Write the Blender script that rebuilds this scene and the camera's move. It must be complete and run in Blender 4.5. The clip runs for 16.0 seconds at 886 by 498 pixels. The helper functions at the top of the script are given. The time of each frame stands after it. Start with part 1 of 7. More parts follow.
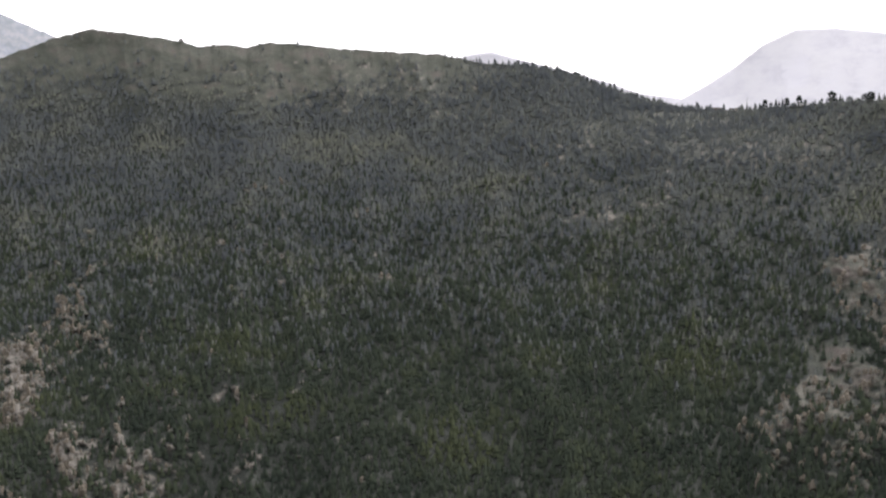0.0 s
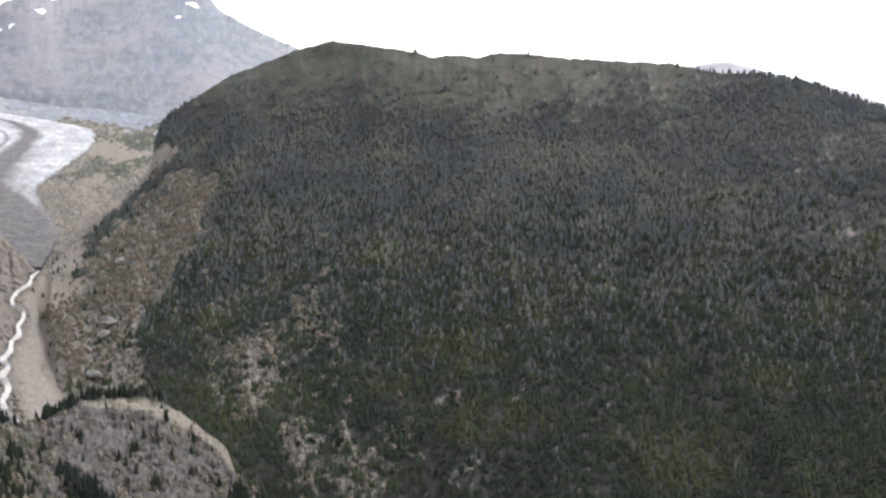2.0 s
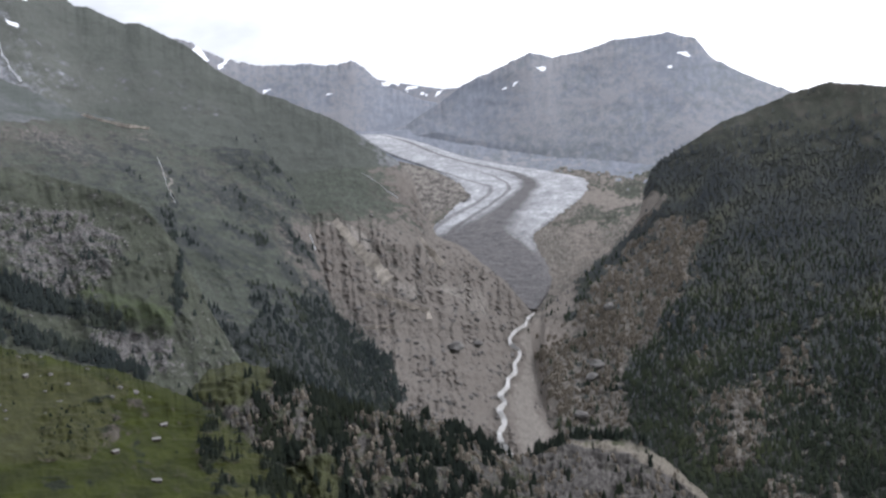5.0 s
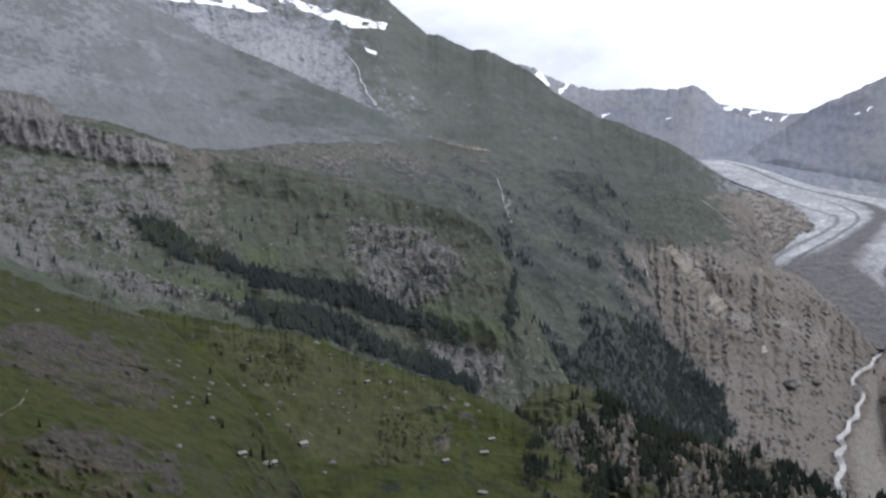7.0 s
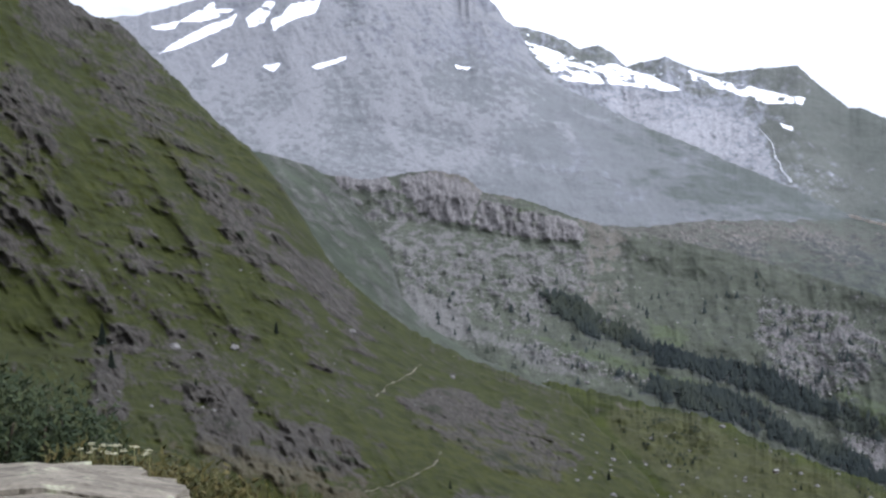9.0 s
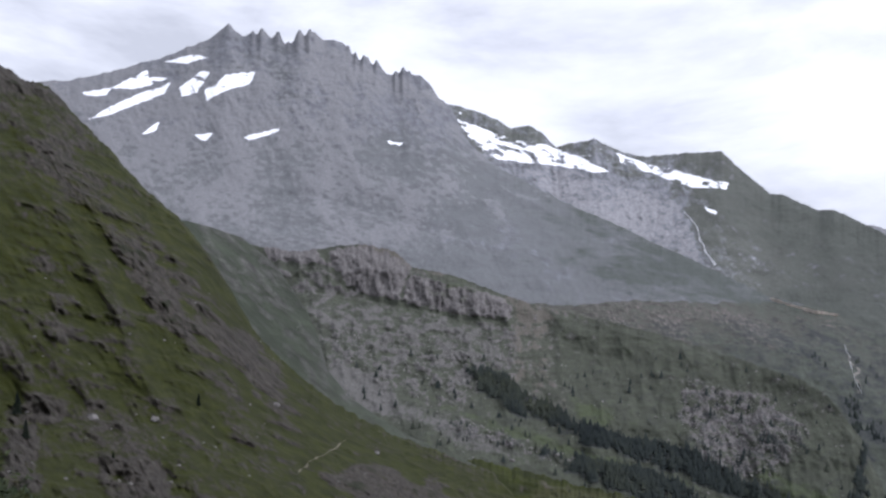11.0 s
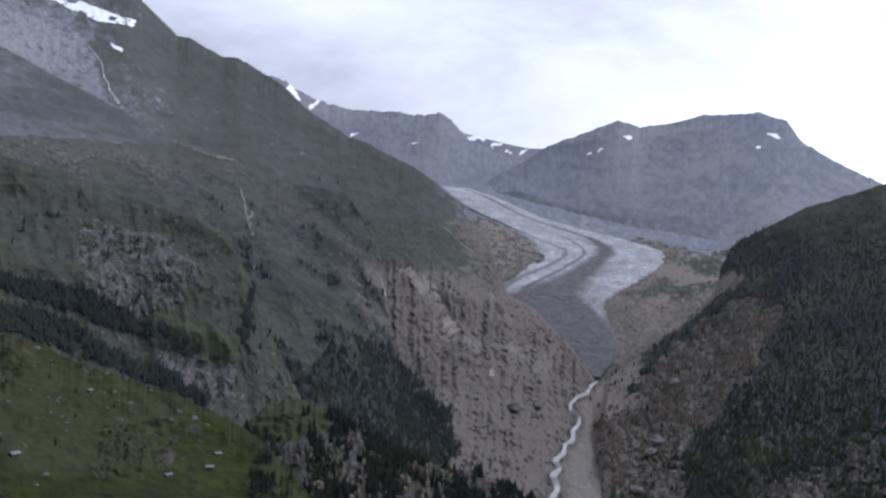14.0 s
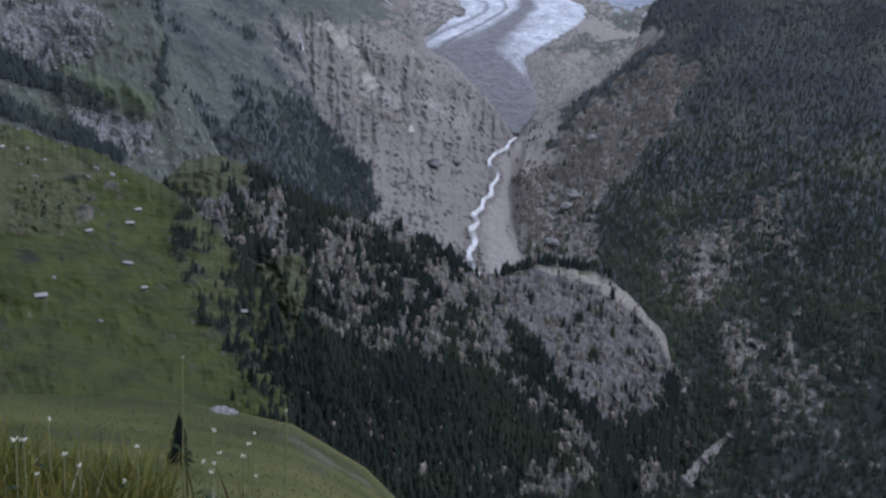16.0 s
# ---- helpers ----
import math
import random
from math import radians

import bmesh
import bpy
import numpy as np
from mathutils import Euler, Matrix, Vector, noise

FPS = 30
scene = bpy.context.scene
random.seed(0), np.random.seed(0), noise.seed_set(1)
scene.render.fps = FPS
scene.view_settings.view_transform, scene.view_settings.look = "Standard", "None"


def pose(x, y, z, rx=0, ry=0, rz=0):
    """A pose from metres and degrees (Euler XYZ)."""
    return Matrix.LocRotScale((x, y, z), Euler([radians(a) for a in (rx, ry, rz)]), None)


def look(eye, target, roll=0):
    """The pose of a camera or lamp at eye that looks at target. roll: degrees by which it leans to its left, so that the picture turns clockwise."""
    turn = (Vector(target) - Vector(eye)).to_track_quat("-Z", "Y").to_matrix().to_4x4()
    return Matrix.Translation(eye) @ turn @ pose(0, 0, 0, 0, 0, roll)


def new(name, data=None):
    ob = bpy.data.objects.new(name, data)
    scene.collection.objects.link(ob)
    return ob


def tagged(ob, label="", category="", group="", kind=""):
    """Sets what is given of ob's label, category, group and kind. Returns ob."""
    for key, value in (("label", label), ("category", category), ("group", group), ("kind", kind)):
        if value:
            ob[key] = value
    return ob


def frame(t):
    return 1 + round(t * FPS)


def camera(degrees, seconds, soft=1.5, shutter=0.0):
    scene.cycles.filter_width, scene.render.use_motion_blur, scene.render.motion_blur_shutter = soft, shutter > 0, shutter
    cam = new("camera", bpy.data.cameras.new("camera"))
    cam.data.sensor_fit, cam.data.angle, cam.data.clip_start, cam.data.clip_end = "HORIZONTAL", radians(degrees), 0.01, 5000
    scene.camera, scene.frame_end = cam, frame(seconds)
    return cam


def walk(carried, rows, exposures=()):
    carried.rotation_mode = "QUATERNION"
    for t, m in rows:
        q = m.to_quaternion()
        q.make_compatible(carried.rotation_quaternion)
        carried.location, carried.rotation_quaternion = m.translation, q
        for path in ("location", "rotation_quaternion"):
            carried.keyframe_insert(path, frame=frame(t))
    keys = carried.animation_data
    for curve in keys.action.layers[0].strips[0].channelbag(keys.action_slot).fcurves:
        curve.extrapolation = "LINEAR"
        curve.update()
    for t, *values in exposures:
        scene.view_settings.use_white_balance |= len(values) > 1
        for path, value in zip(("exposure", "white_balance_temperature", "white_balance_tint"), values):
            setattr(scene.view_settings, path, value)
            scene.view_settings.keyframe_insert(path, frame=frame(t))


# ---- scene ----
FOV = 42.86
EYE = 1.6
cam = camera(FOV, 16.0, soft=2.5)
# seconds, bearing to the left of the start, pitch, roll: the viewer stands still and turns
TURNS = [
    (0, -0.04, -9.99, 0.22), (0.5, 2.28, -9.89, 0.70), (1, 4.51, -9.85, 0.84), (1.5, 7.27, -9.92, 0.67),
    (2, 11.43, -9.43, 0.50), (2.5, 15.34, -9.34, 0.76), (3, 19.79, -8.90, 1.30), (3.5, 24.70, -8.01, 0.71),
    (4, 28.71, -7.18, 1.91), (4.2, 30.11, -6.95, 2.33), (6.3, 45.21, -5.31, 1.44), (6.5, 46.84, -5.05, 1.22),
    (7, 52.64, -4.39, 2.00), (7.5, 58.21, -3.98, 1.49), (8, 63.62, -3.46, 0.93), (8.5, 68.78, -1.51, 1.10),
    (8.7, 70.78, -0.94, 1.10), (9.2, 74.30, 0.90, 1.20), (9.75, 76.00, 2.75, 0.70), (10.3, 74.90, 4.20, 0.20),
    (10.8, 71.63, 4.69, -0.06), (11, 69.47, 3.86, -0.07), (11.5, 63.57, 2.81, -0.30), (12, 57.21, 1.68, -0.60),
    (12.5, 51.51, 0.33, -0.81), (13, 45.03, -1.28, -1.17), (13.5, 41.18, -2.64, -1.62), (14, 39.83, -3.52, -2.49),
    (14.5, 38.60, -3.58, -3.26), (15, 35.91, -4.77, -2.60), (15.5, 35.75, -10.27, -3.50), (16, 35.84, -15.66, -3.16),
]
EXPOSURES = [(0, 1.09, 6330, 14), (1, 1.16, 6310, 13), (2, 1.20, 6220, 13), (3.5, 0.83, 6040, 13), (7, 0.40, 5830, 13), (8, 0.82, 5720, 14), (8.7, 0.92, 5610, 14), (10.8, 0.36, 5790, 16), (12.5, 0.02, 5570, 18), (14.5, -0.08, 5370, 17), (15.5, -0.05, 5150, 16), (16, 0.57, 5160, 17)]
walk(cam, [(t, pose(0, 0, EYE, 90 + pitch, roll, yaw)) for t, yaw, pitch, roll in TURNS], EXPOSURES)

# ---- world and sun ----
SUN_BEARING, SUN_HEIGHT = -35.0, 42.0
world = bpy.data.worlds.new("overcast_sky")
scene.world = world
world.use_nodes = True


def socket(tree, a, ai, b, bi):
    tree.links.new(a.outputs[ai], b.inputs[bi])


def node(tree, kind, **sets):
    n = tree.nodes.new(kind)
    for key, value in sets.items():
        if key in n.inputs:
            n.inputs[key].default_value = value
        else:
            setattr(n, key, value)
    return n


def ramp(tree, stops):
    n = tree.nodes.new("ShaderNodeValToRGB")
    e = n.color_ramp.elements
    while len(e) < len(stops):
        e.new(0.5)
    for el, (p, c) in zip(e, stops):
        el.position = p
        el.color = (*c, 1) if len(c) == 3 else c
    return n


def mix_colour(tree, blend="MIX", factor=0.5):
    n = tree.nodes.new("ShaderNodeMix")
    n.data_type, n.blend_type = "RGBA", blend
    n.inputs[0].default_value = factor
    return n


def build_sky():
    t = world.node_tree
    t.nodes.clear()
    out = node(t, "ShaderNodeOutputWorld")
    bg = node(t, "ShaderNodeBackground", Strength=1.0)
    socket(t, bg, 0, out, 0)
    sky = node(t, "ShaderNodeTexSky", sky_type="NISHITA", sun_disc=False,
               sun_elevation=radians(SUN_HEIGHT), sun_rotation=radians(SUN_BEARING * -1))
    dim = node(t, "ShaderNodeVectorMath", operation="SCALE")
    dim.inputs["Scale"].default_value = 0.08
    socket(t, sky, 0, dim, 0)
    co = node(t, "ShaderNodeTexCoord")
    stretch = node(t, "ShaderNodeMapping")
    stretch.inputs["Scale"].default_value = (1.0, 1.0, 3.2)
    socket(t, co, "Generated", stretch, 0)
    noise_a = node(t, "ShaderNodeTexNoise", Scale=2.6, Detail=8.0, Roughness=0.58, Distortion=0.3)
    socket(t, stretch, 0, noise_a, "Vector")
    cloud = ramp(t, [(0.36, (0.57, 0.574, 0.588)), (0.49, (0.83, 0.83, 0.835)), (0.62, (1.02, 1.015, 1.005))])
    socket(t, noise_a, 0, cloud, 0)
    # the cloud is thinnest and brightest round the hidden sun
    a, h = radians(SUN_BEARING), radians(SUN_HEIGHT)
    dot = node(t, "ShaderNodeVectorMath", operation="DOT_PRODUCT")
    dot.inputs[1].default_value = (-math.sin(a) * math.cos(h), math.cos(a) * math.cos(h), math.sin(h))
    socket(t, co, "Generated", dot, 0)
    glow = ramp(t, [(0.10, (0, 0, 0)), (0.45, (0.35, 0.34, 0.34)), (1.0, (0.9, 0.88, 0.86))])
    socket(t, dot, "Value", glow, 0)
    add = mix_colour(t, "ADD", 1.0)
    t.links.new(cloud.outputs[0], add.inputs[6])
    t.links.new(glow.outputs[0], add.inputs[7])
    mix = mix_colour(t, "MIX", 0.93)
    t.links.new(dim.outputs[0], mix.inputs[6])
    t.links.new(add.outputs[2], mix.inputs[7])
    t.links.new(mix.outputs[2], bg.inputs["Color"])


build_sky()
sun = new("sun", bpy.data.lights.new("sun", "SUN"))
sun.data.energy, sun.data.angle, sun.data.color = 1.5, radians(14), (1.0, 0.95, 0.9)
a, h = radians(SUN_BEARING), radians(SUN_HEIGHT)
sun.matrix_world = look((0, 0, 1500), (1500 * math.sin(a) * math.cos(h), -1500 * math.cos(a) * math.cos(h), 1500 - 1500 * math.sin(h)))

# ---- materials ----


def surface(name, roughness=0.95):
    m = bpy.data.materials.new(name)
    m.use_nodes = True
    t = m.node_tree
    b = t.nodes["Principled BSDF"]
    b.inputs["Roughness"].default_value = roughness
    b.inputs["Specular IOR Level"].default_value = 0.2
    return m, t, b


def noise_node(t, scale, detail=4.0, rough=0.6, stretch=None):
    n = node(t, "ShaderNodeTexNoise", Scale=scale, Detail=detail, Roughness=rough)
    co = node(t, "ShaderNodeTexCoord")
    if stretch:
        mp = node(t, "ShaderNodeMapping")
        mp.inputs["Scale"].default_value = stretch
        t.links.new(co.outputs["Object"], mp.inputs[0])
        t.links.new(mp.outputs[0], n.inputs["Vector"])
    else:
        t.links.new(co.outputs["Object"], n.inputs["Vector"])
    return n


def plain(name, colour, spread=0.25, scale=2.0, roughness=0.9, bump=0.0, metallic=0.0):
    """A material of one base colour with grain at two scales."""
    m, t, b = surface(name, roughness)
    lo = tuple(c * (1 - spread) for c in colour)
    hi = tuple(min(1, c * (1 + spread)) for c in colour)
    n1, n2 = noise_node(t, scale, 6), noise_node(t, scale * 0.13, 3)
    r1, r2 = ramp(t, [(0.3, lo), (0.7, hi)]), ramp(t, [(0.3, (0.75,) * 3), (0.7, (1.15,) * 3)])
    t.links.new(n1.outputs[0], r1.inputs[0])
    t.links.new(n2.outputs[0], r2.inputs[0])
    mx = mix_colour(t, "MULTIPLY", 1.0)
    t.links.new(r1.outputs[0], mx.inputs[6])
    t.links.new(r2.outputs[0], mx.inputs[7])
    t.links.new(mx.outputs[2], b.inputs["Base Color"])
    b.inputs["Metallic"].default_value = metallic
    if bump:
        bp = node(t, "ShaderNodeBump", Strength=bump)
        t.links.new(n1.outputs[0], bp.inputs["Height"])
        t.links.new(bp.outputs[0], b.inputs["Normal"])
    return m


def slope_noise(t, scale, detail=6.0, rough=0.6, stretch=(1.0, 1.0, 1.0), shift=0.0):
    """Noise laid along the slope: first across it, then down it, in metres."""
    uv = node(t, "ShaderNodeUVMap", uv_map="slope")
    mp = node(t, "ShaderNodeMapping")
    mp.inputs["Scale"].default_value = stretch
    mp.inputs["Location"].default_value = (shift, shift, 0)
    t.links.new(uv.outputs[0], mp.inputs[0])
    n = node(t, "ShaderNodeTexNoise", Scale=scale, Detail=detail, Roughness=rough, Distortion=0.3)
    t.links.new(mp.outputs[0], n.inputs["Vector"])
    return n


def land(name, rock, grass, duff, scree, grain=1.0, relief=1.0, contrast=1.0, drawn=0.30, lush=None, tan=None):
    """Mountain ground: bare rock, turf, forest floor, scree and snow, told apart by the masks on the mesh."""
    m, t, b = surface(name)
    cover = node(t, "ShaderNodeAttribute", attribute_name="cover")
    extra = node(t, "ShaderNodeAttribute", attribute_name="extra")
    sc = node(t, "ShaderNodeSeparateColor")
    se = node(t, "ShaderNodeSeparateColor")
    t.links.new(cover.outputs["Color"], sc.inputs[0])
    t.links.new(extra.outputs["Color"], se.inputs[0])
    fine = slope_noise(t, 0.22 / grain, 6, 0.7)
    broad = slope_noise(t, 0.02 / grain, 7, 0.62, shift=31)
    streak = slope_noise(t, 0.07 / grain, 7, 0.68, (1.0, drawn, 1.0), 77)
    blotch = slope_noise(t, 0.05 / grain, 7, 0.7, (1.0, 0.6, 1.0), 11)

    def toned(colour, spread, src):
        spread *= contrast
        r = ramp(t, [(0.30, tuple(c * (1 - spread) for c in colour)), (0.5, colour), (0.70, tuple(min(1, c * (1 + spread)) for c in colour))])
        t.links.new(src.outputs[0], r.inputs[0])
        return r

    def edge(mask, src, soft, force):
        """The mask broken up by noise, with a fairly sharp edge."""
        a1 = node(t, "ShaderNodeMath", operation="SUBTRACT")
        t.links.new(src.outputs[0], a1.inputs[0])
        a1.inputs[1].default_value = 0.5
        a2 = node(t, "ShaderNodeMath", operation="MULTIPLY_ADD")
        t.links.new(a1.outputs[0], a2.inputs[0])
        a2.inputs[1].default_value = force
        t.links.new(mask, a2.inputs[2])
        mr = node(t, "ShaderNodeMapRange", interpolation_type="SMOOTHSTEP")
        t.links.new(a2.outputs[0], mr.inputs["Value"])
        mr.inputs["From Min"].default_value = 0.5 - soft / 2
        mr.inputs["From Max"].default_value = 0.5 + soft / 2
        return mr

    base = toned(rock, 0.6, streak)
    # joints split the rock into tall blocks
    uv = node(t, "ShaderNodeUVMap", uv_map="slope")
    mp = node(t, "ShaderNodeMapping")
    mp.inputs["Scale"].default_value = (0.075 / grain, 0.018 / grain, 1)
    warp = node(t, "ShaderNodeVectorMath", operation="MULTIPLY_ADD")
    t.links.new(uv.outputs[0], mp.inputs[0])
    t.links.new(fine.outputs["Color"], warp.inputs[0])
    warp.inputs[1].default_value = (0.9, 0.9, 0)
    t.links.new(mp.outputs[0], warp.inputs[2])
    vor = node(t, "ShaderNodeTexVoronoi", feature="DISTANCE_TO_EDGE", Scale=1.0)
    t.links.new(warp.outputs[0], vor.inputs["Vector"])
    joint = ramp(t, [(0.0, (1 - 0.55 * contrast,) * 3), (0.07, (0.9,) * 3), (0.3, (1.06,) * 3)])
    t.links.new(vor.outputs["Distance"], joint.inputs[0])
    jm = mix_colour(t, "MULTIPLY", 1.0)
    t.links.new(base.outputs[0], jm.inputs[6])
    t.links.new(joint.outputs[0], jm.inputs[7])
    base = jm
    for mask, src, colour, spread, tone, soft, force in (
            (cover.outputs["Alpha"], blotch, tan or tuple(0.5 * (p + g) for p, g in zip(rock, grass)), 0.3, fine, 0.7, 1.2), (sc.outputs[1], blotch, grass, 0.5, broad, 0.5, 2.4), (se.outputs[2], broad, lush or (grass[0] * 1.2 + 0.006, grass[1] * 1.0 + 0.002, grass[2] * 1.15 + 0.002), 0.4, blotch, 0.6, 1.8), (se.outputs[1], streak, scree, 0.35, fine, 0.5, 1.6),
            (sc.outputs[0], blotch, duff, 0.5, fine, 0.5, 1.6), (se.outputs[0], blotch, (0.80, 0.82, 0.85), 0.06, fine, 0.15, 1.6)):
        e = edge(mask, src, soft, force)
        c = toned(colour, spread, tone)
        mx = mix_colour(t)
        t.links.new(e.outputs[0], mx.inputs[0])
        t.links.new(base.outputs[0 if base.bl_idname != "ShaderNodeMix" else 2], mx.inputs[6])
        t.links.new(c.outputs[0], mx.inputs[7])
        base = mx
    speck = toned((0.95, 0.95, 0.95), 0.26, fine)
    mx = mix_colour(t, "MULTIPLY", 0.9)
    t.links.new(base.outputs[2], mx.inputs[6])
    t.links.new(speck.outputs[0], mx.inputs[7])
    t.links.new(mx.outputs[2], b.inputs["Base Color"])
    bp = node(t, "ShaderNodeBump", Strength=0.5 * relief, Distance=2.0 * grain)
    t.links.new(fine.outputs[0], bp.inputs["Height"])
    bp2 = node(t, "ShaderNodeBump", Strength=0.6 * relief, Distance=7.0 * grain)
    t.links.new(streak.outputs[0], bp2.inputs["Height"])
    t.links.new(bp.outputs[0], bp2.inputs["Normal"])
    t.links.new(bp2.outputs[0], b.inputs["Normal"])
    return m


LAND = land("turf_and_rock", (0.052, 0.046, 0.037), (0.020, 0.025, 0.003), (0.010, 0.013, 0.007), (0.166, 0.147, 0.124), 0.45, 1.2, 1.0, 0.3, (0.0325, 0.0345, 0.0125))
NEAR_TURF = land("steep_turf_and_crag", (0.039, 0.0352, 0.0295), (0.0195, 0.0228, 0.0044), (0.014, 0.016, 0.008), (0.12, 0.108, 0.092), 0.13, 1.3, 0.85, 0.35, (0.028, 0.0305, 0.0060), (0.046, 0.040, 0.024))
# haze is mixed into these middle-distance grounds, down to PALE_CRAGS: paler, greyer, flatter tones
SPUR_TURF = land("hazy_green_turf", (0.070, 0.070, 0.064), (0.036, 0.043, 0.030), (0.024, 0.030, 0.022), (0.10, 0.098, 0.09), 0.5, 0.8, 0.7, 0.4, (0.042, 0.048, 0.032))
HEATH = land("hazed_heath_and_rock", (0.103, 0.094, 0.085), (0.058, 0.058, 0.048), (0.027, 0.031, 0.030), (0.166, 0.152, 0.135), 0.55, 1.2, 1.05, 0.5, (0.049, 0.056, 0.044), (0.118, 0.105, 0.092))
BENCH = land("hazed_turf_and_blocks", (0.119, 0.112, 0.109), (0.046, 0.051, 0.037), (0.031, 0.035, 0.033), (0.091, 0.089, 0.083), 0.42, 1.2, 0.62, 0.6, (0.047, 0.058, 0.030), (0.086, 0.080, 0.067))
CRAGS = land("hazed_grey_crag", (0.132, 0.136, 0.150), (0.104, 0.109, 0.113), (0.034, 0.039, 0.038), (0.152, 0.153, 0.160), 1.2, 1.0, 0.36, 0.6, (0.054, 0.062, 0.056))
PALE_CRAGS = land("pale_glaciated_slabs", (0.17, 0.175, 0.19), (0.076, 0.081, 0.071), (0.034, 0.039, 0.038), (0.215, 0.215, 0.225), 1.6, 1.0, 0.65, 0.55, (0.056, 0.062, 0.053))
WOODED = land("forest_ground", (0.122, 0.111, 0.096), (0.046, 0.050, 0.038), (0.030, 0.033, 0.028), (0.150, 0.132, 0.115), 0.7, 1.0, 0.7, 0.5)
SPUR = land("spur_crag_and_turf", (0.066, 0.061, 0.056), (0.029, 0.033, 0.015), (0.0085, 0.0110, 0.0085), (0.074, 0.068, 0.063), 0.4, 1.4, 1.0, 0.3, (0.033, 0.036, 0.014), (0.135, 0.121, 0.098))
# haze is painted into both far grounds as pale, flat, bluish base colours
FAR_LAND = land("hazed_mountain_ground", (0.158, 0.170, 0.198), (0.126, 0.138, 0.150), (0.06, 0.07, 0.07), (0.19, 0.19, 0.20), 1.8, 0.3, 0.2, 0.6)
HAZE_LAND = land("hazed_distant_ground", (0.33, 0.325, 0.35), (0.31, 0.31, 0.335), (0.3, 0.3, 0.3), (0.34, 0.335, 0.35), 7.0, 0.1, 0.06, 0.9)

for turf in (LAND, NEAR_TURF):
    turf.node_tree.nodes["Principled BSDF"].inputs["Specular IOR Level"].default_value = 0.13


def needles(name, k):
    m, t, b = surface(name, 1.0)
    g = node(t, "ShaderNodeNewGeometry")
    tones = ((0.0, (0.038, 0.043, 0.042)), (0.45, (0.041, 0.047, 0.044)), (0.85, (0.045, 0.051, 0.046)), (1.0, (0.052, 0.058, 0.047)))
    r = ramp(t, [(p, tuple(x * y for x, y in zip(c, k))) for p, c in tones])
    t.links.new(g.outputs["Random Per Island"], r.inputs[0])
    n = noise_node(t, 0.9, 3)
    r2 = ramp(t, [(0.3, (0.85, 0.85, 0.85)), (0.7, (1.12, 1.12, 1.12))])
    t.links.new(n.outputs[0], r2.inputs[0])
    mx = mix_colour(t, "MULTIPLY", 1.0)
    t.links.new(r.outputs[0], mx.inputs[6])
    t.links.new(r2.outputs[0], mx.inputs[7])
    # stands of larch and of spruce differ in tone
    n3 = noise_node(t, 0.008, 5, 0.6)
    r3 = ramp(t, [(0.36, (0.74, 0.76, 0.82)), (0.52, (1.0, 1.0, 1.0)), (0.66, (1.28, 1.22, 1.0))])
    t.links.new(n3.outputs[0], r3.inputs[0])
    my = mix_colour(t, "MULTIPLY", 1.0)
    t.links.new(mx.outputs[2], my.inputs[6])
    t.links.new(r3.outputs[0], my.inputs[7])
    t.links.new(my.outputs[2], b.inputs["Base Color"])
    # fine sprays of needles take their light mostly from above
    up = node(t, "ShaderNodeVectorMath", operation="MULTIPLY_ADD")
    t.links.new(g.outputs["Normal"], up.inputs[0])
    up.inputs[1].default_value = (0.27, 0.27, 0.27)
    up.inputs[2].default_value = (0, 0, 0.73)
    unit = node(t, "ShaderNodeVectorMath", operation="NORMALIZE")
    t.links.new(up.outputs[0], unit.inputs[0])
    t.links.new(unit.outputs[0], b.inputs["Normal"])
    b.inputs["Specular IOR Level"].default_value = 0.0
    return m


# the ridge and bench needles carry haze in their colour; the others stay dark
NEEDLES = needles("hazed_ridge_needles", (1.52, 1.45, 1.53))
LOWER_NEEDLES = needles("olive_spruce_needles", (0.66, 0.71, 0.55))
BENCH_NEEDLES = needles("hazed_bench_needles", (0.70, 0.74, 0.74))
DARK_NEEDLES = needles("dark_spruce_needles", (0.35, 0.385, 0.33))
BARK = plain("conifer_bark", (0.07, 0.055, 0.04), 0.3, 3.0)

# ---- terrain tools: the land is laid out by bearing and rise as seen from the viewpoint, and by distance ----


def hash3(i, j, k):
    n = (i * 374761393 + j * 668265263 + k * 1274126177) & 0xFFFFFFFF
    n = ((n ^ (n >> 13)) * 1274126177) & 0xFFFFFFFF
    return ((n ^ (n >> 16)) & 0xFFFF) / 65535.0


def value_noise(p):
    f = np.floor(p)
    i = f.astype(np.int64)
    u = p - f
    u = u * u * (3 - 2 * u)
    out = 0
    for dx in (0, 1):
        for dy in (0, 1):
            for dz in (0, 1):
                w = (u[..., 0] if dx else 1 - u[..., 0]) * (u[..., 1] if dy else 1 - u[..., 1]) * (u[..., 2] if dz else 1 - u[..., 2])
                out = out + w * hash3(i[..., 0] + dx, i[..., 1] + dy, i[..., 2] + dz)
    return out * 2 - 1


def fbm(p, octaves=5, gain=0.5):
    out, amp = 0, 1.0
    for k in range(octaves):
        out = out + amp * value_noise(p + 17.3 * k)
        p, amp = p * 2.03, amp * gain
    return out


def ridged(p, octaves=4):
    out, amp = 0, 1.0
    for k in range(octaves):
        out = out + amp * (1 - 2 * np.abs(value_noise(p + 9.1 * k)))
        p, amp = p * 2.1, amp * 0.5
    return out


def place(bearing, rise, dist):
    b = np.radians(bearing)
    return np.stack([-np.sin(b) * dist, np.cos(b) * dist, EYE + dist * np.tan(np.radians(rise))], -1)


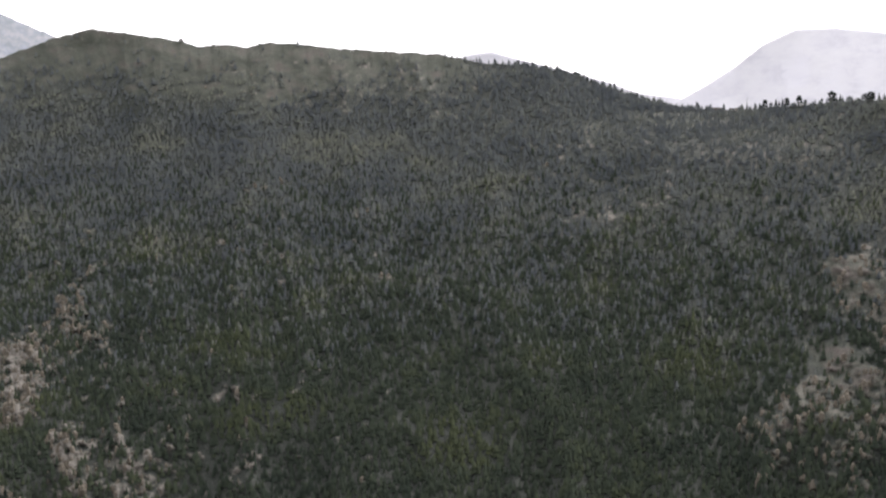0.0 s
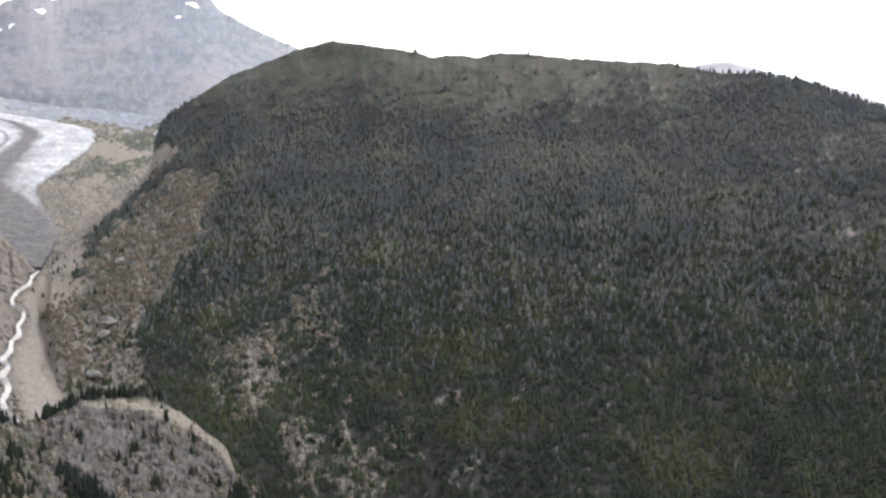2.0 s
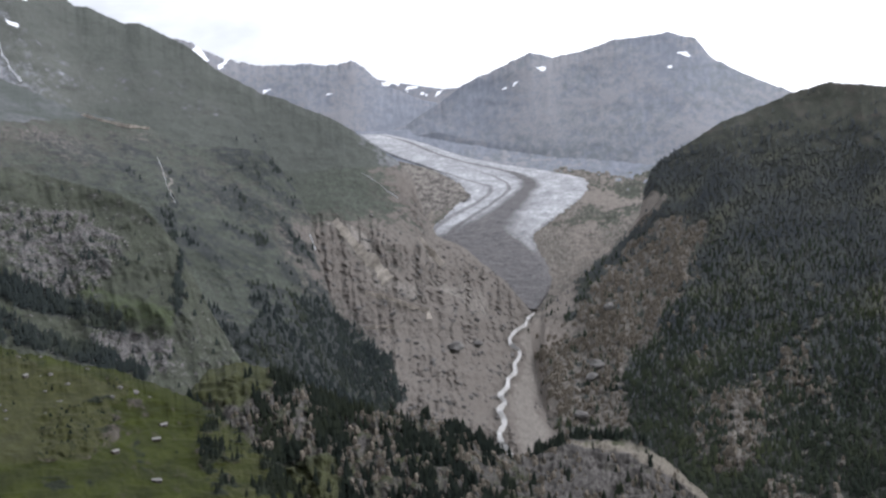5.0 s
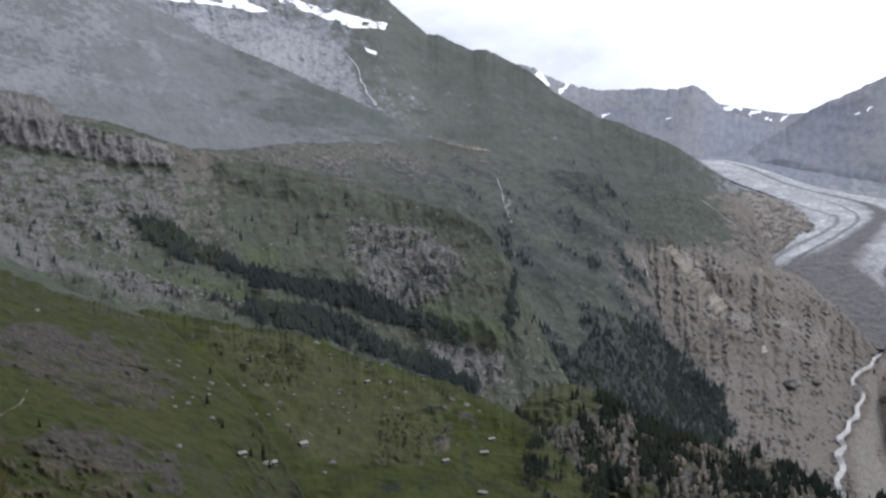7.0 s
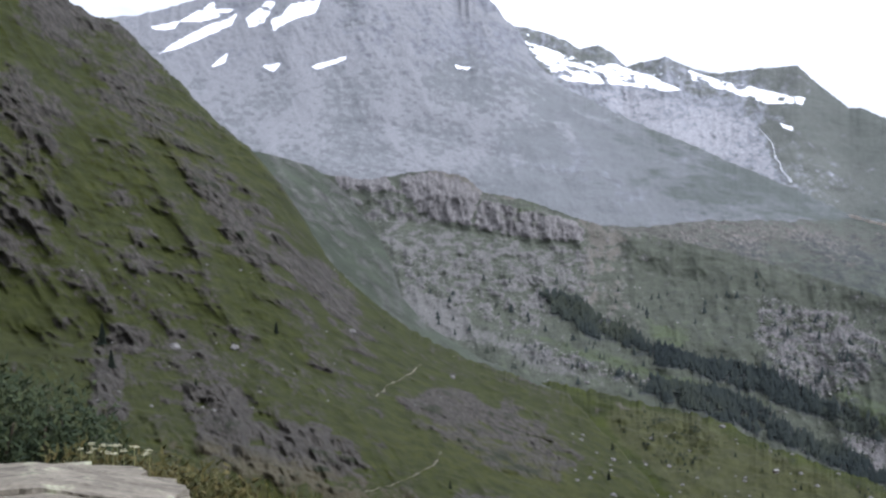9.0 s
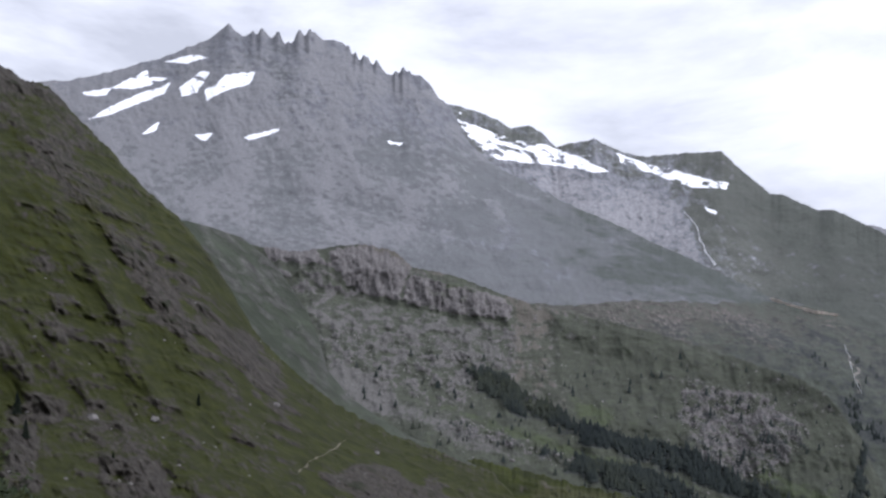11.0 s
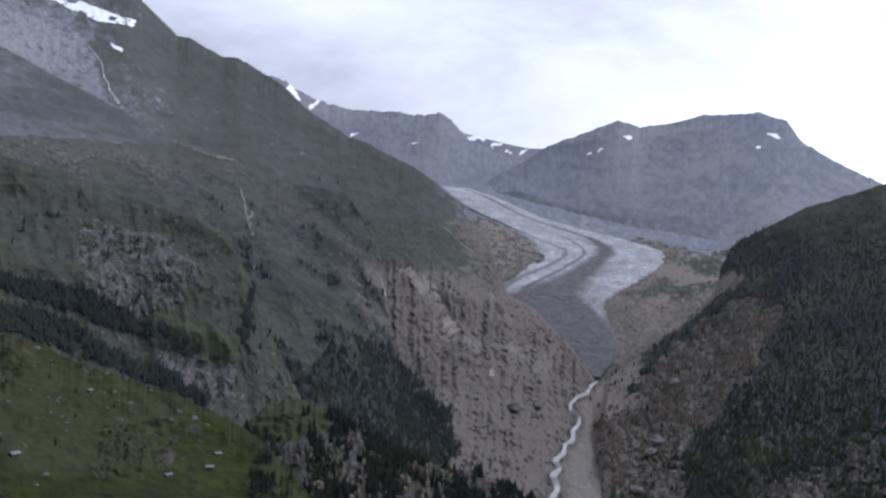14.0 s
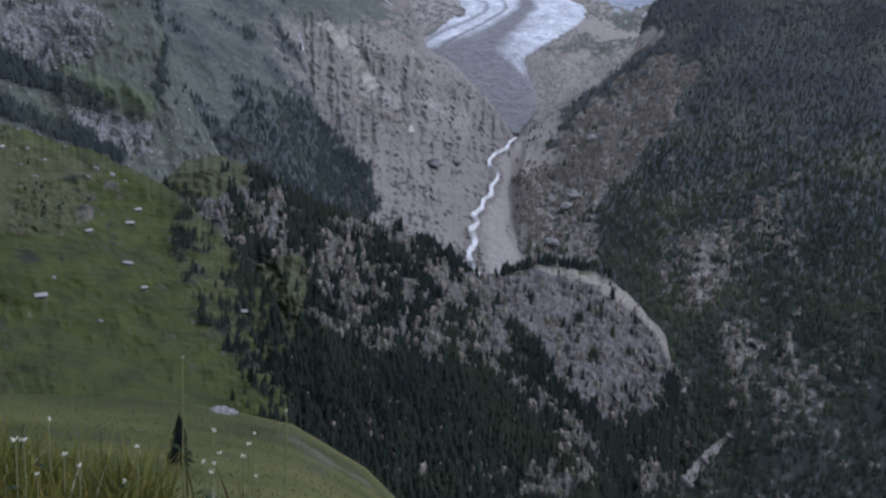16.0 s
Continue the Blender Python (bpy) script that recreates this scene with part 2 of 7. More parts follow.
def grid_mesh(name, pts, material, smooth=True, uv=None):
    """A mesh from a grid of points."""
    n, m = pts.shape[:2]
    me = bpy.data.meshes.new(name)
    me.vertices.add(n * m)
    me.vertices.foreach_set("co", pts.reshape(-1).astype(np.float32))
    idx = np.arange(n * m).reshape(n, m)
    quads = np.stack([idx[:-1, :-1], idx[1:, :-1], idx[1:, 1:], idx[:-1, 1:]], -1).reshape(-1)
    q = len(quads) // 4
    me.loops.add(q * 4)
    me.polygons.add(q)
    me.loops.foreach_set("vertex_index", quads.astype(np.int32))
    me.polygons.foreach_set("loop_start", np.arange(q, dtype=np.int32) * 4)
    me.polygons.foreach_set("loop_total", np.full(q, 4, np.int32))
    me.polygons.foreach_set("use_smooth", np.full(q, smooth))
    me.materials.append(material)
    me.update(calc_edges=True)
    flat = (pts[..., :2] if uv is None else uv).reshape(-1, 2)
    me.uv_layers.new(name="slope").data.foreach_set("uv", flat[quads].reshape(-1).astype(np.float32))
    return me


def masks(me, cover, extra):
    for key, a in (("cover", cover), ("extra", extra)):
        at = me.attributes.new(key, "FLOAT_COLOR", "POINT")
        full = a if a.shape[-1] == 4 else np.concatenate([a, np.zeros(a.shape[:-1] + (1,))], -1)
        at.data.foreach_set("color", full.reshape(-1).astype(np.float32))


def patches(bearing, rise, spots):
    """How far a place lies within soft ovals: bearing, rise, half width, half height, lean of the long side, weight."""
    out = np.zeros_like(bearing)
    for b0, r0, wb, wr, lean, weight in spots:
        c, s = math.cos(radians(lean)), math.sin(radians(lean))
        # bearing grows to the left, so the lean is counter-clockwise as seen
        x, y = -(bearing - b0), rise - r0
        u, v = (x * c + y * s) / wb, (-x * s + y * c) / wr
        out += weight * np.clip(1.35 - np.sqrt(u * u + v * v), 0, 0.7) / 0.7
    return out


def area(bearing, rise, corners, soft=0.35):
    """1 inside an outline of (bearing, rise) corners and 0 outside it; soft: the width of its edge in degrees."""
    c = np.array(corners)
    out = np.zeros(bearing.shape)
    near = (bearing > c[:, 0].min() - soft) & (bearing < c[:, 0].max() + soft) & (rise > c[:, 1].min() - soft) & (rise < c[:, 1].max() + soft)
    x, y = bearing[near], rise[near]
    inside, away = np.zeros(x.shape, bool), np.full(x.shape, 1e9)
    for (x0, y0), (x1, y1) in zip(c, np.roll(c, -1, 0)):
        if y0 != y1:
            inside ^= ((y0 > y) != (y1 > y)) & (x < (x1 - x0) * (y - y0) / (y1 - y0) + x0)
        k = np.clip(((x - x0) * (x1 - x0) + (y - y0) * (y1 - y0)) / ((x1 - x0) ** 2 + (y1 - y0) ** 2 + 1e-9), 0, 1)
        away = np.minimum(away, np.hypot(x - x0 - k * (x1 - x0), y - y0 - k * (y1 - y0)))
    out[near] = np.clip(0.5 + np.where(inside, away, -away) / soft, 0, 1)
    return out


def bearings(P):
    """Bearing and rise of places as seen from the viewpoint."""
    d = np.hypot(P[..., 0], P[..., 1])
    return np.degrees(np.arctan2(-P[..., 0], P[..., 1])), np.degrees(np.arctan2(P[..., 2] - EYE, d))


def stripes(b, e, slope, fine):
    """Long thin streaks that run down to one side."""
    return value_noise(np.stack([b * fine * 0.3, (e - slope * b) * fine, 0 * b], -1)) + 0.5 * value_noise(np.stack([b * fine * 0.7, (e - slope * b) * fine * 2.2, 3 + 0 * b], -1))


def blurred(a, n):
    """A running mean over 2n + 1 cells both ways."""
    for axis in (0, 1):
        pad = [(0, 0), (0, 0)]
        pad[axis] = (n + 1, n)
        c = np.cumsum(np.pad(a, pad, mode="edge"), axis=axis)
        size = a.shape[axis]
        a = (np.take(c, np.arange(2 * n + 1, 2 * n + 1 + size), axis) - np.take(c, np.arange(size), axis)) / (2 * n + 1)
    return a


def flatness(P):
    """How level the ground is, against the ground round about."""
    n = np.cross(np.gradient(P, axis=0), np.gradient(P, axis=1))
    nz = np.abs(n[..., 2]) / (np.linalg.norm(n, axis=-1) + 1e-9)
    return nz - blurred(nz, 14)


LANDS = {}


def loft(name, label, category, rails, step, relief, cover, material, crag=0.0, back=0.7, seed=0.0, crest_jag=0.0, gully=(60.0, 220.0), warp=0.7, teeth=None, block=12.0, upper=None, lean=0.0, ledge=0.6, expose=0.8, ribs=None):
    """A mountain side through rails of (bearing, rise, distance), from its foot to its crest, with a slope behind the crest.
    step: degrees between points; ledge: how much of the crag juts upwards; expose: how far steep ground sheds its turf; ribs: width, height and depth of the ribs of bare rock; relief: metres of hollow and swell; cover(bearing, rise, points, noise) gives the masks."""
    lo, hi = max(r[0][0] for r in rails), min(r[-1][0] for r in rails)
    lo, hi = min(min(q[0] for q in r) for r in rails), max(max(q[0] for q in r) for r in rails)
    bear = np.arange(lo, hi + step, step)
    els, ds = [], []
    for r in rails:
        r = sorted(r)
        x = [q[0] for q in r]
        els.append(np.interp(bear, x, [q[1] for q in r]))
        ds.append(np.interp(bear, x, [q[2] for q in r]))
    # the small ups and downs of the crest belong to the crest alone, not to the whole face below it
    wide = max(3, int(1.1 / step))
    pad = np.pad(els[-1], wide, mode="reflect", reflect_type="odd")
    even = np.convolve(np.convolve(pad, np.ones(wide) / wide, "same"), np.ones(wide) / wide, "same")[wide:-wide]
    rest = els[-1] - even
    jag = rest * np.clip(1.6 - np.abs(rest), 0, 1) if len(bear) > 4 * wide else 0 * bear
    els[-1] = els[-1] - jag
    if crest_jag:
        q = np.stack([bear * 1.1, 0 * bear + seed, 0 * bear], -1)
        jag = jag + (crest_jag(bear) if callable(crest_jag) else crest_jag) * (fbm(q * 3.0, 4) * 0.6 + 0.4 * value_noise(q * 11))
    if teeth:
        b0, b1, amp = teeth
        win = np.clip((bear - b0) / 1.0, 0, 1) * np.clip((b1 - bear) / 1.0, 0, 1)
        q = np.stack([bear, 0 * bear + 4.7, 0 * bear], -1)
        tooth = 1 - np.abs(value_noise(q * 1.15)) * 2.2 + 0.5 * (1 - 2 * np.abs(value_noise(q * 2.9)))
        tooth = amp * win * (np.clip(tooth, -0.6, 1.1) - 0.3)
    else:
        tooth = 0 * bear
    rows_e, rows_d = [], []
    for k in range(len(rails) - 1):
        count = max(3, int(np.max(np.abs(els[k + 1] - els[k])) / step))
        for v in np.arange(count) / count:
            z0, z1 = ds[k] * np.tan(np.radians(els[k])), ds[k + 1] * np.tan(np.radians(els[k + 1]))
            d = ds[k] + (ds[k + 1] - ds[k]) * v
            z = z0 + (z1 - z0) * v
            rows_d.append(d), rows_e.append(np.degrees(np.arctan2(z, d)))
    rows_d.append(ds[-1]), rows_e.append(els[-1])
    D0, E0 = np.array(rows_d), np.array(rows_e)
    front = len(D0)
    # the notches of the crest fade out below it
    below = np.cumsum(np.abs(np.diff(E0[::-1], axis=0, prepend=E0[-1:])), axis=0)[::-1]
    E0 = E0 + tooth * np.clip(1 - below / 1.5, 0, 1) ** 1.5
    E0 = E0 + jag * np.clip(1 - below / (4 * np.abs(jag).max() + 0.3), 0, 1) ** 1.5
    B0 = np.broadcast_to(bear, D0.shape)
    P = place(B0, E0, D0)
    # distances on the slope in metres: across it along the bearing, and up it
    reach = float(np.median(D0[len(D0) // 2:]))
    across = -np.radians(B0) * reach
    across = across + lean * np.radians(E0) * reach
    down = 1.4 * np.radians(E0) * reach + 0.25 * (D0 - reach) + seed * 500
    q = np.stack([across, down, P[..., 2] * 0.3 + seed * 100], -1)
    n_big = fbm(q / (gully[1] * 1.3), 4)
    n_gul = ridged(q / np.array([gully[0], gully[1], 400.0]), 4)
    n_small = fbm(q / (1.2 * block), 3)
    taper = np.clip((front - 1 - np.arange(front)) / 12.0, 0.15, 1)[:, None]
    wander = warp * np.clip(D0 / 1200, 0.3, 1)
    Bw = B0 + wander * (1.6 * fbm(q / 130.0, 4) + 0.5 * fbm(q / (1.5 * block), 2))
    Ew = E0 + 0.5 * wander * (1.6 * fbm(q / 130.0 + 40, 4) + 0.6 * fbm(q / (1.5 * block) + 9, 2))
    rocky, cov, ext = cover(Bw, Ew, P, n_big, n_gul, n_small)
    push = relief * (0.6 * n_big + 0.5 * n_gul) + crag * rocky * (0.6 * n_small + ridged(q / np.array([block, 3.6 * block, 5 * block]), 3))
    if ribs:
        # upright ribs of rock; the clefts between are painted dark for shade and scrub
        comb = np.stack([-np.radians(B0) * reach / ribs[0], np.radians(E0) * reach / ribs[1], 0 * B0 + seed], -1)
        comb[..., 0] += 0.35 * n_small + 0.8 * n_big
        fold = ridged(comb, 3)
        stone = np.clip((rocky - 0.35) / 0.5, 0, 1) * np.clip(0.75 + 0.9 * n_big, 0.15, 1.3)
        push = push + ribs[2] * stone * fold
        cov = cov.copy()
        cov[..., 0] = np.clip(np.maximum(cov[..., 0], stone * np.clip(-0.4 * fold - 0.05, 0, 0.5)), 0, 1)
    push = push * np.clip(D0 / 150, 0, 1)
    P = place(B0, E0, D0 - push * taper)
    # crags jut up and hollows dip, so that near knobs stand before what lies behind them
    jut = crag * (0.25 + 0.75 * np.clip(rocky, 0, 1)) * (0.9 * ridged(q / np.array([2.2 * block, 1.6 * block, 5 * block]) + 3.3, 4) + 0.5 * n_small)
    P[..., 2] += ledge * jut * taper * np.clip(D0 / 300, 0, 1)
    level = np.clip(flatness(P), -0.5, 0.5)
    cov = cov.copy()
    cov[..., 1] = np.clip(cov[..., 1] + expose * level, 0, 1)
    cov[..., 0] = np.clip(cov[..., 0] + 0.5 * expose * np.clip(level, -0.4, 0.1) * (cov[..., 0] > 0.05), 0, 1)
    E1 = bearings(P)[1]
    # behind the crest the ground falls away again
    tail = []
    for k in (1, 2, 3):
        d = 25.0 * 4 ** (k - 1) * (ds[-1] / 2000)
        p = P[-1].copy()
        out = np.stack([-np.sin(np.radians(bear)), np.cos(np.radians(bear)), 0 * bear], -1)
        p += out * d[:, None]
        p[:, 2] -= back * d
        tail.append(p)
    P = np.concatenate([P, np.array(tail)])
    cov = np.concatenate([cov, np.repeat(cov[-1:], 3, 0)])
    ext = np.concatenate([ext, np.repeat(ext[-1:], 3, 0)])
    uv = np.stack([across, down], -1)
    uv = np.concatenate([uv, np.repeat(uv[-1:], 3, 0) + np.array([0, 40.0])])
    me = grid_mesh(name, P[:, ::-1], material, uv=uv[:, ::-1])
    masks(me, cov[:, ::-1], ext[:, ::-1])
    if upper:
        me.materials.append(upper[0])
        pick = np.zeros((P.shape[0] - 1, P.shape[1] - 1), np.int32)
        pick[:front - 1] = upper[1](Bw[:-1, :-1], Ew[:-1, :-1])
        pick[front - 1:] = pick[front - 2]
        me.polygons.foreach_set("material_index", pick[:, ::-1].reshape(-1))
    ob = tagged(new(name, me), label, category, kind="structure")
    LANDS[name] = (P[:front], cov[:front], B0, E1, lo, step)
    return ob


def sight(bearing, rise, only=None, leave=()):
    """The distance of the first land met at this bearing and rise."""
    best = 1e9
    for name, (P, cov, B, E, lo, step) in LANDS.items():
        if (only and name != only) or name in leave:
            continue
        j = (bearing - lo) / step
        if j < 0 or j > P.shape[1] - 2:
            continue
        k = int(j)
        d = 0
        for c, w in ((k, 1 - j + k), (k + 1, j - k)):
            e = E[:, c]
            if rise < e[0] or rise > e.max():
                d = 1e9
                break
            d += w * np.interp(rise, np.maximum.accumulate(e), np.hypot(P[:, c, 0], P[:, c, 1]))
        best = min(best, d)
    return best


def spot(bearing, rise, only=None, leave=()):
    """The place of the first land met at this bearing and rise."""
    return Vector(place(bearing, rise, sight(bearing, rise, only, leave)))


def stack(*layers):
    return np.clip(np.stack(np.broadcast_arrays(*layers), -1), 0, 1)


def conifers(name, label, ground, count, tall, seed, pick, wide=0.19, material=None):
    """A wood of many small spruces and larches on a mountain side, as one mesh."""
    P, cov, B, E = LANDS[ground][:4]
    rng = np.random.default_rng(seed)
    w = pick(P, cov, B, E)[:-1, :-1]
    # weigh each cell by how much of the wood is seen there
    area = np.linalg.norm(np.cross(P[1:, :-1] - P[:-1, :-1], P[:-1, 1:] - P[:-1, :-1]), axis=-1)
    w = (w * area).reshape(-1)
    at = rng.choice(len(w), count, p=w / w.sum())
    i, j = np.unravel_index(at, area.shape)
    u, v = rng.random((2, count, 1))
    base = P[i, j] * (1 - u) * (1 - v) + P[i + 1, j] * u * (1 - v) + P[i, j + 1] * (1 - u) * v + P[i + 1, j + 1] * u * v
    h = tall * np.clip(rng.normal(0.9, 0.28, count), 0.35, 1.6)
    r = h * wide * rng.uniform(0.75, 1.3, count)
    sides = 5
    turn = rng.uniform(0, 6.3, count)
    verts, faces = [], []
    lean = rng.normal(0, 0.02, (count, 2)) * h[:, None]
    per = []
    for low, top, rad in ((0.06, 0.66, 1.0), (0.42, 1.0, 0.62)):
        for k in range(sides):
            a = turn + 2 * math.pi * k / sides
            rr = r * rad * rng.uniform(0.75, 1.2, count)
            per.append(np.stack([base[:, 0] + np.cos(a) * rr, base[:, 1] + np.sin(a) * rr, base[:, 2] + h * (low + rng.uniform(-0.04, 0.04, count))], -1))
        per.append(np.stack([base[:, 0] + lean[:, 0], base[:, 1] + lean[:, 1], base[:, 2] + h * top], -1))
    V = np.stack(per, 1)
    tri = []
    for o in (0, sides + 1):
        tri += [(o + k, o + (k + 1) % sides, o + sides) for k in range(sides)]
    tri = np.array(tri)
    F = (np.arange(count)[:, None, None] * V.shape[1] + tri[None]).reshape(-1)
    me = bpy.data.meshes.new(name)
    me.vertices.add(count * V.shape[1])
    me.vertices.foreach_set("co", V.reshape(-1).astype(np.float32))
    nf = len(F) // 3
    me.loops.add(nf * 3)
    me.polygons.add(nf)
    me.loops.foreach_set("vertex_index", F.astype(np.int32))
    me.polygons.foreach_set("loop_start", np.arange(nf, dtype=np.int32) * 3)
    me.polygons.foreach_set("loop_total", np.full(nf, 3, np.int32))
    me.materials.append(material or NEEDLES)
    me.update(calc_edges=True)
    return tagged(new(name, me), label, "forest", kind="stuff")


# ---- the land, from the far ranges to the near ledge ----


def bare(B, E, P, big, gul, small):
    return 1 + 0 * B, stack(0 * B, 0.30 + 0.4 * big, 1 + 0 * B), stack(0 * B, 0.2 + 0.3 * gul, 0 * B)


def snowy(spots, grass=0.3, scree=0.25):
    def f(B, E, P, big, gul, small):
        s = patches(B, E, spots)
        return 1 + 0 * B, stack(0 * B, grass + 0.4 * big, 1 + 0 * B), stack(s * (0.95 + 0.3 * small), scree + 0.3 * gul, 0 * B)
    return f


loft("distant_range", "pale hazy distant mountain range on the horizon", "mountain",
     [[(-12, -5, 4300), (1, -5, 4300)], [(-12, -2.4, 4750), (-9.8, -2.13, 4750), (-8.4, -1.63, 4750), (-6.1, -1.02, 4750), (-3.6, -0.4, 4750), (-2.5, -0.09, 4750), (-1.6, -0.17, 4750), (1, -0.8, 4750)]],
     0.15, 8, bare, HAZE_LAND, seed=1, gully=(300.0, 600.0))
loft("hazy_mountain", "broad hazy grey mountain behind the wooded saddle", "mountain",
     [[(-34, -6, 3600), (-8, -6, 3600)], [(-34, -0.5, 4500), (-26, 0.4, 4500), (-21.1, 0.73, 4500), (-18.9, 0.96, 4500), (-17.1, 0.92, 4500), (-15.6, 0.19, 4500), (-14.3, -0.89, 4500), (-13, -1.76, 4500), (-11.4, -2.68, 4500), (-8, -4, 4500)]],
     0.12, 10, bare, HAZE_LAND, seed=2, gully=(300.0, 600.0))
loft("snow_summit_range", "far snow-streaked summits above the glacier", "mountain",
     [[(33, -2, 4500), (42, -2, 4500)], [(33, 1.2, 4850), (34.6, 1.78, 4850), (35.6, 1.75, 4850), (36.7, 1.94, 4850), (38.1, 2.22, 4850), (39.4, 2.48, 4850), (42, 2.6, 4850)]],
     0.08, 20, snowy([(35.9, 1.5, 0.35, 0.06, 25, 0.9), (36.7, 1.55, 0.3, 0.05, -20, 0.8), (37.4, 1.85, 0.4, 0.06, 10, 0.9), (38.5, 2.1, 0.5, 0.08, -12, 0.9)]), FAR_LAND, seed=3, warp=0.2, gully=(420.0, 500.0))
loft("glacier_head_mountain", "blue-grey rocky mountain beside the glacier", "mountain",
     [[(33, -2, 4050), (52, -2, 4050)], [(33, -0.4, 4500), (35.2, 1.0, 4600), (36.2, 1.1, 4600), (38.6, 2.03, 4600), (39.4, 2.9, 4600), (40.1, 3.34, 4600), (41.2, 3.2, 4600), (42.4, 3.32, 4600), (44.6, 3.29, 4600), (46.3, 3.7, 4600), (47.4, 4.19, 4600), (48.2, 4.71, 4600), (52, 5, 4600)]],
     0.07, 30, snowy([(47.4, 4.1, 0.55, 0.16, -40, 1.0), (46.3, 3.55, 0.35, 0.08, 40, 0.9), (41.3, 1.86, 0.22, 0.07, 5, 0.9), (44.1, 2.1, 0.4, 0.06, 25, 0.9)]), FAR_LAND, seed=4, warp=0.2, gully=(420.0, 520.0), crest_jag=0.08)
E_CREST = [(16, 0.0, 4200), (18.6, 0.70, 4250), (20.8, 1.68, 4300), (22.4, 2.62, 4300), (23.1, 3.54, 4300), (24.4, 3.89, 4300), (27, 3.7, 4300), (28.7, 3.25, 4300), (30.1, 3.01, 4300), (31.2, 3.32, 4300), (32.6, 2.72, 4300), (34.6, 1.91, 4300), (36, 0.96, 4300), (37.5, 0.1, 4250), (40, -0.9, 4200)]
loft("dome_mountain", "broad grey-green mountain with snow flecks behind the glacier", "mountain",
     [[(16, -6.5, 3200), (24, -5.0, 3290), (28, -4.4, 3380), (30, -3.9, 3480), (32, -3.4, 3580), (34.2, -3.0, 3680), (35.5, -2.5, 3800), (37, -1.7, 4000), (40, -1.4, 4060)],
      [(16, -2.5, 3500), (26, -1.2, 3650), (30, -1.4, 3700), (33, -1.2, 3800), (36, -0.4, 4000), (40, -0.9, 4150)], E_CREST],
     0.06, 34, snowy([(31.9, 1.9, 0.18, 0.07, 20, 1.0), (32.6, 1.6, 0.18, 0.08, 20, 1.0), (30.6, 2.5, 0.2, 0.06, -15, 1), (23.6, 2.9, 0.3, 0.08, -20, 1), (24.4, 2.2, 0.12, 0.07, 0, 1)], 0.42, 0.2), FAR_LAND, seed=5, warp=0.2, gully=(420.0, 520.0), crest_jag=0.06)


def valley_cover(B, E, P, big, gul, small):
    turf = patches(B, E, [(26.0, -3.4, 1.4, 0.72, 29, 0.6), (28.9, -4.8, 1.7, 0.57, 19, 0.4), (27.2, -4.8, 1.1, 0.43, 34, 0.5), (31.3, -8.7, 0.9, 0.29, -2, 0.4)])
    pale = patches(B, E, [(27.4, -3.9, 1.5, 0.34, -1, 0.7), (28.9, -6.2, 1.7, 0.57, 39, 0.5), (30.1, -7.9, 1.1, 0.43, 58, 0.5), (25.4, -4.2, 1.1, 0.34, 40, 0.8)])
    return 0.6 + 0 * B, stack(0 * B, 0.25 + 0.5 * big + turf, 1 + 0 * B), stack(0 * B, 0.22 + 0.35 * small + 0.4 * big + pale, 0 * B)


V_FOOT = [(18, -11, 2300), (46, -11, 2300)]
V_MID = [(18, -5, 3000), (46, -5, 3000)]
V_TOP = [(18, -0.2, 4150), (46, -0.2, 4150)]
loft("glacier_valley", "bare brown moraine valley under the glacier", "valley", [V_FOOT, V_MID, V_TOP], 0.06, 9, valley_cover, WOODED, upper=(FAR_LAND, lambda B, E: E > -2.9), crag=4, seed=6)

D2_LOW = [(30.6, -13, 2350), (31.2, -10.6, 2350), (31.7, -9.6, 2380), (32.3, -8.85, 2400), (33, -8, 2430), (34.1, -7.1, 2460), (34.9, -6.3, 2480), (36.3, -5.6, 2500), (36.9, -4.4, 2540), (37.4, -2.7, 2620), (38.1, -1.75, 2680), (39.9, -0.4, 2750), (40.8, 0.27, 2800), (41.6, 0.72, 2853), (42.9, 1.25, 2938), (43.6, 1.62, 2984), (44.7, 1.98, 3057), (45.5, 2.45, 3114), (46.8, 3.2, 3207), (47.5, 3.9, 3261), (48, 4.3, 3314), (49.2, 5, 3424)]
D2_CREST = D2_LOW + [(50.3, 5.55, 3488), (51, 5.52, 3518), (51.9, 6, 3550), (52.5, 6.33, 3577), (53.2, 6.4, 3612), (53.8, 6.95, 3650), (54.9, 7.93, 3700), (55.5, 8.57, 3727), (57.6, 8.53, 3780), (59.3, 8.41, 3818), (60.4, 8.66, 3850), (61.8, 9.36, 3900), (63, 9.15, 3932), (63.7, 8.94, 3950), (64.4, 9.7, 3977), (65.1, 10.1, 4000), (66, 9.93, 4000), (66.7, 10.4, 4006), (68, 10.9, 4031), (69.3, 11.2, 4054), (73, 11.5, 4100)]


RIVER_GRAVEL = [(31.87, -10.1), (29.97, -10.49), (28.82, -10.27), (30.62, -12.15), (31.44, -14.06), (31.39, -15.73), (31.68, -16.96), (32.84, -17.22), (32.94, -15.61), (32.58, -12.86), (32.07, -11.77)]
GORGE_ROCK = [(44.07, -5.03), (41.13, -4.49), (36.83, -7.42), (36.82, -15.86), (38.43, -14.63), (39.33, -11.64), (41.15, -9.14), (43.01, -7.52)]


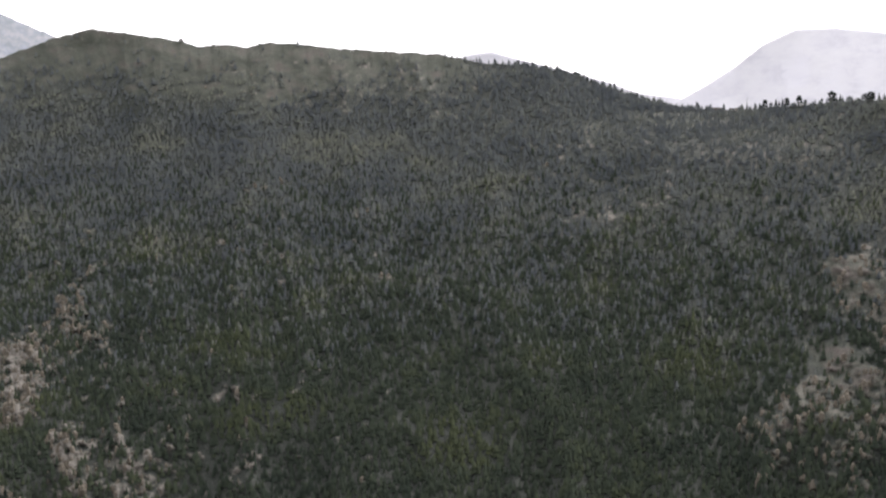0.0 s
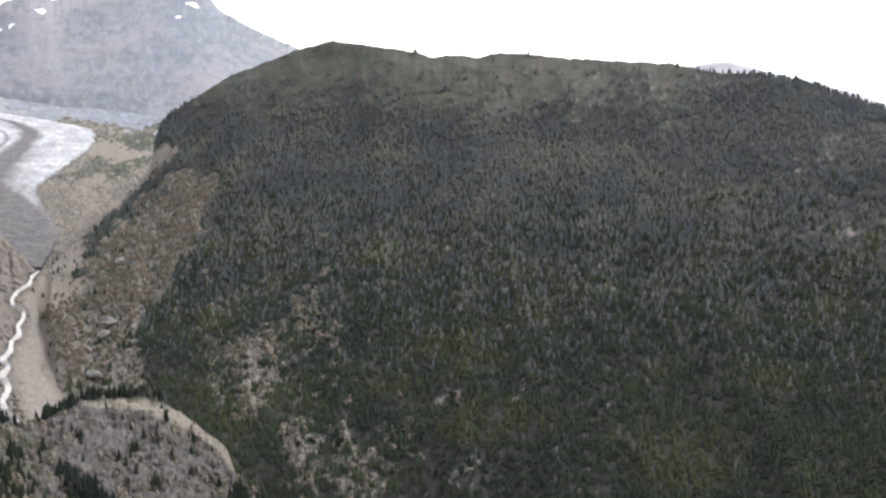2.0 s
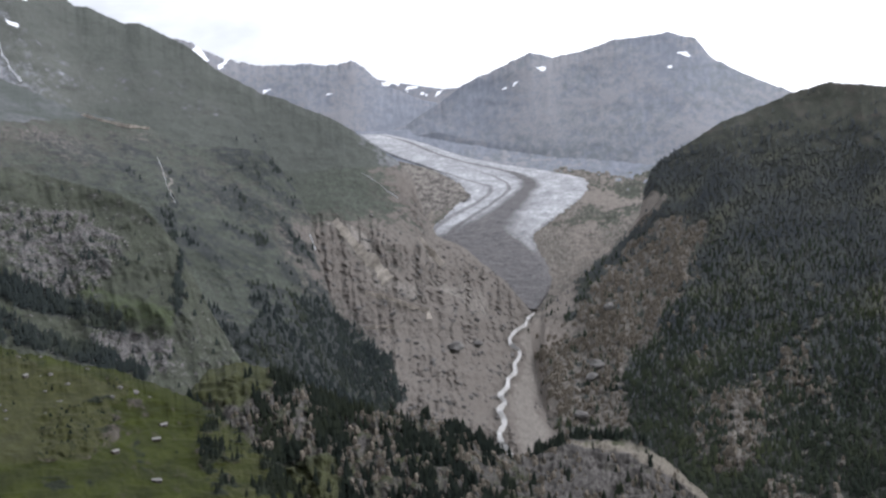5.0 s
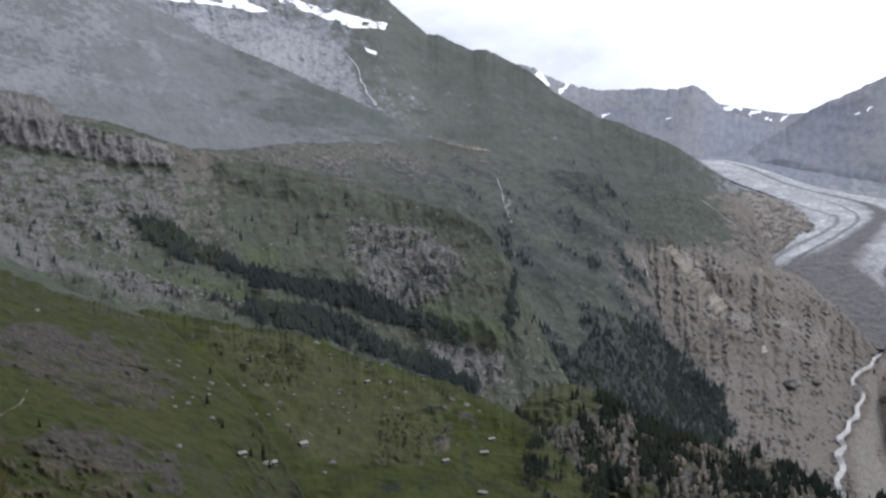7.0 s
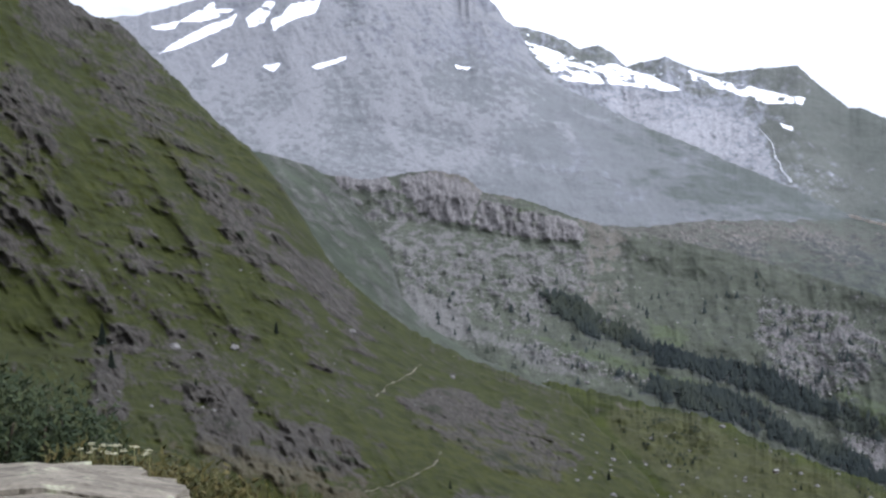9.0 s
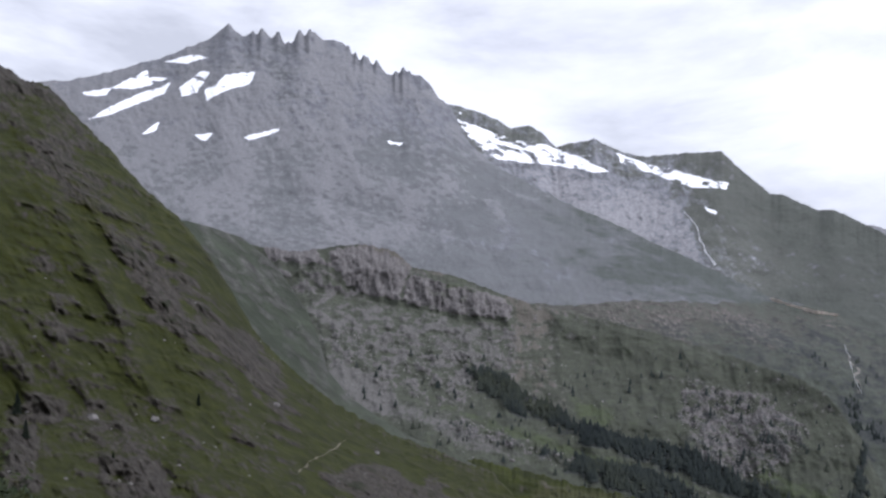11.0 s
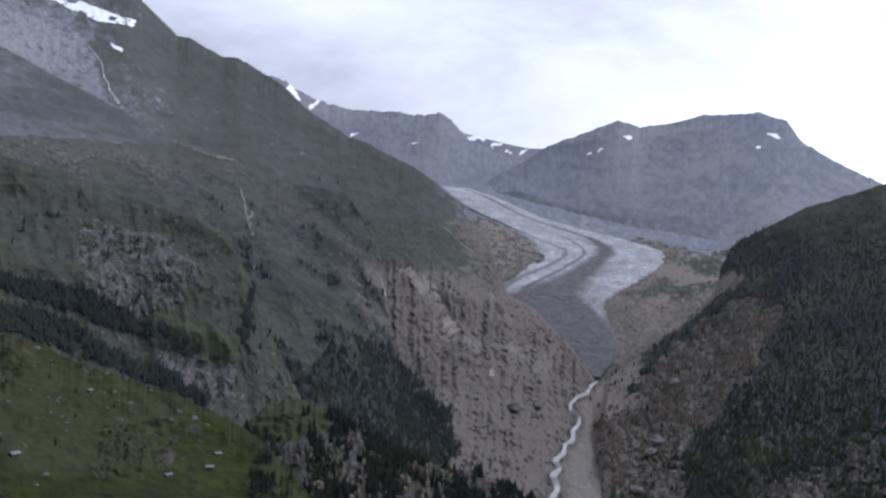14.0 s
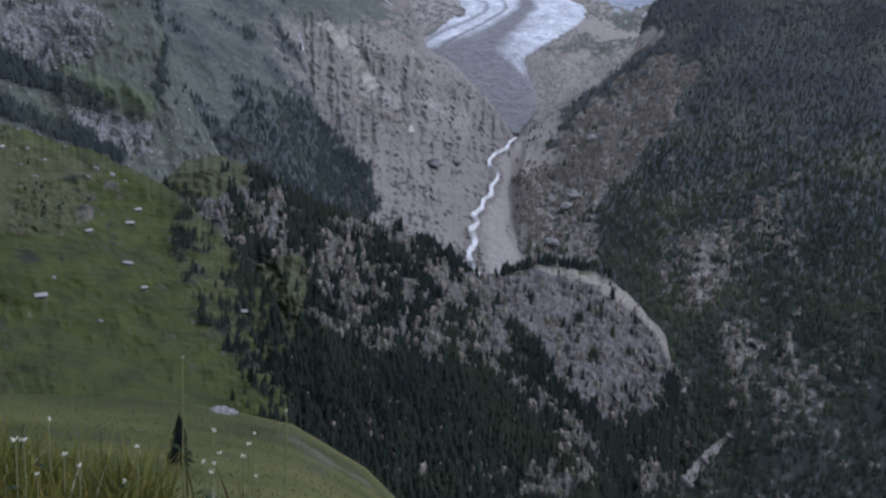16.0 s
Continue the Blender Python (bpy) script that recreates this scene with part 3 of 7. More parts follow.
def d2_cover(B, E, P, big, gul, small):
    b, e = bearings(P)
    snow = (area(b, e, [(68.85, 10.46), (67.57, 10), (65.84, 9.42), (63.83, 9), (62.41, 8.41), (61.05, 7.71), (61.84, 7.67), (63.55, 8.03), (65.27, 8.19), (66.71, 8.4), (67.57, 8.86), (68.21, 9.52)], 0.12)
        + area(b, e, [(60.65, 8.61), (59.3, 8.12), (57.63, 7.69), (56.26, 7.26), (55.12, 7.01), (55.35, 6.68), (56.96, 6.83), (57.92, 7.14), (59.58, 7.79), (60.48, 8.15)], 0.12)
        + area(b, e, [(56.42, 5.93), (55.61, 5.57), (55.8, 5.41), (56.29, 5.65)], 0.12))
    slab = (area(B, E, [(67.23, 8.35), (63.26, 7.8), (60.15, 7.19), (57.66, 5.79), (55.92, 2.68), (59.07, 3.84), (63.28, 5.87), (66.13, 7.55)], 0.9))
    wood = (area(B, E, [(45.59, -7.54), (43.83, -8.3), (41.16, -9.68), (39.33, -11.64), (38.3, -13.84), (40.65, -15.55), (43.32, -13.27), (46.18, -11.15), (49.27, -11.18), (49.25, -10.06), (47.15, -10.19), (45.75, -9.76)], 0.6)
        + area(B, E, [(46.8, -4.51), (44.89, -5.42), (44.84, -5.64), (46.67, -4.84)], 0.35)
        + area(B, E, [(49.23, -8.66), (47.13, -8.66), (46.87, -10.05), (49.11, -10.34)], 0.6)
        + 0.8 * area(B, E, [(49.5, -3.3), (49.2, -3.35), (48.98, -5.5), (49.05, -8.66), (49.5, -9.2), (49.3, -6.2)], 0.35))
    bareness = area(B, E, GORGE_ROCK, 2.2)
    fan = (area(B, E, [(41.58, -4.54), (41.08, -4.63), (39.83, -6.34), (38.8, -7.36), (38.91, -8.06), (39.32, -7.96), (40.1, -7.08), (41.01, -5.99)], 0.2))
    dry = (area(B, E, [(49.02, -4.14), (45.71, -5.3), (43.28, -7.52), (45.46, -7.54), (49.09, -8.66)], 0.5)
        + area(B, E, [(54.01, 1.37), (48.68, 0.23), (46.48, -0.53), (48.41, -0.2), (52.05, 0.18)], 0.5))
    high = np.clip((E - 2.6) / 4.0 + 0.15 * small, 0, 1) * np.clip((B - 54) / 5, 0, 1)
    bareness = bareness + patches(B, E, [(34, -11, 3.0, 5.5, 0, 1.0), (34.2, -15.5, 3.0, 3.5, 0, 1.0)])
    scree = patches(B, E, [(36.7, -6.3, 0.8, 0.2, -50, 1.0), (38.0, -8.2, 1.6, 0.3, -30, 0.6), (34.6, -9.0, 1.2, 0.8, -40, 0.5), (36.2, -8.2, 0.9, 0.25, -35, 0.5)])
    turf = patches(B, E, [(38.9, -6.6, 1.0, 0.4, -40, 0.7), (37.6, -4.9, 0.8, 0.25, -35, 0.3)])
    gravel = area(B, E, RIVER_GRAVEL, 0.4)
    grass = 0.98 + 0.2 * big - 0.15 * small - 0.1 * gul - bareness * 0.95 - high * 0.45 - slab * 0.7 + turf
    # the shoulder above the ice is bare earth; tan and dark stripes paint gully relief
    earth = np.clip((40.6 - B) / 3.0, 0, 1) * np.clip(0.75 + 0.5 * small + 0.3 * gul, 0, 1.2)
    gash = stripes(B, E, 0.85, 1.3) * np.clip((56 - B) / 6, 0, 1) * np.clip((2.5 - E) / 3, 0, 1)
    grass = grass - 0.95 * earth - 0.35 * np.clip(gash, 0, 1)
    rocky = np.clip(0.15 + bareness + 0.7 * high + 0.5 * earth, 0, 1) * (1 - 0.95 * gravel)
    speck = np.clip(np.clip((E - 6.2) / 2, 0, 1) * np.clip((B - 56) / 4, 0, 1) * (small + 0.3 * gul - 0.75), 0, 0.5)
    return rocky, stack(wood * np.clip(0.72 + 0.7 * small + 0.3 * gul, 0.1, 1.15) + 0.4 * np.clip(-gash - 0.1, 0, 1) * (1 - np.clip(bareness, 0, 1)), grass, rocky, 0.5 * dry + 0.45 * earth + 0.4 * np.clip(gash, 0, 1) + 0.45 * np.clip(bareness, 0, 1) + 0.3 * np.clip((47 - B) / 4, 0, 1) * (0.6 + 0.6 * big) + 0.4 * np.clip(0.5 * gul + 0.6 * small - 0.1, 0, 1)), stack(snow * (0.66 + 0.42 * stripes(b, e, 0.27, 5.5) + 0.15 * small) + speck, scree + fan + 0.55 * gravel + slab * (0.5 + 0.35 * small + 0.2 * gul), (0.8 * np.clip((57 - B) / 5, 0, 1) + 0.4 * big) * np.clip(1 - 1.4 * bareness - 0.9 * earth, 0, 1))


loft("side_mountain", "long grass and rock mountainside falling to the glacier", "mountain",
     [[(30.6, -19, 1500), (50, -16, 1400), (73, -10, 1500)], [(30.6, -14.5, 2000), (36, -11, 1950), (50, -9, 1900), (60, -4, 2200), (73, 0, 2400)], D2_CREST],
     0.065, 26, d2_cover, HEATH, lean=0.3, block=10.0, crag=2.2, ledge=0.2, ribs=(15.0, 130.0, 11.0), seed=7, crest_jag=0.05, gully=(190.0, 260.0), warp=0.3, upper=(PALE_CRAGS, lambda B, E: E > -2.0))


def bulge_cover(B, E, P, big, gul, small):
    return 0.7 + 0 * B, stack(0 * B, 0.25 + 0.3 * big, 1 + 0 * B), stack(0 * B, 0.45 + 0.4 * small, 0 * B)


loft("rock_bulge", "bare brown rock shoulder polished by the glacier", "rock",
     [[(34.5, -3.7, 3180), (35.1, -4.3, 3140), (36.1, -4.85, 3050), (36.8, -5.2, 3000), (38.6, -5.8, 2900)], [(34.5, -3.6, 3250), (34.75, -3.4, 3300), (35.3, -2.85, 3350), (36.4, -2.25, 3380), (37.5, -1.9, 3380), (38.6, -1.6, 3380)]],
     0.06, 10, bulge_cover, HEATH, crag=3, seed=14)

D1_CREST = [(39, -16, 2000), (40.5, -11, 2100), (41.8, -7, 2200), (43, -3.4, 2300), (44.7, -0.9, 2400), (48.3, -0.35, 2500), (50.8, 0.80, 2600), (53.3, 1.41, 2700), (56.4, 2.95, 2800), (58.8, 4.1, 2900), (61, 5.2, 3000),
            (63.3, 6.2, 3100), (67, 8.2, 3250), (68.2, 9.32, 3350), (69, 10.9, 3400), (70.2, 12.0, 3450), (71.6, 12.7, 3500), (72.2, 12.27, 3500), (72.8, 13.4, 3500), (74.5, 13.9, 3550), (75.7, 13.96, 3550),
            (76.4, 14.6, 3550), (77.1, 14.3, 3550), (78, 14.22, 3600), (78.8, 14.4, 3600), (79.7, 14.2, 3650), (80.4, 14.9, 3700), (81.4, 14.07, 3750), (83.6, 13.1, 3800), (86, 12.3, 3850), (88, 11.7, 3900), (95, 11.0, 4000), (101, 11, 4000)]


def d1_cover(B, E, P, big, gul, small):
    b, e = bearings(P)
    snow = (area(b, e, [(81.55, 11.6), (80.5, 12.41), (79.01, 12.61), (79.32, 11.96), (80.44, 11.64), (81.43, 11.05)], 0.1)
        + area(b, e, [(82.82, 11.65), (81.57, 12.64), (81.29, 12.44), (81.88, 11.47), (82.65, 11.22)], 0.1)
        + area(b, e, [(87.2, 9.84), (86.21, 10.49), (84.75, 11.28), (83.16, 11.91), (83.48, 11.34), (84.88, 10.7), (85.94, 10.21)], 0.1)
        + area(b, e, [(86.07, 11.42), (84.32, 12.5), (84.25, 12.07), (83.27, 12.12), (84.62, 11.5)], 0.1)
        + area(b, e, [(83.61, 12.86), (82.05, 13.33), (81.35, 13.2), (82.46, 12.82)], 0.1)
        + area(b, e, [(87.47, 11.2), (86.07, 11.45), (86.23, 11.11), (87.28, 11)], 0.1)
        + area(b, e, [(79.62, 9.33), (77.76, 9.89), (77.87, 9.61), (79.34, 9.2)], 0.1)
        + area(b, e, [(82.07, 9.36), (81.02, 9.51), (81.51, 9.08)], 0.1)
        + area(b, e, [(84.53, 9.32), (83.62, 10.13), (83.88, 9.51)], 0.1)
        + area(b, e, [(72.37, 9.34), (71.51, 9.2), (71.68, 9.06), (72.2, 9.14)], 0.1))
    wood = (area(B, E, [(45.59, -7.54), (43.83, -8.3), (41.16, -9.68), (39.33, -11.64), (38.3, -13.84), (40.65, -15.55), (43.32, -13.27), (46.18, -11.15), (49.27, -11.18), (49.25, -10.06), (47.15, -10.19), (45.75, -9.76)], 0.6)
        + area(B, E, [(46.8, -4.51), (44.89, -5.42), (44.84, -5.64), (46.67, -4.84)], 0.35)
        + area(B, E, [(49.23, -8.66), (47.13, -8.66), (46.87, -10.05), (49.11, -10.34)], 0.6)
        + 0.8 * area(B, E, [(49.5, -3.3), (49.2, -3.35), (48.98, -5.5), (49.05, -8.66), (49.5, -9.2), (49.3, -6.2)], 0.35))
    dry = (area(B, E, [(49.02, -4.14), (45.71, -5.3), (43.28, -7.52), (45.46, -7.54), (49.09, -8.66)], 0.5)
        + area(B, E, [(54.01, 1.37), (48.68, 0.23), (46.48, -0.53), (48.41, -0.2), (52.05, 0.18)], 0.5))
    bareness = area(B, E, GORGE_ROCK, 2.2)
    high = np.clip((E - 8.6) / 2.5 + 0.2 * small + 0.15 * gul, 0, 1)
    streaks = np.clip(gul - 0.5, 0, 1) * np.clip((E - 1) / 2, 0, 1)
    grass = 0.98 + 0.2 * big - 0.15 * small - 0.12 * gul - high * 1.1 - 0.3 * streaks - 0.95 * bareness
    rocky = np.clip(0.15 + high + bareness, 0, 1)
    scree = patches(B, E, [(49.6, -2.4, 0.1, 1.2, 10, 0.7)]) + np.clip(0.5 * gul + 0.3 * small - 0.3, 0, 0.5) * np.clip((E - 3) / 3, 0, 1)
    # slanting tan and dark stripes put the relief of gullies into the colour
    gash = stripes(B, E, 0.85, 1.3) * np.clip((58 - B) / 6, 0, 1) * np.clip((3 - E) / 3, 0, 1)
    scrub = np.clip(1 - E, 0, 1) * np.clip(0.2 + 0.4 * small + 0.25 * gul, 0, 0.5) + 0.4 * np.clip(-gash - 0.1, 0, 1)
    # extra scree colour towards the left pales the face, in place of haze
    return rocky, stack(wood * np.clip(0.72 + 0.7 * small + 0.3 * gul, 0.1, 1.15) + scrub, grass - 0.5 * np.clip(1 - E, 0, 1) * np.clip(0.5 * gul - 0.2 * small, 0, 1), rocky, 0.5 * dry + 0.4 * np.clip(gash, 0, 1) + 0.45 * bareness + 0.3 * np.clip((48 - B) / 4, 0, 1) * (0.6 + 0.6 * big) + 0.4 * np.clip(0.5 * gul + 0.6 * small - 0.1, 0, 1)), stack(snow * (0.78 + 0.3 * stripes(b, e, -0.2, 3.5) + 0.3 * small), scree + np.clip((B - 65) / 9, 0, 1) * (0.42 + 0.25 * small + 0.15 * gul), (np.clip((67 - B) / 7, 0, 1) * 0.7 + 0.4 * big) * np.clip(1 - 1.4 * bareness, 0, 1) + patches(B, E, [(50.9, -7.9, 1.2, 0.8, -12, 0.5), (50.1, -9.0, 0.9, 0.57, -2, 0.5)]))


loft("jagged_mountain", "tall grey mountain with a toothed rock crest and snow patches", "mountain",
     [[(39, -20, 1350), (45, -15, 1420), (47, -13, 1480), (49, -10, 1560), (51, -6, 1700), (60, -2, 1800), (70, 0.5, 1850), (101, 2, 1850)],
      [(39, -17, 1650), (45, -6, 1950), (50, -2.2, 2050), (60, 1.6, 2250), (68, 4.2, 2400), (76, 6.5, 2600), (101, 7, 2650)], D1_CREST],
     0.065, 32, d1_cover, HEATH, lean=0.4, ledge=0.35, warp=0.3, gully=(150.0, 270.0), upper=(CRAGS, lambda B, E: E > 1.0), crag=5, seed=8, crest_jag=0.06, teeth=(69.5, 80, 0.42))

J_CREST = [(46.5, -11.5, 1300), (48, -8.5, 1400), (49.3, -5.3, 1480), (50.8, -3.25, 1530), (52.2, -2.5, 1560), (54.5, -1.75, 1600), (57.3, -0.85, 1630), (60.4, 0.05, 1650), (64, 0.8, 1680), (66, 1.4, 1690), (68.8, 2.5, 1700), (71, 2.9, 1700), (72, 3.8, 1700), (73.7, 4.1, 1700), (77, 3.7, 1700), (80.4, 4.2, 1700), (90, 4.5, 1700), (101, 5, 1700)]


def j_cover(B, E, P, big, gul, small):
    cliff = (area(B, E, [(78.4, 4.29), (76.1, 4.61), (75.13, 3.07), (77.95, 3.29)], 0.25)
        + area(B, E, [(74.98, 3.61), (73.9, 4.15), (71.64, 4.04), (71.69, 1.57), (73.47, 1.88), (74.88, 2.8)], 0.25)
        + area(B, E, [(71.53, 2.78), (66.52, 1.23), (66.22, 0.21), (67.95, 0.42), (71.48, 1.4)], 0.25))
    tan = (area(B, E, [(75.04, 5.09), (71.61, 4.67), (68.16, 2.22), (63.42, 1.39), (60.04, 0.11), (63.45, 0.42), (65.75, -0.6), (66.28, 0.27), (66.52, 1.34), (71.42, 2.89), (74.04, 4.15)], 0.5)
        + area(B, E, [(66.14, 0.26), (64.3, 0.5), (63.96, -2.21), (62.87, -3.82), (63.62, -4.94), (64.75, -4.61), (66.4, -3.13)], 1.2)) * np.clip(0.85 + 0.6 * small, 0, 1.2)
    pale = (area(B, E, [(78.2, 3.23), (75.15, 2.8), (73.48, 1.69), (67.95, 0.31), (65.59, -0.09), (65.96, -2.58), (67.8, -3.08), (69.25, -4.44), (71.93, -2.93), (72.53, -4.3), (74.86, -2.54), (76.28, 0.79)], 1.1)) * np.clip(0.9 + 0.5 * small + 0.4 * big, 0, 1.2)
    toe = (area(B, E, [(75.14, -2.8), (73.07, -4.27), (70.91, -4.65), (68.74, -5.87), (64.84, -7.17), (65.96, -6.56), (68.43, -5.04), (71.95, -3.49), (73.52, -2.31), (74.84, -1.99)], 0.4))
    wood = (area(B, E, [(68.05, -2.37), (66.39, -2.85), (64.72, -3.76), (62.48, -4.98), (60.2, -5.62), (57.91, -6.03), (55.06, -7.46), (51.87, -8.53), (51.6, -9.44), (55.08, -8.37), (57.94, -7.28), (60.8, -6.35), (63.64, -5.39), (66.43, -4.04), (67.81, -3.23)], 0.5)
        + area(B, E, [(64.81, -6.32), (60.82, -7.2), (58.41, -7.62), (56.25, -9.01), (53.39, -10.18), (50.84, -11.6), (51.84, -11.88), (55.12, -10.42), (57.42, -9.52), (59.13, -8.68), (62.57, -7.72)], 0.5)
        + 0.8 * area(B, E, [(49.5, -3.3), (49.2, -3.35), (48.98, -5.5), (49.05, -8.66), (49.5, -9.2), (49.3, -6.2)], 0.3))
    blocks = (area(B, E, [(57.25, -2.83), (53.26, -3.64), (52.01, -5.23), (53.05, -7.64), (56.49, -7), (57.3, -4.84)], 0.5)
        + area(B, E, [(69.82, -4.84), (65.95, -6.42), (62.55, -7.26), (58.43, -8.47), (58.42, -7.96), (62.25, -6.93), (65.36, -5.87), (68.42, -4.76)], 0.5)
        + area(B, E, [(53.36, -8.91), (49.67, -10.06), (49.69, -11.18), (51.98, -11.46), (53.96, -10.04)], 0.5))
    lush = (area(B, E, [(54.6, -6.27), (52.19, -7.39), (49.54, -8.38), (49.51, -10.06), (51.93, -8.81), (54.19, -7.36)], 0.4)
        + area(B, E, [(63, -3.39), (60.74, -4.31), (61.05, -5.16), (62.47, -4.69)], 0.4)
        + area(B, E, [(70.85, -3.25), (66.46, -4.84), (60.81, -6.75), (55.08, -8.32), (60.82, -7.17), (67.04, -5.38)], 0.4))
    scrub = np.clip(0.30 + 0.5 * small + 0.3 * gul, 0, 1) * np.clip(-E / 2 + 0.4, 0, 1) * 0.34
    grass = 0.95 + 0.25 * big - 0.2 * small - cliff - 0.45 * pale * (0.8 + 0.5 * small) - 0.7 * blocks * (0.7 + 0.5 * small) - 0.5 * tan
    rocky = np.clip(0.12 + cliff + 0.8 * blocks + 0.55 * pale, 0, 1)
    floor = wood * np.clip(0.66 + 0.8 * small + 0.35 * gul, 0.1, 1.15) + scrub * (1 - cliff) * (1 - 0.6 * tan) + 0.25 * blocks * (small > 0)
    return rocky, stack(floor, grass, rocky, tan * (0.75 + 0.4 * small)), stack(0 * B, 0.45 * pale + 0.6 * toe + 0.2 * small * pale, lush * 0.55 + 0.25 * big)


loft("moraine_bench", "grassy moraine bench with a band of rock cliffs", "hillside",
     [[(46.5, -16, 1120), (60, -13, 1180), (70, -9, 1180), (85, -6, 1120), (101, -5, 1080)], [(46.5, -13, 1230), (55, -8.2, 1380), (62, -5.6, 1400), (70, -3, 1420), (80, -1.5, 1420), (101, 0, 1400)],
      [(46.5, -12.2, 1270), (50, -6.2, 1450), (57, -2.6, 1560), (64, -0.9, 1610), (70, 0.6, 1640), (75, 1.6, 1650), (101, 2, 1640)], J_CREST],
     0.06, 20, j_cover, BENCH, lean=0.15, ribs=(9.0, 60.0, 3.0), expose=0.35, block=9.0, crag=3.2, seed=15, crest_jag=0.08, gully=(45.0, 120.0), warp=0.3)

F_CREST = [(-36, -2.6, 2000), (-28, -2.3, 2050), (-21.3, -2.32, 2100), (-19.6, -2.47, 2150), (-17.1, -2.69, 2200), (-14.4, -2.96, 2250), (-11.7, -2.81, 2250), (-10.1, -2.46, 2270), (-7.8, -1.66, 2300), (-6.1, -1.07, 2300), (-3.9, -0.71, 2320), (-2.2, -0.67, 2330),
           (0.1, -0.19, 2350), (2.3, -0.07, 2350), (5.1, 0.11, 2380), (7.3, 0.35, 2400), (8.8, 0.40, 2400), (9.7, 0.16, 2420), (10.9, 0.33, 2420), (12, 0.22, 2450), (12.9, 0.5, 2450), (15.3, 0.85, 2500), (16.9, 1.06, 2550), (18.6, 0.68, 2580),
           (20, 0.14, 2600), (22, -0.6, 2620), (24.3, -1.99, 2640), (25.3, -2.65, 2640), (25.7, -3.6, 2620), (26.0, -4.9, 2580), (26.6, -5.8, 2540), (27.4, -6.6, 2500), (29, -7.9, 2450), (30.7, -9.3, 2400), (31.5, -9.9, 2330), (32.3, -10.8, 2250), (32.9, -11.6, 2150), (33.2, -13, 2050), (33.5, -15, 1900), (33.6, -17, 1800), (33.8, -21, 1650)]


def f_cover(B, E, P, big, gul, small):
    ribs = area(B, E, [(30.89, -11.85), (28.16, -8.31), (26.38, -6.67), (24.05, -5.32), (22.63, -5.94), (22.95, -7.07), (23.58, -8.48), (25.67, -10.41), (26.6, -12.08), (27.63, -15.7), (30.23, -15.54)], 0.9)
    mixed = (area(B, E, [(30.89, -11.85), (28.16, -8.31), (26.38, -6.67), (24.05, -5.32), (22.63, -5.94), (22.95, -7.07), (23.58, -8.48), (25.67, -10.41), (26.6, -12.08), (27.63, -15.7), (30.23, -15.54)], 0.9)
        + area(B, E, [(19.15, -11.47), (17.1, -11.21), (17.15, -14.63), (19.04, -13.47)], 0.9)
        + area(B, E, [(23.76, -13.91), (20.21, -13.16), (20.73, -15.99), (24.17, -17.28)], 0.9)
        + area(B, E, [(-19.01, -10.32), (-21.7, -8.81), (-22, -13.6), (-19.41, -12.74)], 0.9)
        + area(B, E, [(-16.93, -16.73), (-19.76, -14.33), (-22, -13.6), (-22.5, -21.17), (-18.02, -21.72), (-14.56, -19.63)], 0.9)
        + area(B, E, [(22.06, -13.97), (20.2, -13.34), (17.45, -11.64), (17.31, -13.84), (19.57, -15.82), (22.32, -17.65)], 0.9)
        + area(B, E, [(20.26, -18.15), (17.56, -18.17), (13.48, -20.43), (14.42, -21.96), (21.01, -21.22)], 0.9))
    gravel = area(B, E, RIVER_GRAVEL, 0.4)
    moraine = (area(B, E, [(31.19, -9.58), (29.82, -7.39), (28.04, -5.48), (25.14, -4.1), (24.25, -4.46), (25.48, -5.42), (27.52, -6.69), (29.6, -8.67), (30.25, -10.34)], 0.4))
    rocks = 0.50 * mixed + 0.38 * ribs + patches(B, E, [(11.2, -17.1, 0.9, 0.4, 3, 0.6), (19.7, -19.0, 0.8, 1.15, 1, 0.5), (21.5, -17.1, 1.2, 0.86, 0, 0.4), (-15.1, -18.5, 1.2, 0.26, 4, 0.5), (2.9, -11.3, 0.5, 0.3, 0, 0.5), (9.2, -6.7, 0.9, 0.3, 0, 0.4), (-7.5, -8.2, 1.4, 0.4, 0, 0.2)])
    rocks = rocks * np.clip(0.55 + 0.9 * small + 0.35 * gul, 0, 1.4)
    # scattered outcrops through the lower wood
    spread = np.clip((B - 2) / 8, 0, 1) * np.clip((-E - 7) / 3, 0, 1) + 0.35
    rocks = rocks + 0.9 * spread * np.clip(small + 0.5 * gul - 0.95, 0, 0.6)
    brown = gravel + moraine + patches(B, E, [ (30.9, -9.6, 1.2, 0.46, -2, 0.7), (31.4, -11.8, 1.5, 1.44, -2, 0.7), (31.7, -14.7, 1.6, 1.72, -3, 0.75), (31.5, -16.9, 1.8, 1.15, -2, 0.75), (29.7, -13.6, 0.9, 0.86, -2, 0.4)])
    top = np.clip((E + 3.6) / 3.2 + 0.35 * small + 0.2 * big, 0, 1) * np.clip((B + 5) / 4, 0, 1)
    pasture = patches(B, E, [(-12, -3.5, 2.0, 0.3, 0, 0.5), (7.5, -1.9, 1.6, 0.5, 20, 0.4), (-16, -5.0, 4, 0.8, 0, 0.2), (-8.0, -4.0, 1.0, 0.5, 0, 0.4), (-20.5, -11.0, 2.0, 1.0, -20, 0.5), (-20, -14.8, 1.8, 1.0, -25, 0.7), (-14.5, -19.3, 3.0, 0.6, -10, 0.5)])
    wood = 0.95 - 0.75 * top - rocks * (0.55 + 0.9 * small + 0.3 * gul) - brown * (1.0 + 0.5 * small) - pasture * 0.7 - 0.85 * ribs * (0.8 + 0.6 * small) + 0.22 * big
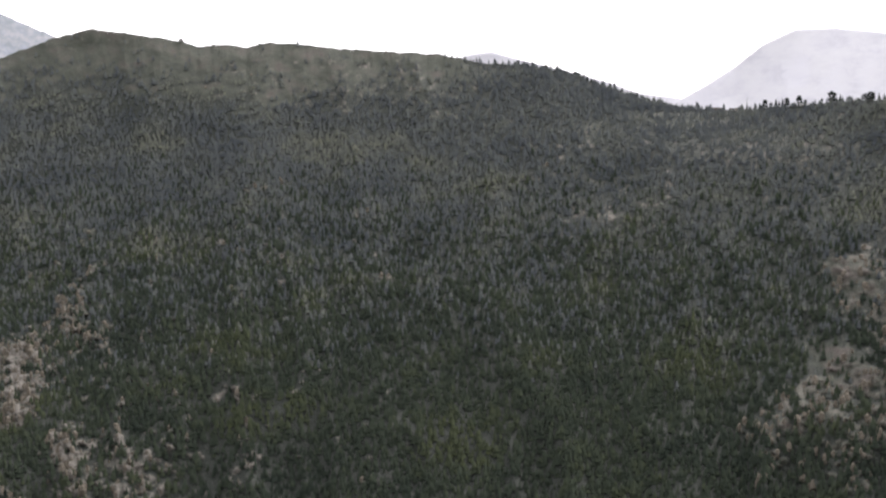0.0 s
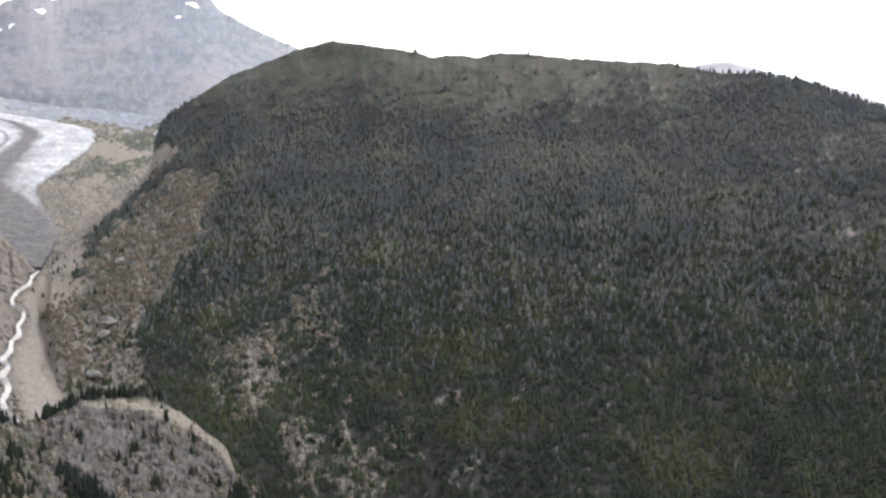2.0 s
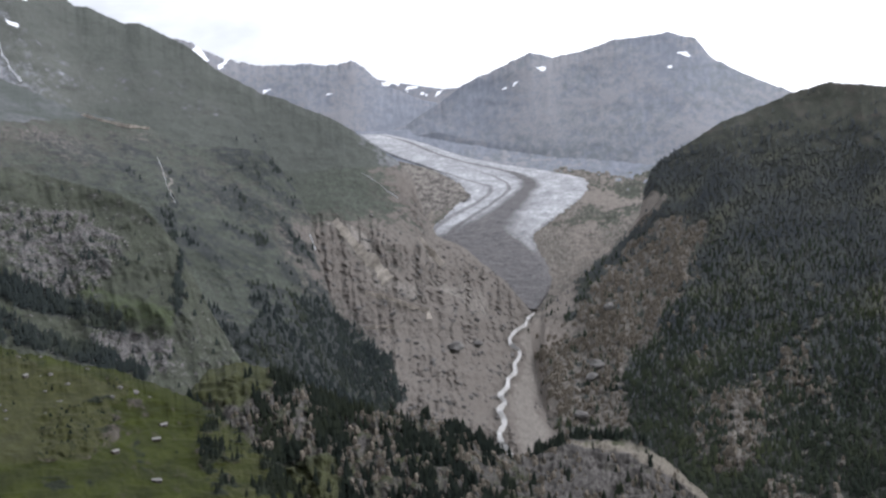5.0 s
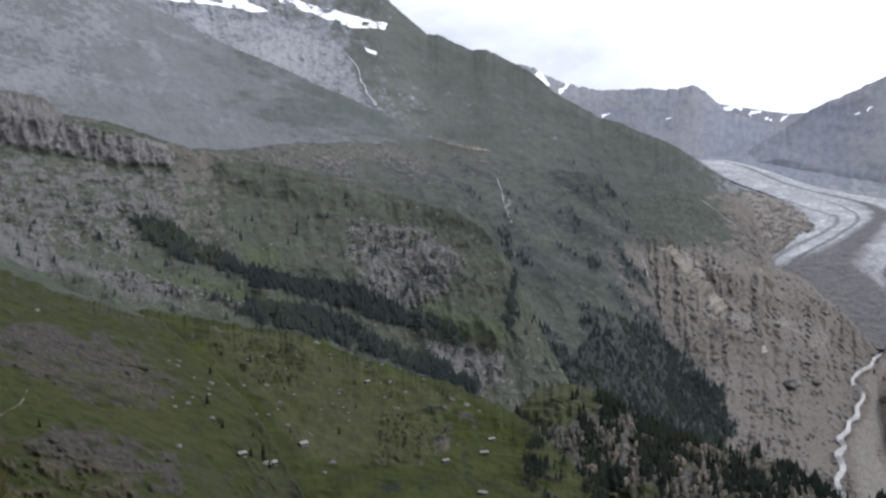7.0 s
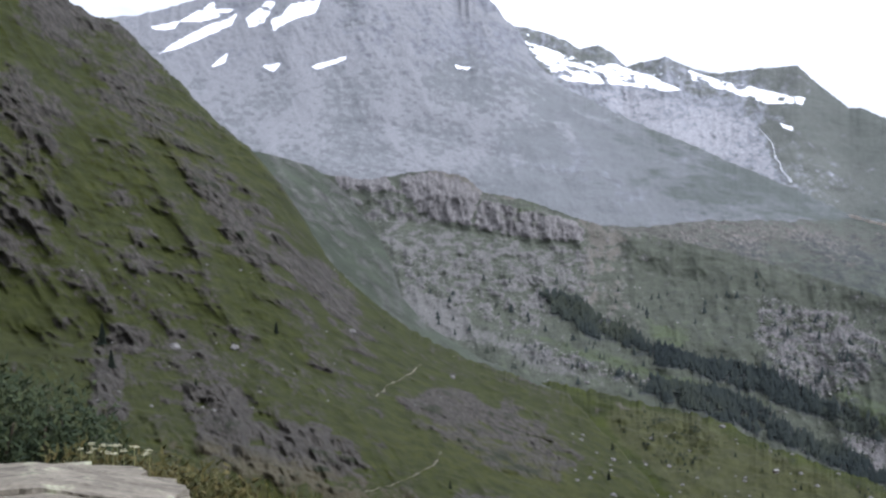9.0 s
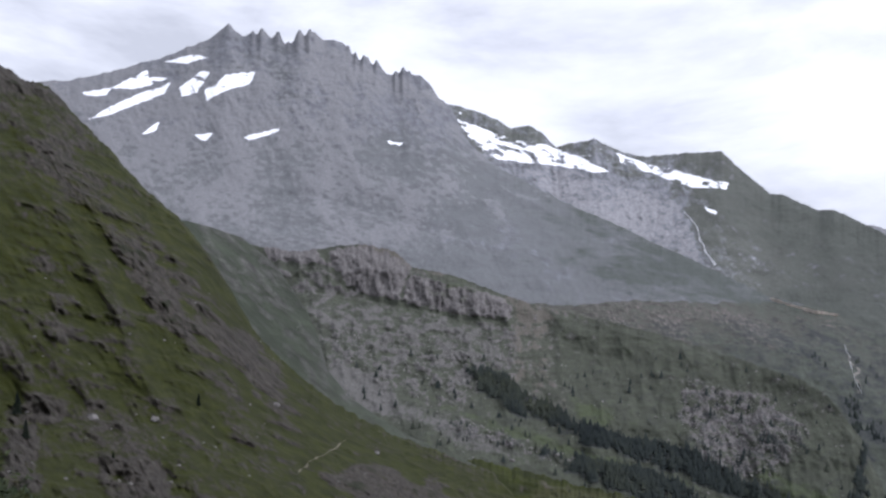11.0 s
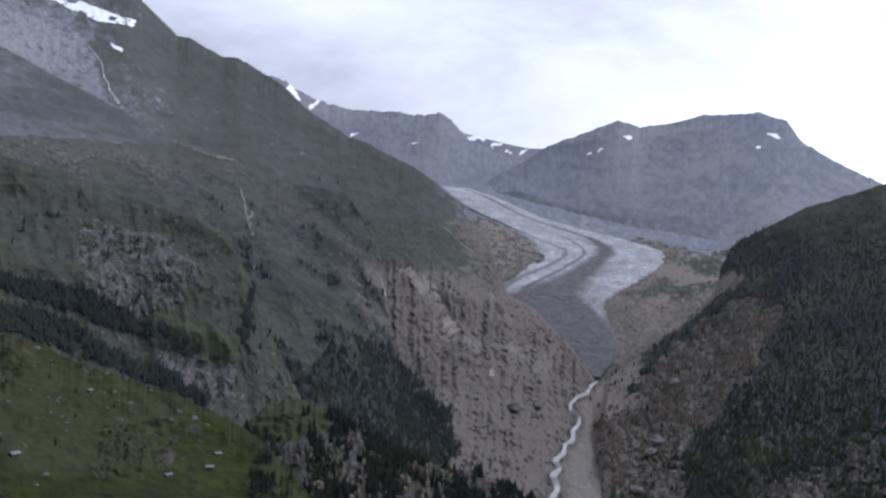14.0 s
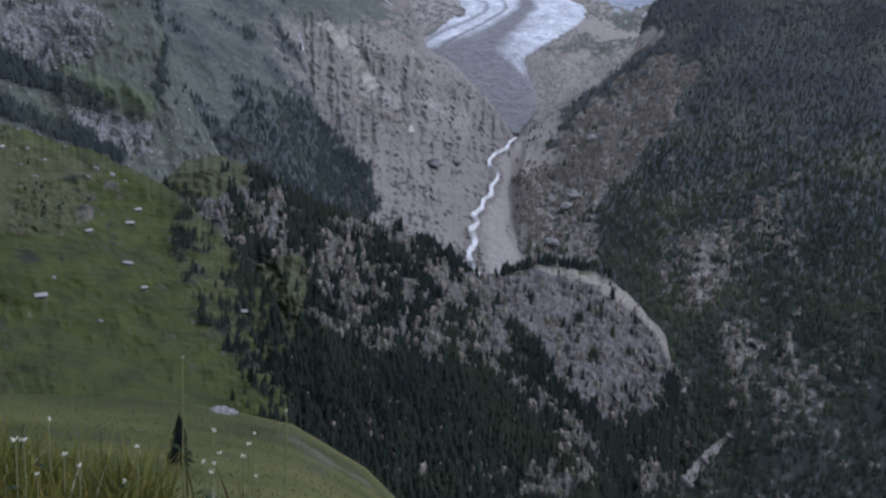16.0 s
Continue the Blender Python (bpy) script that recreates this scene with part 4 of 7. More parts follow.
    grass = 0.55 + 0.45 * top + 0.35 * big + pasture
    rocky = np.clip(rocks, 0, 1)
    return rocky, stack(wood, grass - rocks * 0.35 - brown - 0.7 * ribs, rocky, 0.9 * mixed * (B < -8)), stack(0 * B, brown * 0.75 + 0.2 * small * brown, 0.35 * top + 0.5 * pasture + 0.5 * rocks * (B < -8))


loft("forest_ridge", "long dark mountain ridge covered in conifer forest", "mountain",
     [[(-36, -34, 900), (10, -34, 950), (24, -32, 1150), (33.8, -25, 1450)], [(-36, -22, 1150), (10, -23, 1280), (24, -19, 1500), (31, -17.5, 1700), (33.8, -23.5, 1550)],
      [(-36, -11, 1550), (10, -11, 1750), (24, -11, 2000), (31, -12.5, 2080), (33.8, -22.5, 1600)], [(-36, -6, 1800), (10, -4, 2150), (22, -5, 2320), (27, -7.5, 2350), (31, -10.6, 2220), (33.8, -22, 1620)], F_CREST],
     0.075, 34, f_cover, WOODED, lean=0.08, warp=0.35, ledge=0.4, ribs=(13.0, 60.0, 6.0), crag=4, seed=9, crest_jag=0.05, gully=(110.0, 420.0))

K_CREST = [(16, -40, 1100), (19.5, -34, 1150), (21.0, -28, 1200), (21.6, -25, 1220), (21.9, -21.8, 1250), (22.9, -19.1, 1290), (24.5, -17.6, 1330), (26.1, -16.4, 1350), (27.9, -16.0, 1360), (29.7, -15.9, 1340), (30.8, -16.3, 1310), (32.0, -16.75, 1280), (33.0, -16.95, 1260),
           (33.8, -16.4, 1250), (35.7, -15.2, 1230), (37.5, -14.6, 1210), (39.3, -14.4, 1190), (41.7, -13.9, 1180), (43.4, -12.8, 1160), (45.1, -11.8, 1150), (46.8, -11.3, 1140), (48.2, -11.6, 1130), (49.2, -12.5, 1100), (50, -14.5, 1050)]


def k_cover(B, E, P, big, gul, small):
    dome = (area(B, E, [(32.28, -17.17), (29.68, -16.05), (26.69, -16.37), (24.35, -17.61), (22.51, -19.09), (22.51, -20.49), (23.3, -22.84), (25.27, -24.05), (27.43, -22.46), (29.6, -20.4), (31.4, -18.82)], 0.5))
    rim = (area(B, E, [(29.98, -15.99), (26.71, -16.2), (24.38, -17.33), (22.29, -19), (22.55, -20.22), (24.73, -18.22), (26.93, -16.87), (29.65, -16.34)], 0.25))
    ribbed = (area(B, E, [(41.63, -14.73), (37.51, -14.59), (31.98, -17.15), (31.16, -19.95), (31.59, -22.26), (35.34, -21.35), (39.01, -21.5), (41.95, -19.3)], 0.8)
        + area(B, E, [(32.28, -21.17), (29.09, -22.62), (26.13, -24.57), (23.06, -24.75), (21.28, -26.75), (30.49, -27.81), (27.6, -25.28)], 0.8)
        + area(B, E, [(48.24, -13.42), (45.42, -12.83), (42.11, -13.18), (42.34, -15.61), (42.7, -19.31), (47.41, -19.3)], 0.8))
    turf = (area(B, E, [(49.34, -11.62), (46.84, -11.12), (45.14, -11.7), (44.85, -12.82), (46.84, -13.27), (48.8, -13.14)], 0.6)
        + area(B, E, [(45.1, -16.78), (42.17, -16.74), (42.62, -22.97), (43.83, -22.97)], 0.6))
    ribs = np.clip(0.55 * gul + 0.6 * small + 0.30, 0, 1) * np.clip(0.42 + 0.75 * ribbed, 0, 1)
    wood = 0.95 - dome * (0.75 + 0.35 * small) - rim - 0.85 * ribs - turf * 0.9 + 0.15 * big + 0.25 * dome * np.clip(gul + small, 0, 1)
    rocky = np.clip(0.2 + dome + ribs, 0, 1)
    return rocky, stack(wood, 0.45 + turf + 0.25 * small - 0.5 * dome - 0.2 * ribs + 0.2 * rim, rocky, 0.8 * rim), stack(0 * B, 0.25 * dome * (0.5 + small), 0.5 * turf + 0.3 * ribs)


loft("wooded_spur", "craggy wooded spur with a bare rock dome above the gorge", "hillside",
     [[(16, -44, 600), (50, -34, 600)], [(16, -42, 900), (21.5, -33, 980), (26, -24, 1020), (36, -24, 880), (50, -20, 900)], K_CREST],
     0.07, 14, k_cover, SPUR, warp=0.3, ribs=(12.0, 55.0, 6.0), block=9.0, crag=5.0, seed=10, crest_jag=0.12, gully=(40.0, 130.0))

M_CREST = [(40.5, -33, 500), (41.6, -28, 560), (42.3, -24.5, 620), (42.9, -21, 720), (44, -18, 820), (46, -15.6, 900), (48, -13.7, 960), (49.6, -12.6, 1000), (51.0, -12.0, 1010), (52.5, -11.2, 1020), (54.8, -10.5, 1020), (57.1, -9.8, 1030), (59.3, -8.65, 1060), (62.5, -7.9, 1080), (65.7, -7.15, 1080), (67.9, -6.7, 1080), (71, -7.5, 1000), (78, -12, 800)]


def m_cover(B, E, P, big, gul, small):
    knoll = (area(B, E, [(65.3, -8.23), (60.86, -8.34), (58, -9.68), (51.98, -11.6), (52.72, -12.86), (54.07, -15.21), (56.98, -15.03), (60.45, -14.11), (62.69, -11.51), (64.93, -9.72)], 0.6))
    crag = (area(B, E, [(56.33, -12.4), (52.28, -12.16), (52.75, -14.25), (54.07, -15.21), (56.4, -15.04)], 0.5)
        + area(B, E, [(65.03, -8.58), (60.86, -8.6), (59.16, -9.65), (60.94, -11.01), (62.67, -10.95), (64.63, -9.45)], 0.5)
        + area(B, E, [(62.03, -8.99), (61.16, -8.73), (61.23, -11.28), (62.38, -10.96)], 0.5))
    outcrop = (area(B, E, [(75.75, -7.48), (72.38, -7.09), (69.39, -8.09), (66.52, -10.49), (66.84, -11.45), (69.52, -11.48), (71.43, -10.47), (73.56, -9.22)], 0.5)
        + area(B, E, [(72.58, -11.76), (69.85, -12.51), (66.79, -13.81), (65.59, -16.35), (75.19, -15.56), (74.83, -13.47)], 0.5)
        + area(B, E, [(80.04, -8.45), (78.54, -8.84), (77.08, -10.85), (77.95, -12.63), (80.2, -11.6)], 0.5))
    flank = (area(B, E, [(48.52, -13.28), (45.14, -12.68), (42.11, -13.04), (42.33, -15.89), (42.62, -22.97), (44.13, -22.97), (48.28, -19.29), (48.82, -15.37)], 0.6))
    rocks = 0.80 * crag * (0.75 + 0.6 * small) + 0.7 * outcrop * (0.75 + 0.6 * small) + 0.35 * flank * (0.6 + 0.8 * small) + patches(B, E, [(53.7, -13.7, 1.6, 0.98, -21, 0.4), (63.8, -8.4, 1.7, 0.3, -19, 0.4), (57.1, -9.9, 1.1, 0.3, -28, 0.4), (55.4, -11.4, 1.0, 0.3, -28, 0.4), (52.2, -12.1, 0.3, 1.15, 39, 0.6)])
    shrub = 0.7 * patches(B, E, [(54.9, -10.3, 1.6, 0.23, -8, 0.5), (53.0, -12.4, 1.1, 0.23, -11, 0.6), (55.4, -16.2, 1.6, 0.3, -7, 0.7), (51.6, -15.4, 0.25, 1.0, 8, 0.8), (57.5, -19.3, 2.2, 0.4, -4, 0.7), (58.0, -22.0, 2.2, 0.5, -4, 0.6)]) * (0.4 + 1.2 * np.clip(small + 0.3, 0, 1))
    wood = 0.8 * flank * np.clip(0.35 + 1.1 * small, 0, 1.3)
    dry = 0.85 * knoll + rocks * 0.3 + 0.4 * flank + patches(B, E, [(47.5, -11.6, 1.7, 0.4, 0, 0.6), (62, -14.5, 3, 0.8, 0, 0.4)])
    return np.clip(rocks + 0.15, 0, 1), stack(shrub + wood + rocks * 0.3 * (0.5 + small), 0.98 + 0.25 * big - 0.2 * small - rocks * (0.75 + 0.5 * small), rocks, 0.25 * knoll), stack(0 * B, 0 * B, dry)


loft("meadow_terrace", "green alpine meadow terrace with rocky knolls", "meadow",
     [[(40.5, -36, 300), (55, -30, 300), (78, -24, 330)], [(40.5, -34.5, 420), (43, -26, 520), (55, -19.5, 640), (78, -17, 560)], [(40.5, -33.5, 470), (43, -23, 640), (46, -17.5, 820), (55, -14.2, 860), (66, -11.5, 860), (78, -14, 700)], M_CREST],
     0.07, 20, m_cover, LAND, lean=0.15, warp=0.35, ribs=(7.0, 30.0, 2.5), crag=3.0, seed=11, gully=(45.0, 80.0), block=6.0, crest_jag=lambda b: np.where(b < 47, 0.25, 0.15))

B_CREST = [(56, -24, 330), (60, -17, 520), (63, -11.5, 760), (67, -7.3, 880), (71.3, -5.75, 850), (73.85, -4.52, 800), (75.3, -3.63, 780), (76.4, -2.75, 770), (77.7, -1.61, 755), (78.8, -0.45, 745), (80.2, 1.86, 725), (81.3, 3.6, 712), (82.6, 5.2, 702), (84.5, 6.78, 700), (85.9, 8.38, 690), (87.3, 9.68, 690), (89, 11.4, 680), (90.1, 11.63, 670), (91.2, 12.23, 660), (91.7, 13.4, 650), (92.7, 15, 650), (93.5, 15.95, 640), (97, 19, 620), (105, 23, 600), (118, 26, 560)]


def spur_cover(B, E, P, big, gul, small):
    return 0.15 + 0 * B, stack(0.2 * small, 0.95 + 0.2 * big - 0.25 * gul - 0.15 * small, 0.15 + 0 * B), stack(0 * B, 0.2 * gul, 0.4 * big)


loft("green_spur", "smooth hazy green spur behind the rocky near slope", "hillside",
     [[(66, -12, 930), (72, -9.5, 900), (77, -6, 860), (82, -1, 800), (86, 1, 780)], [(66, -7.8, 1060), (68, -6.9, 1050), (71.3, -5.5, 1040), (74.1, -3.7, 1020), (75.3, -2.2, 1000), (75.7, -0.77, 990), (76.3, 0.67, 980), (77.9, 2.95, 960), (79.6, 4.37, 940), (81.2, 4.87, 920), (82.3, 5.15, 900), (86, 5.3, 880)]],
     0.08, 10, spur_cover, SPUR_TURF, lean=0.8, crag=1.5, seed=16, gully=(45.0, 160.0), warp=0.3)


def b_cover(B, E, P, big, gul, small):
    cliff = (area(B, E, [(86.56, -6.53), (83.51, -6.58), (82.33, -8.13), (79.18, -8.78), (78.65, -11.08), (81.59, -11.32), (85.34, -9.99)], 0.5)
        + area(B, E, [(90.33, -4.18), (89.32, -4.22), (88.91, -7.73), (90.43, -7.88)], 0.5)
        + area(B, E, [(74.49, -7.34), (72.48, -7.06), (69.64, -8.88), (66.94, -10.61), (67.4, -11.86), (70.26, -10.97), (73.1, -9.41)], 0.5)
        + area(B, E, [(73.74, -12.53), (70.86, -12.21), (68.31, -14.19), (73.49, -14.05)], 0.5))
    broken = (area(B, E, [(87.01, 5.85), (83.64, 4.1), (82.08, 1.88), (82.94, -0.05), (85.53, 3.01)], 1)
        + area(B, E, [(82.35, 1.88), (79.12, -0.7), (77.8, -3.56), (79.76, -4.06), (82.42, -0.62)], 1)
        + area(B, E, [(89.96, 9.06), (88.47, 8.6), (85.99, 5.45), (87.79, 5.7), (89.5, 7.78)], 1)
        + area(B, E, [(89.6, 4.08), (87.63, 1.94), (86.16, -1.09), (87.96, -0.77), (89.42, 1.68)], 1))
    outcrop = (area(B, E, [(75.75, -7.48), (72.38, -7.09), (69.39, -8.09), (66.52, -10.49), (66.84, -11.45), (69.52, -11.48), (71.43, -10.47), (73.56, -9.22)], 0.5)
        + area(B, E, [(72.58, -11.76), (69.85, -12.51), (66.79, -13.81), (65.59, -16.35), (75.19, -15.56), (74.83, -13.47)], 0.5)
        + area(B, E, [(80.04, -8.45), (78.54, -8.84), (77.08, -10.85), (77.95, -12.63), (80.2, -11.6)], 0.5))
    rocks = 0.85 * cliff + 0.6 * broken * (0.7 + 0.7 * small) + 0.65 * outcrop * (0.75 + 0.6 * small) + 0.08 * np.clip(gul + small, 0, 1) * np.clip((B - 74) / 4, 0, 1) + patches(B, E, [(84.0, 2.1, 2.4, 0.8, -55, 0.4), (83.1, 0.2, 1.5, 0.63, -32, 0.4), (78.8, -2.2, 1.7, 0.86, -44, 0.6), (77.5, -4.4, 1.1, 0.57, -48, 0.5), (89.0, -4.0, 0.9, 0.75, -3, 0.6), (92, 14, 2, 3, 0, 0.8), (93.5, 4, 2, 4, 0, 0.6)])
    ledges = 0.35 * np.clip(gul, -1, 1) + 0.5 * small
    # dry brown grass along the foot of the crags
    sere = area(B, E, [(88, -8.5), (84, -9.5), (79, -10.8), (74.5, -12.2), (69, -14.6), (67, -17), (76, -17), (84, -14), (89, -11)], 1.2) * np.clip(0.75 + 0.8 * small + 0.4 * gul, 0, 1.2)
    far_green = patches(B, E, [(76.0, 0.5, 1.6, 2.5, -60, 0.6)])
    return np.clip(0.8 * rocks + 0.2 + 0.4 * small, 0, 1), stack(0.35 * small * rocks + 0.2 * small + 0.1 * gul, 0.97 + 0.3 * big - 0.25 * small - 0.2 * gul + far_green - rocks * (0.9 + ledges) * (1 - 0.4 * sere), rocks, 0.8 * sere), stack(0 * B, 0 * B, 0.12 + 0.4 * big)


loft("near_mountainside", "steep near mountainside of turf and rock outcrops", "hillside",
     [[(56, -40, 60), (75, -36, 70), (118, -20, 90)], [(56, -30, 160), (75, -19, 300), (92, -14, 220), (118, -8, 200)], [(56, -27, 250), (66, -13, 620), (75, -8, 560), (82, -5, 470), (92, -4, 400), (118, 2, 350)], B_CREST],
     0.065, 14, b_cover, NEAR_TURF, lean=0.55, expose=0.45, ledge=0.22, ribs=(3.0, 16.0, 1.2), warp=0.4, block=6.5, crag=3.6, seed=12, crest_jag=0.12, gully=(28.0, 90.0), back=0.5)

NEAR_LAND = land("trodden_turf", (0.05, 0.046, 0.036), (0.028, 0.0335, 0.0040), (0.018, 0.020, 0.009), (0.16, 0.14, 0.11), 0.16, 1.3, 1.4, 0.5, (0.050, 0.044, 0.014))

NEAR_LAND.node_tree.nodes["Principled BSDF"].inputs["Specular IOR Level"].default_value = 0.12

# the ledge of the viewpoint and the slope below it
N_BROW = [(-60, -40, 60), (20, -38, 80), (33, -31.5, 110), (36.8, -28.2, 120), (38.5, -26.8, 120), (40.1, -26.0, 120), (42.6, -24.7, 120), (45, -24.2, 120), (49.2, -23.4, 118), (57.5, -22.5, 110), (70, -22, 90), (118, -20, 60)]


def n_cover(B, E, P, big, gul, small):
    rocks = patches(B, E, [(41.5, -26.5, 1.4, 0.5, -30, 0.3), (43.2, -25.4, 0.8, 0.6, 0, 0.2), (39.2, -27.5, 1.0, 0.5, -30, 0.3)])
    return np.clip(rocks, 0, 1), stack(0.4 * np.clip(small - 0.5, 0, 1), 1.0 + 0.2 * small - rocks * (1 + 0.5 * small), rocks), stack(0 * B, 0 * B, 0.5 + 0.5 * big)


loft("viewpoint_slope", "grassy slope dropping away below the viewpoint", "slope",
     [[(-60, -72, 0.5), (118, -72, 0.5)], [(-60, -36, 2.2), (40, -34, 2.4), (50, -29.5, 2.8), (58, -27.5, 3.1), (66, -22, 4.0), (75, -15.5, 5.6), (82, -12.8, 6.6), (118, -12, 7.0)],
      [(-60, -46, 12), (60, -44, 12), (75, -34, 16), (118, -30, 18)], N_BROW], 0.2, 3.0, n_cover, NEAR_LAND, seed=13, back=1.2, gully=(14.0, 25.0), block=2.0, crag=1.2)


def disc_ground():
    """The valley floor under everything, out to the horizon."""
    rr = np.array([0.0, 200, 600, 1200, 2000, 3000, 4000, 4900])
    aa = np.radians(np.arange(0, 361, 6.0))
    P = np.zeros((len(rr), len(aa), 3))
    P[..., 0], P[..., 1] = rr[:, None] * np.cos(aa), rr[:, None] * np.sin(aa)
    P[..., 2] = -760 + 14 * value_noise(P / 300)
    P[0, :, 2] = -760
    me = grid_mesh("ground", P, LAND)
    c = np.zeros(P.shape)
    c[..., 0] = 0.8
    masks(me, c, np.zeros(P.shape))
    tagged(new("ground", me), "dark wooded valley floor below the mountains", "ground", kind="structure")


disc_ground()


def hill_behind():
    """The mountainside on which the viewer stands, rising behind."""
    bear = np.radians(np.arange(114, 307, 3.0))
    rr = np.array([1.2, 4, 12, 40, 120, 300, 600, 1000, 1600])
    zz = np.array([0, 0.3, 3, 14, 45, 120, 260, 430, 500])
    P = np.zeros((len(rr), len(bear), 3))
    P[..., 0], P[..., 1] = -np.sin(bear) * rr[:, None], np.cos(bear) * rr[:, None]
    P[..., 2] = zz[:, None] + rr[:, None] * 0.08 * value_noise(P / 90)
    me = grid_mesh("mountainside_behind", P[:, ::-1], LAND)
    c = np.zeros(P.shape)
    c[..., 1] = 1
    masks(me, c, np.zeros(P.shape))
    tagged(new("mountainside_behind", me), "grassy mountainside rising behind the viewpoint", "hillside", kind="structure")


hill_behind()


def standing_place():
    """The trodden turf on which the viewer stands."""
    rr = np.array([0.0, 0.3, 0.6, 0.9, 1.2, 1.5])
    aa = np.radians(np.arange(0, 361, 10.0))
    P = np.zeros((len(rr), len(aa), 3))
    P[..., 0], P[..., 1] = rr[:, None] * np.cos(aa), rr[:, None] * np.sin(aa)
    P[..., 2] = 0.06 - 0.04 * rr[:, None] ** 2 + 0.012 * value_noise(P * 3.0) * (rr[:, None] > 0)
    me = grid_mesh("viewpoint_ground", P, NEAR_LAND)
    c = np.zeros(P.shape)
    c[..., 1] = 0.9
    masks(me, c, np.zeros(P.shape))
    tagged(new("viewpoint_ground", me), "trodden grassy ground at the viewpoint", "ground", kind="structure")


standing_place()


def on_valley(bearing, rise):
    """The distance at which the glacier valley's floor has this rise."""
    d = np.array([2300, 3000, 4150.0])
    z = d * np.tan(np.radians([-11, -5, -0.2]))
    dd = np.linspace(2300, 4150, 400)
    e = np.degrees(np.arctan2(np.interp(dd, d, z), dd))
    return np.interp(rise, e, dd)


def glacier():
    """The ice between pairs of banks, from the head down to the snout, with moraine bands along the flow."""
    banks = [(40.1, -0.30, 38.6, -0.38), (39.3, -1.05, 37.0, -0.68), (38.0, -1.71, 35.5, -1.48), (36.4, -2.21, 33.6, -2.04), (35.2, -2.94, 31.1, -2.40), (34.8, -3.36, 28.8, -2.92), (35.1, -4.06, 27.9, -3.21), (36.1, -4.60, 28.4, -3.78),
             (36.4, -5.01, 29.2, -4.53), (37.0, -5.50, 30.8, -5.35), (36.3, -6.18, 31.6, -5.85), (35.7, -6.97, 31.2, -6.57), (34.6, -7.94, 30.1, -7.88), (33.5, -8.82, 30.7, -8.86), (32.6, -9.46, 31.3, -9.56)]
    b = np.array(banks)
    n, m = 320, 170
    k = np.arange(len(b))
    s = np.linspace(0, len(b) - 1, n)
    soft = np.array([np.interp(s, k, b[:, c]) for c in range(4)])
    for _ in range(400):
        soft[:, 1:-1] = 0.25 * soft[:, :-2] + 0.5 * soft[:, 1:-1] + 0.25 * soft[:, 2:]
    L, R = soft[:2].T, soft[2:].T
    u = np.linspace(0, 1, m)[None, :, None]
    A = L[:, None] * (1 - u) + R[:, None] * u
    B, E = A[..., 0], A[..., 1]
    d = on_valley(B, E)
    P = place(B, E, d)
    cre = ridged(P / np.array([22.0, 22.0, 60.0]) + 3, 3)
    bulge = 1 - (2 * u[..., 0] - 1) ** 6
    P = place(B, E, d * (0.993 + 0.009 * np.abs(2 * u[..., 0] - 1) ** 10) - 5 * bulge - 2.5 * cre)
    me = grid_mesh("glacier", P, ICE)
    U, S = u[..., 0] + 0 * B, s[:, None] + 0 * B
    wob = 0.012 * fbm(P / 60.0, 3)

    def band(stations, centre, width):
        c, w = np.interp(S, stations, centre), np.interp(S, stations, width)
        return np.clip(1.6 - 1.3 * np.abs(U + wob - c) / w, 0, 1)
    main = band([0, 1, 2, 3, 4, 5, 6, 7, 8, 9, 10], [0.80, 0.79, 0.73, 0.70, 0.70, 0.60, 0.48, 0.47, 0.45, 0.42, 0.40], [0.035, 0.04, 0.035, 0.025, 0.04, 0.08, 0.10, 0.13, 0.20, 0.36, 0.55])
    thin = band([3, 4, 5, 6, 7, 8, 9], [0.5, 0.46, 0.42, 0.34, 0.28, 0.23, 0.18], [0.004, 0.012, 0.016, 0.022, 0.025, 0.03, 0.03])
    edge_l = band([0, 2, 4, 5, 6, 7, 8, 9], [0.0, 0.0, 0.12, 0.26, 0.20, 0.10, 0.05, 0.0], [0.02, 0.02, 0.015, 0.02, 0.03, 0.04, 0.03, 0.02])
    edge_r = band([0, 5, 6, 9, 12], [1.0, 1.0, 1.0, 1.0, 1.0], [0.03, 0.02, 0.05, 0.06, 0.05])
    snout = np.clip((S + 9 * wob - 9.0 - 1.5 * np.clip((U - 0.62) / 0.3, 0, 1)) / 0.7, 0, 1)
    c = np.zeros(P.shape)
    c[..., 0] = np.clip(main + 0.8 * thin + 0.7 * edge_l + 0.4 * edge_r + snout, 0, 1)
    masks(me, c, c)
    tagged(new("glacier", me), "long grey-white glacier tongue with dark moraine stripes", "glacier", kind="structure")


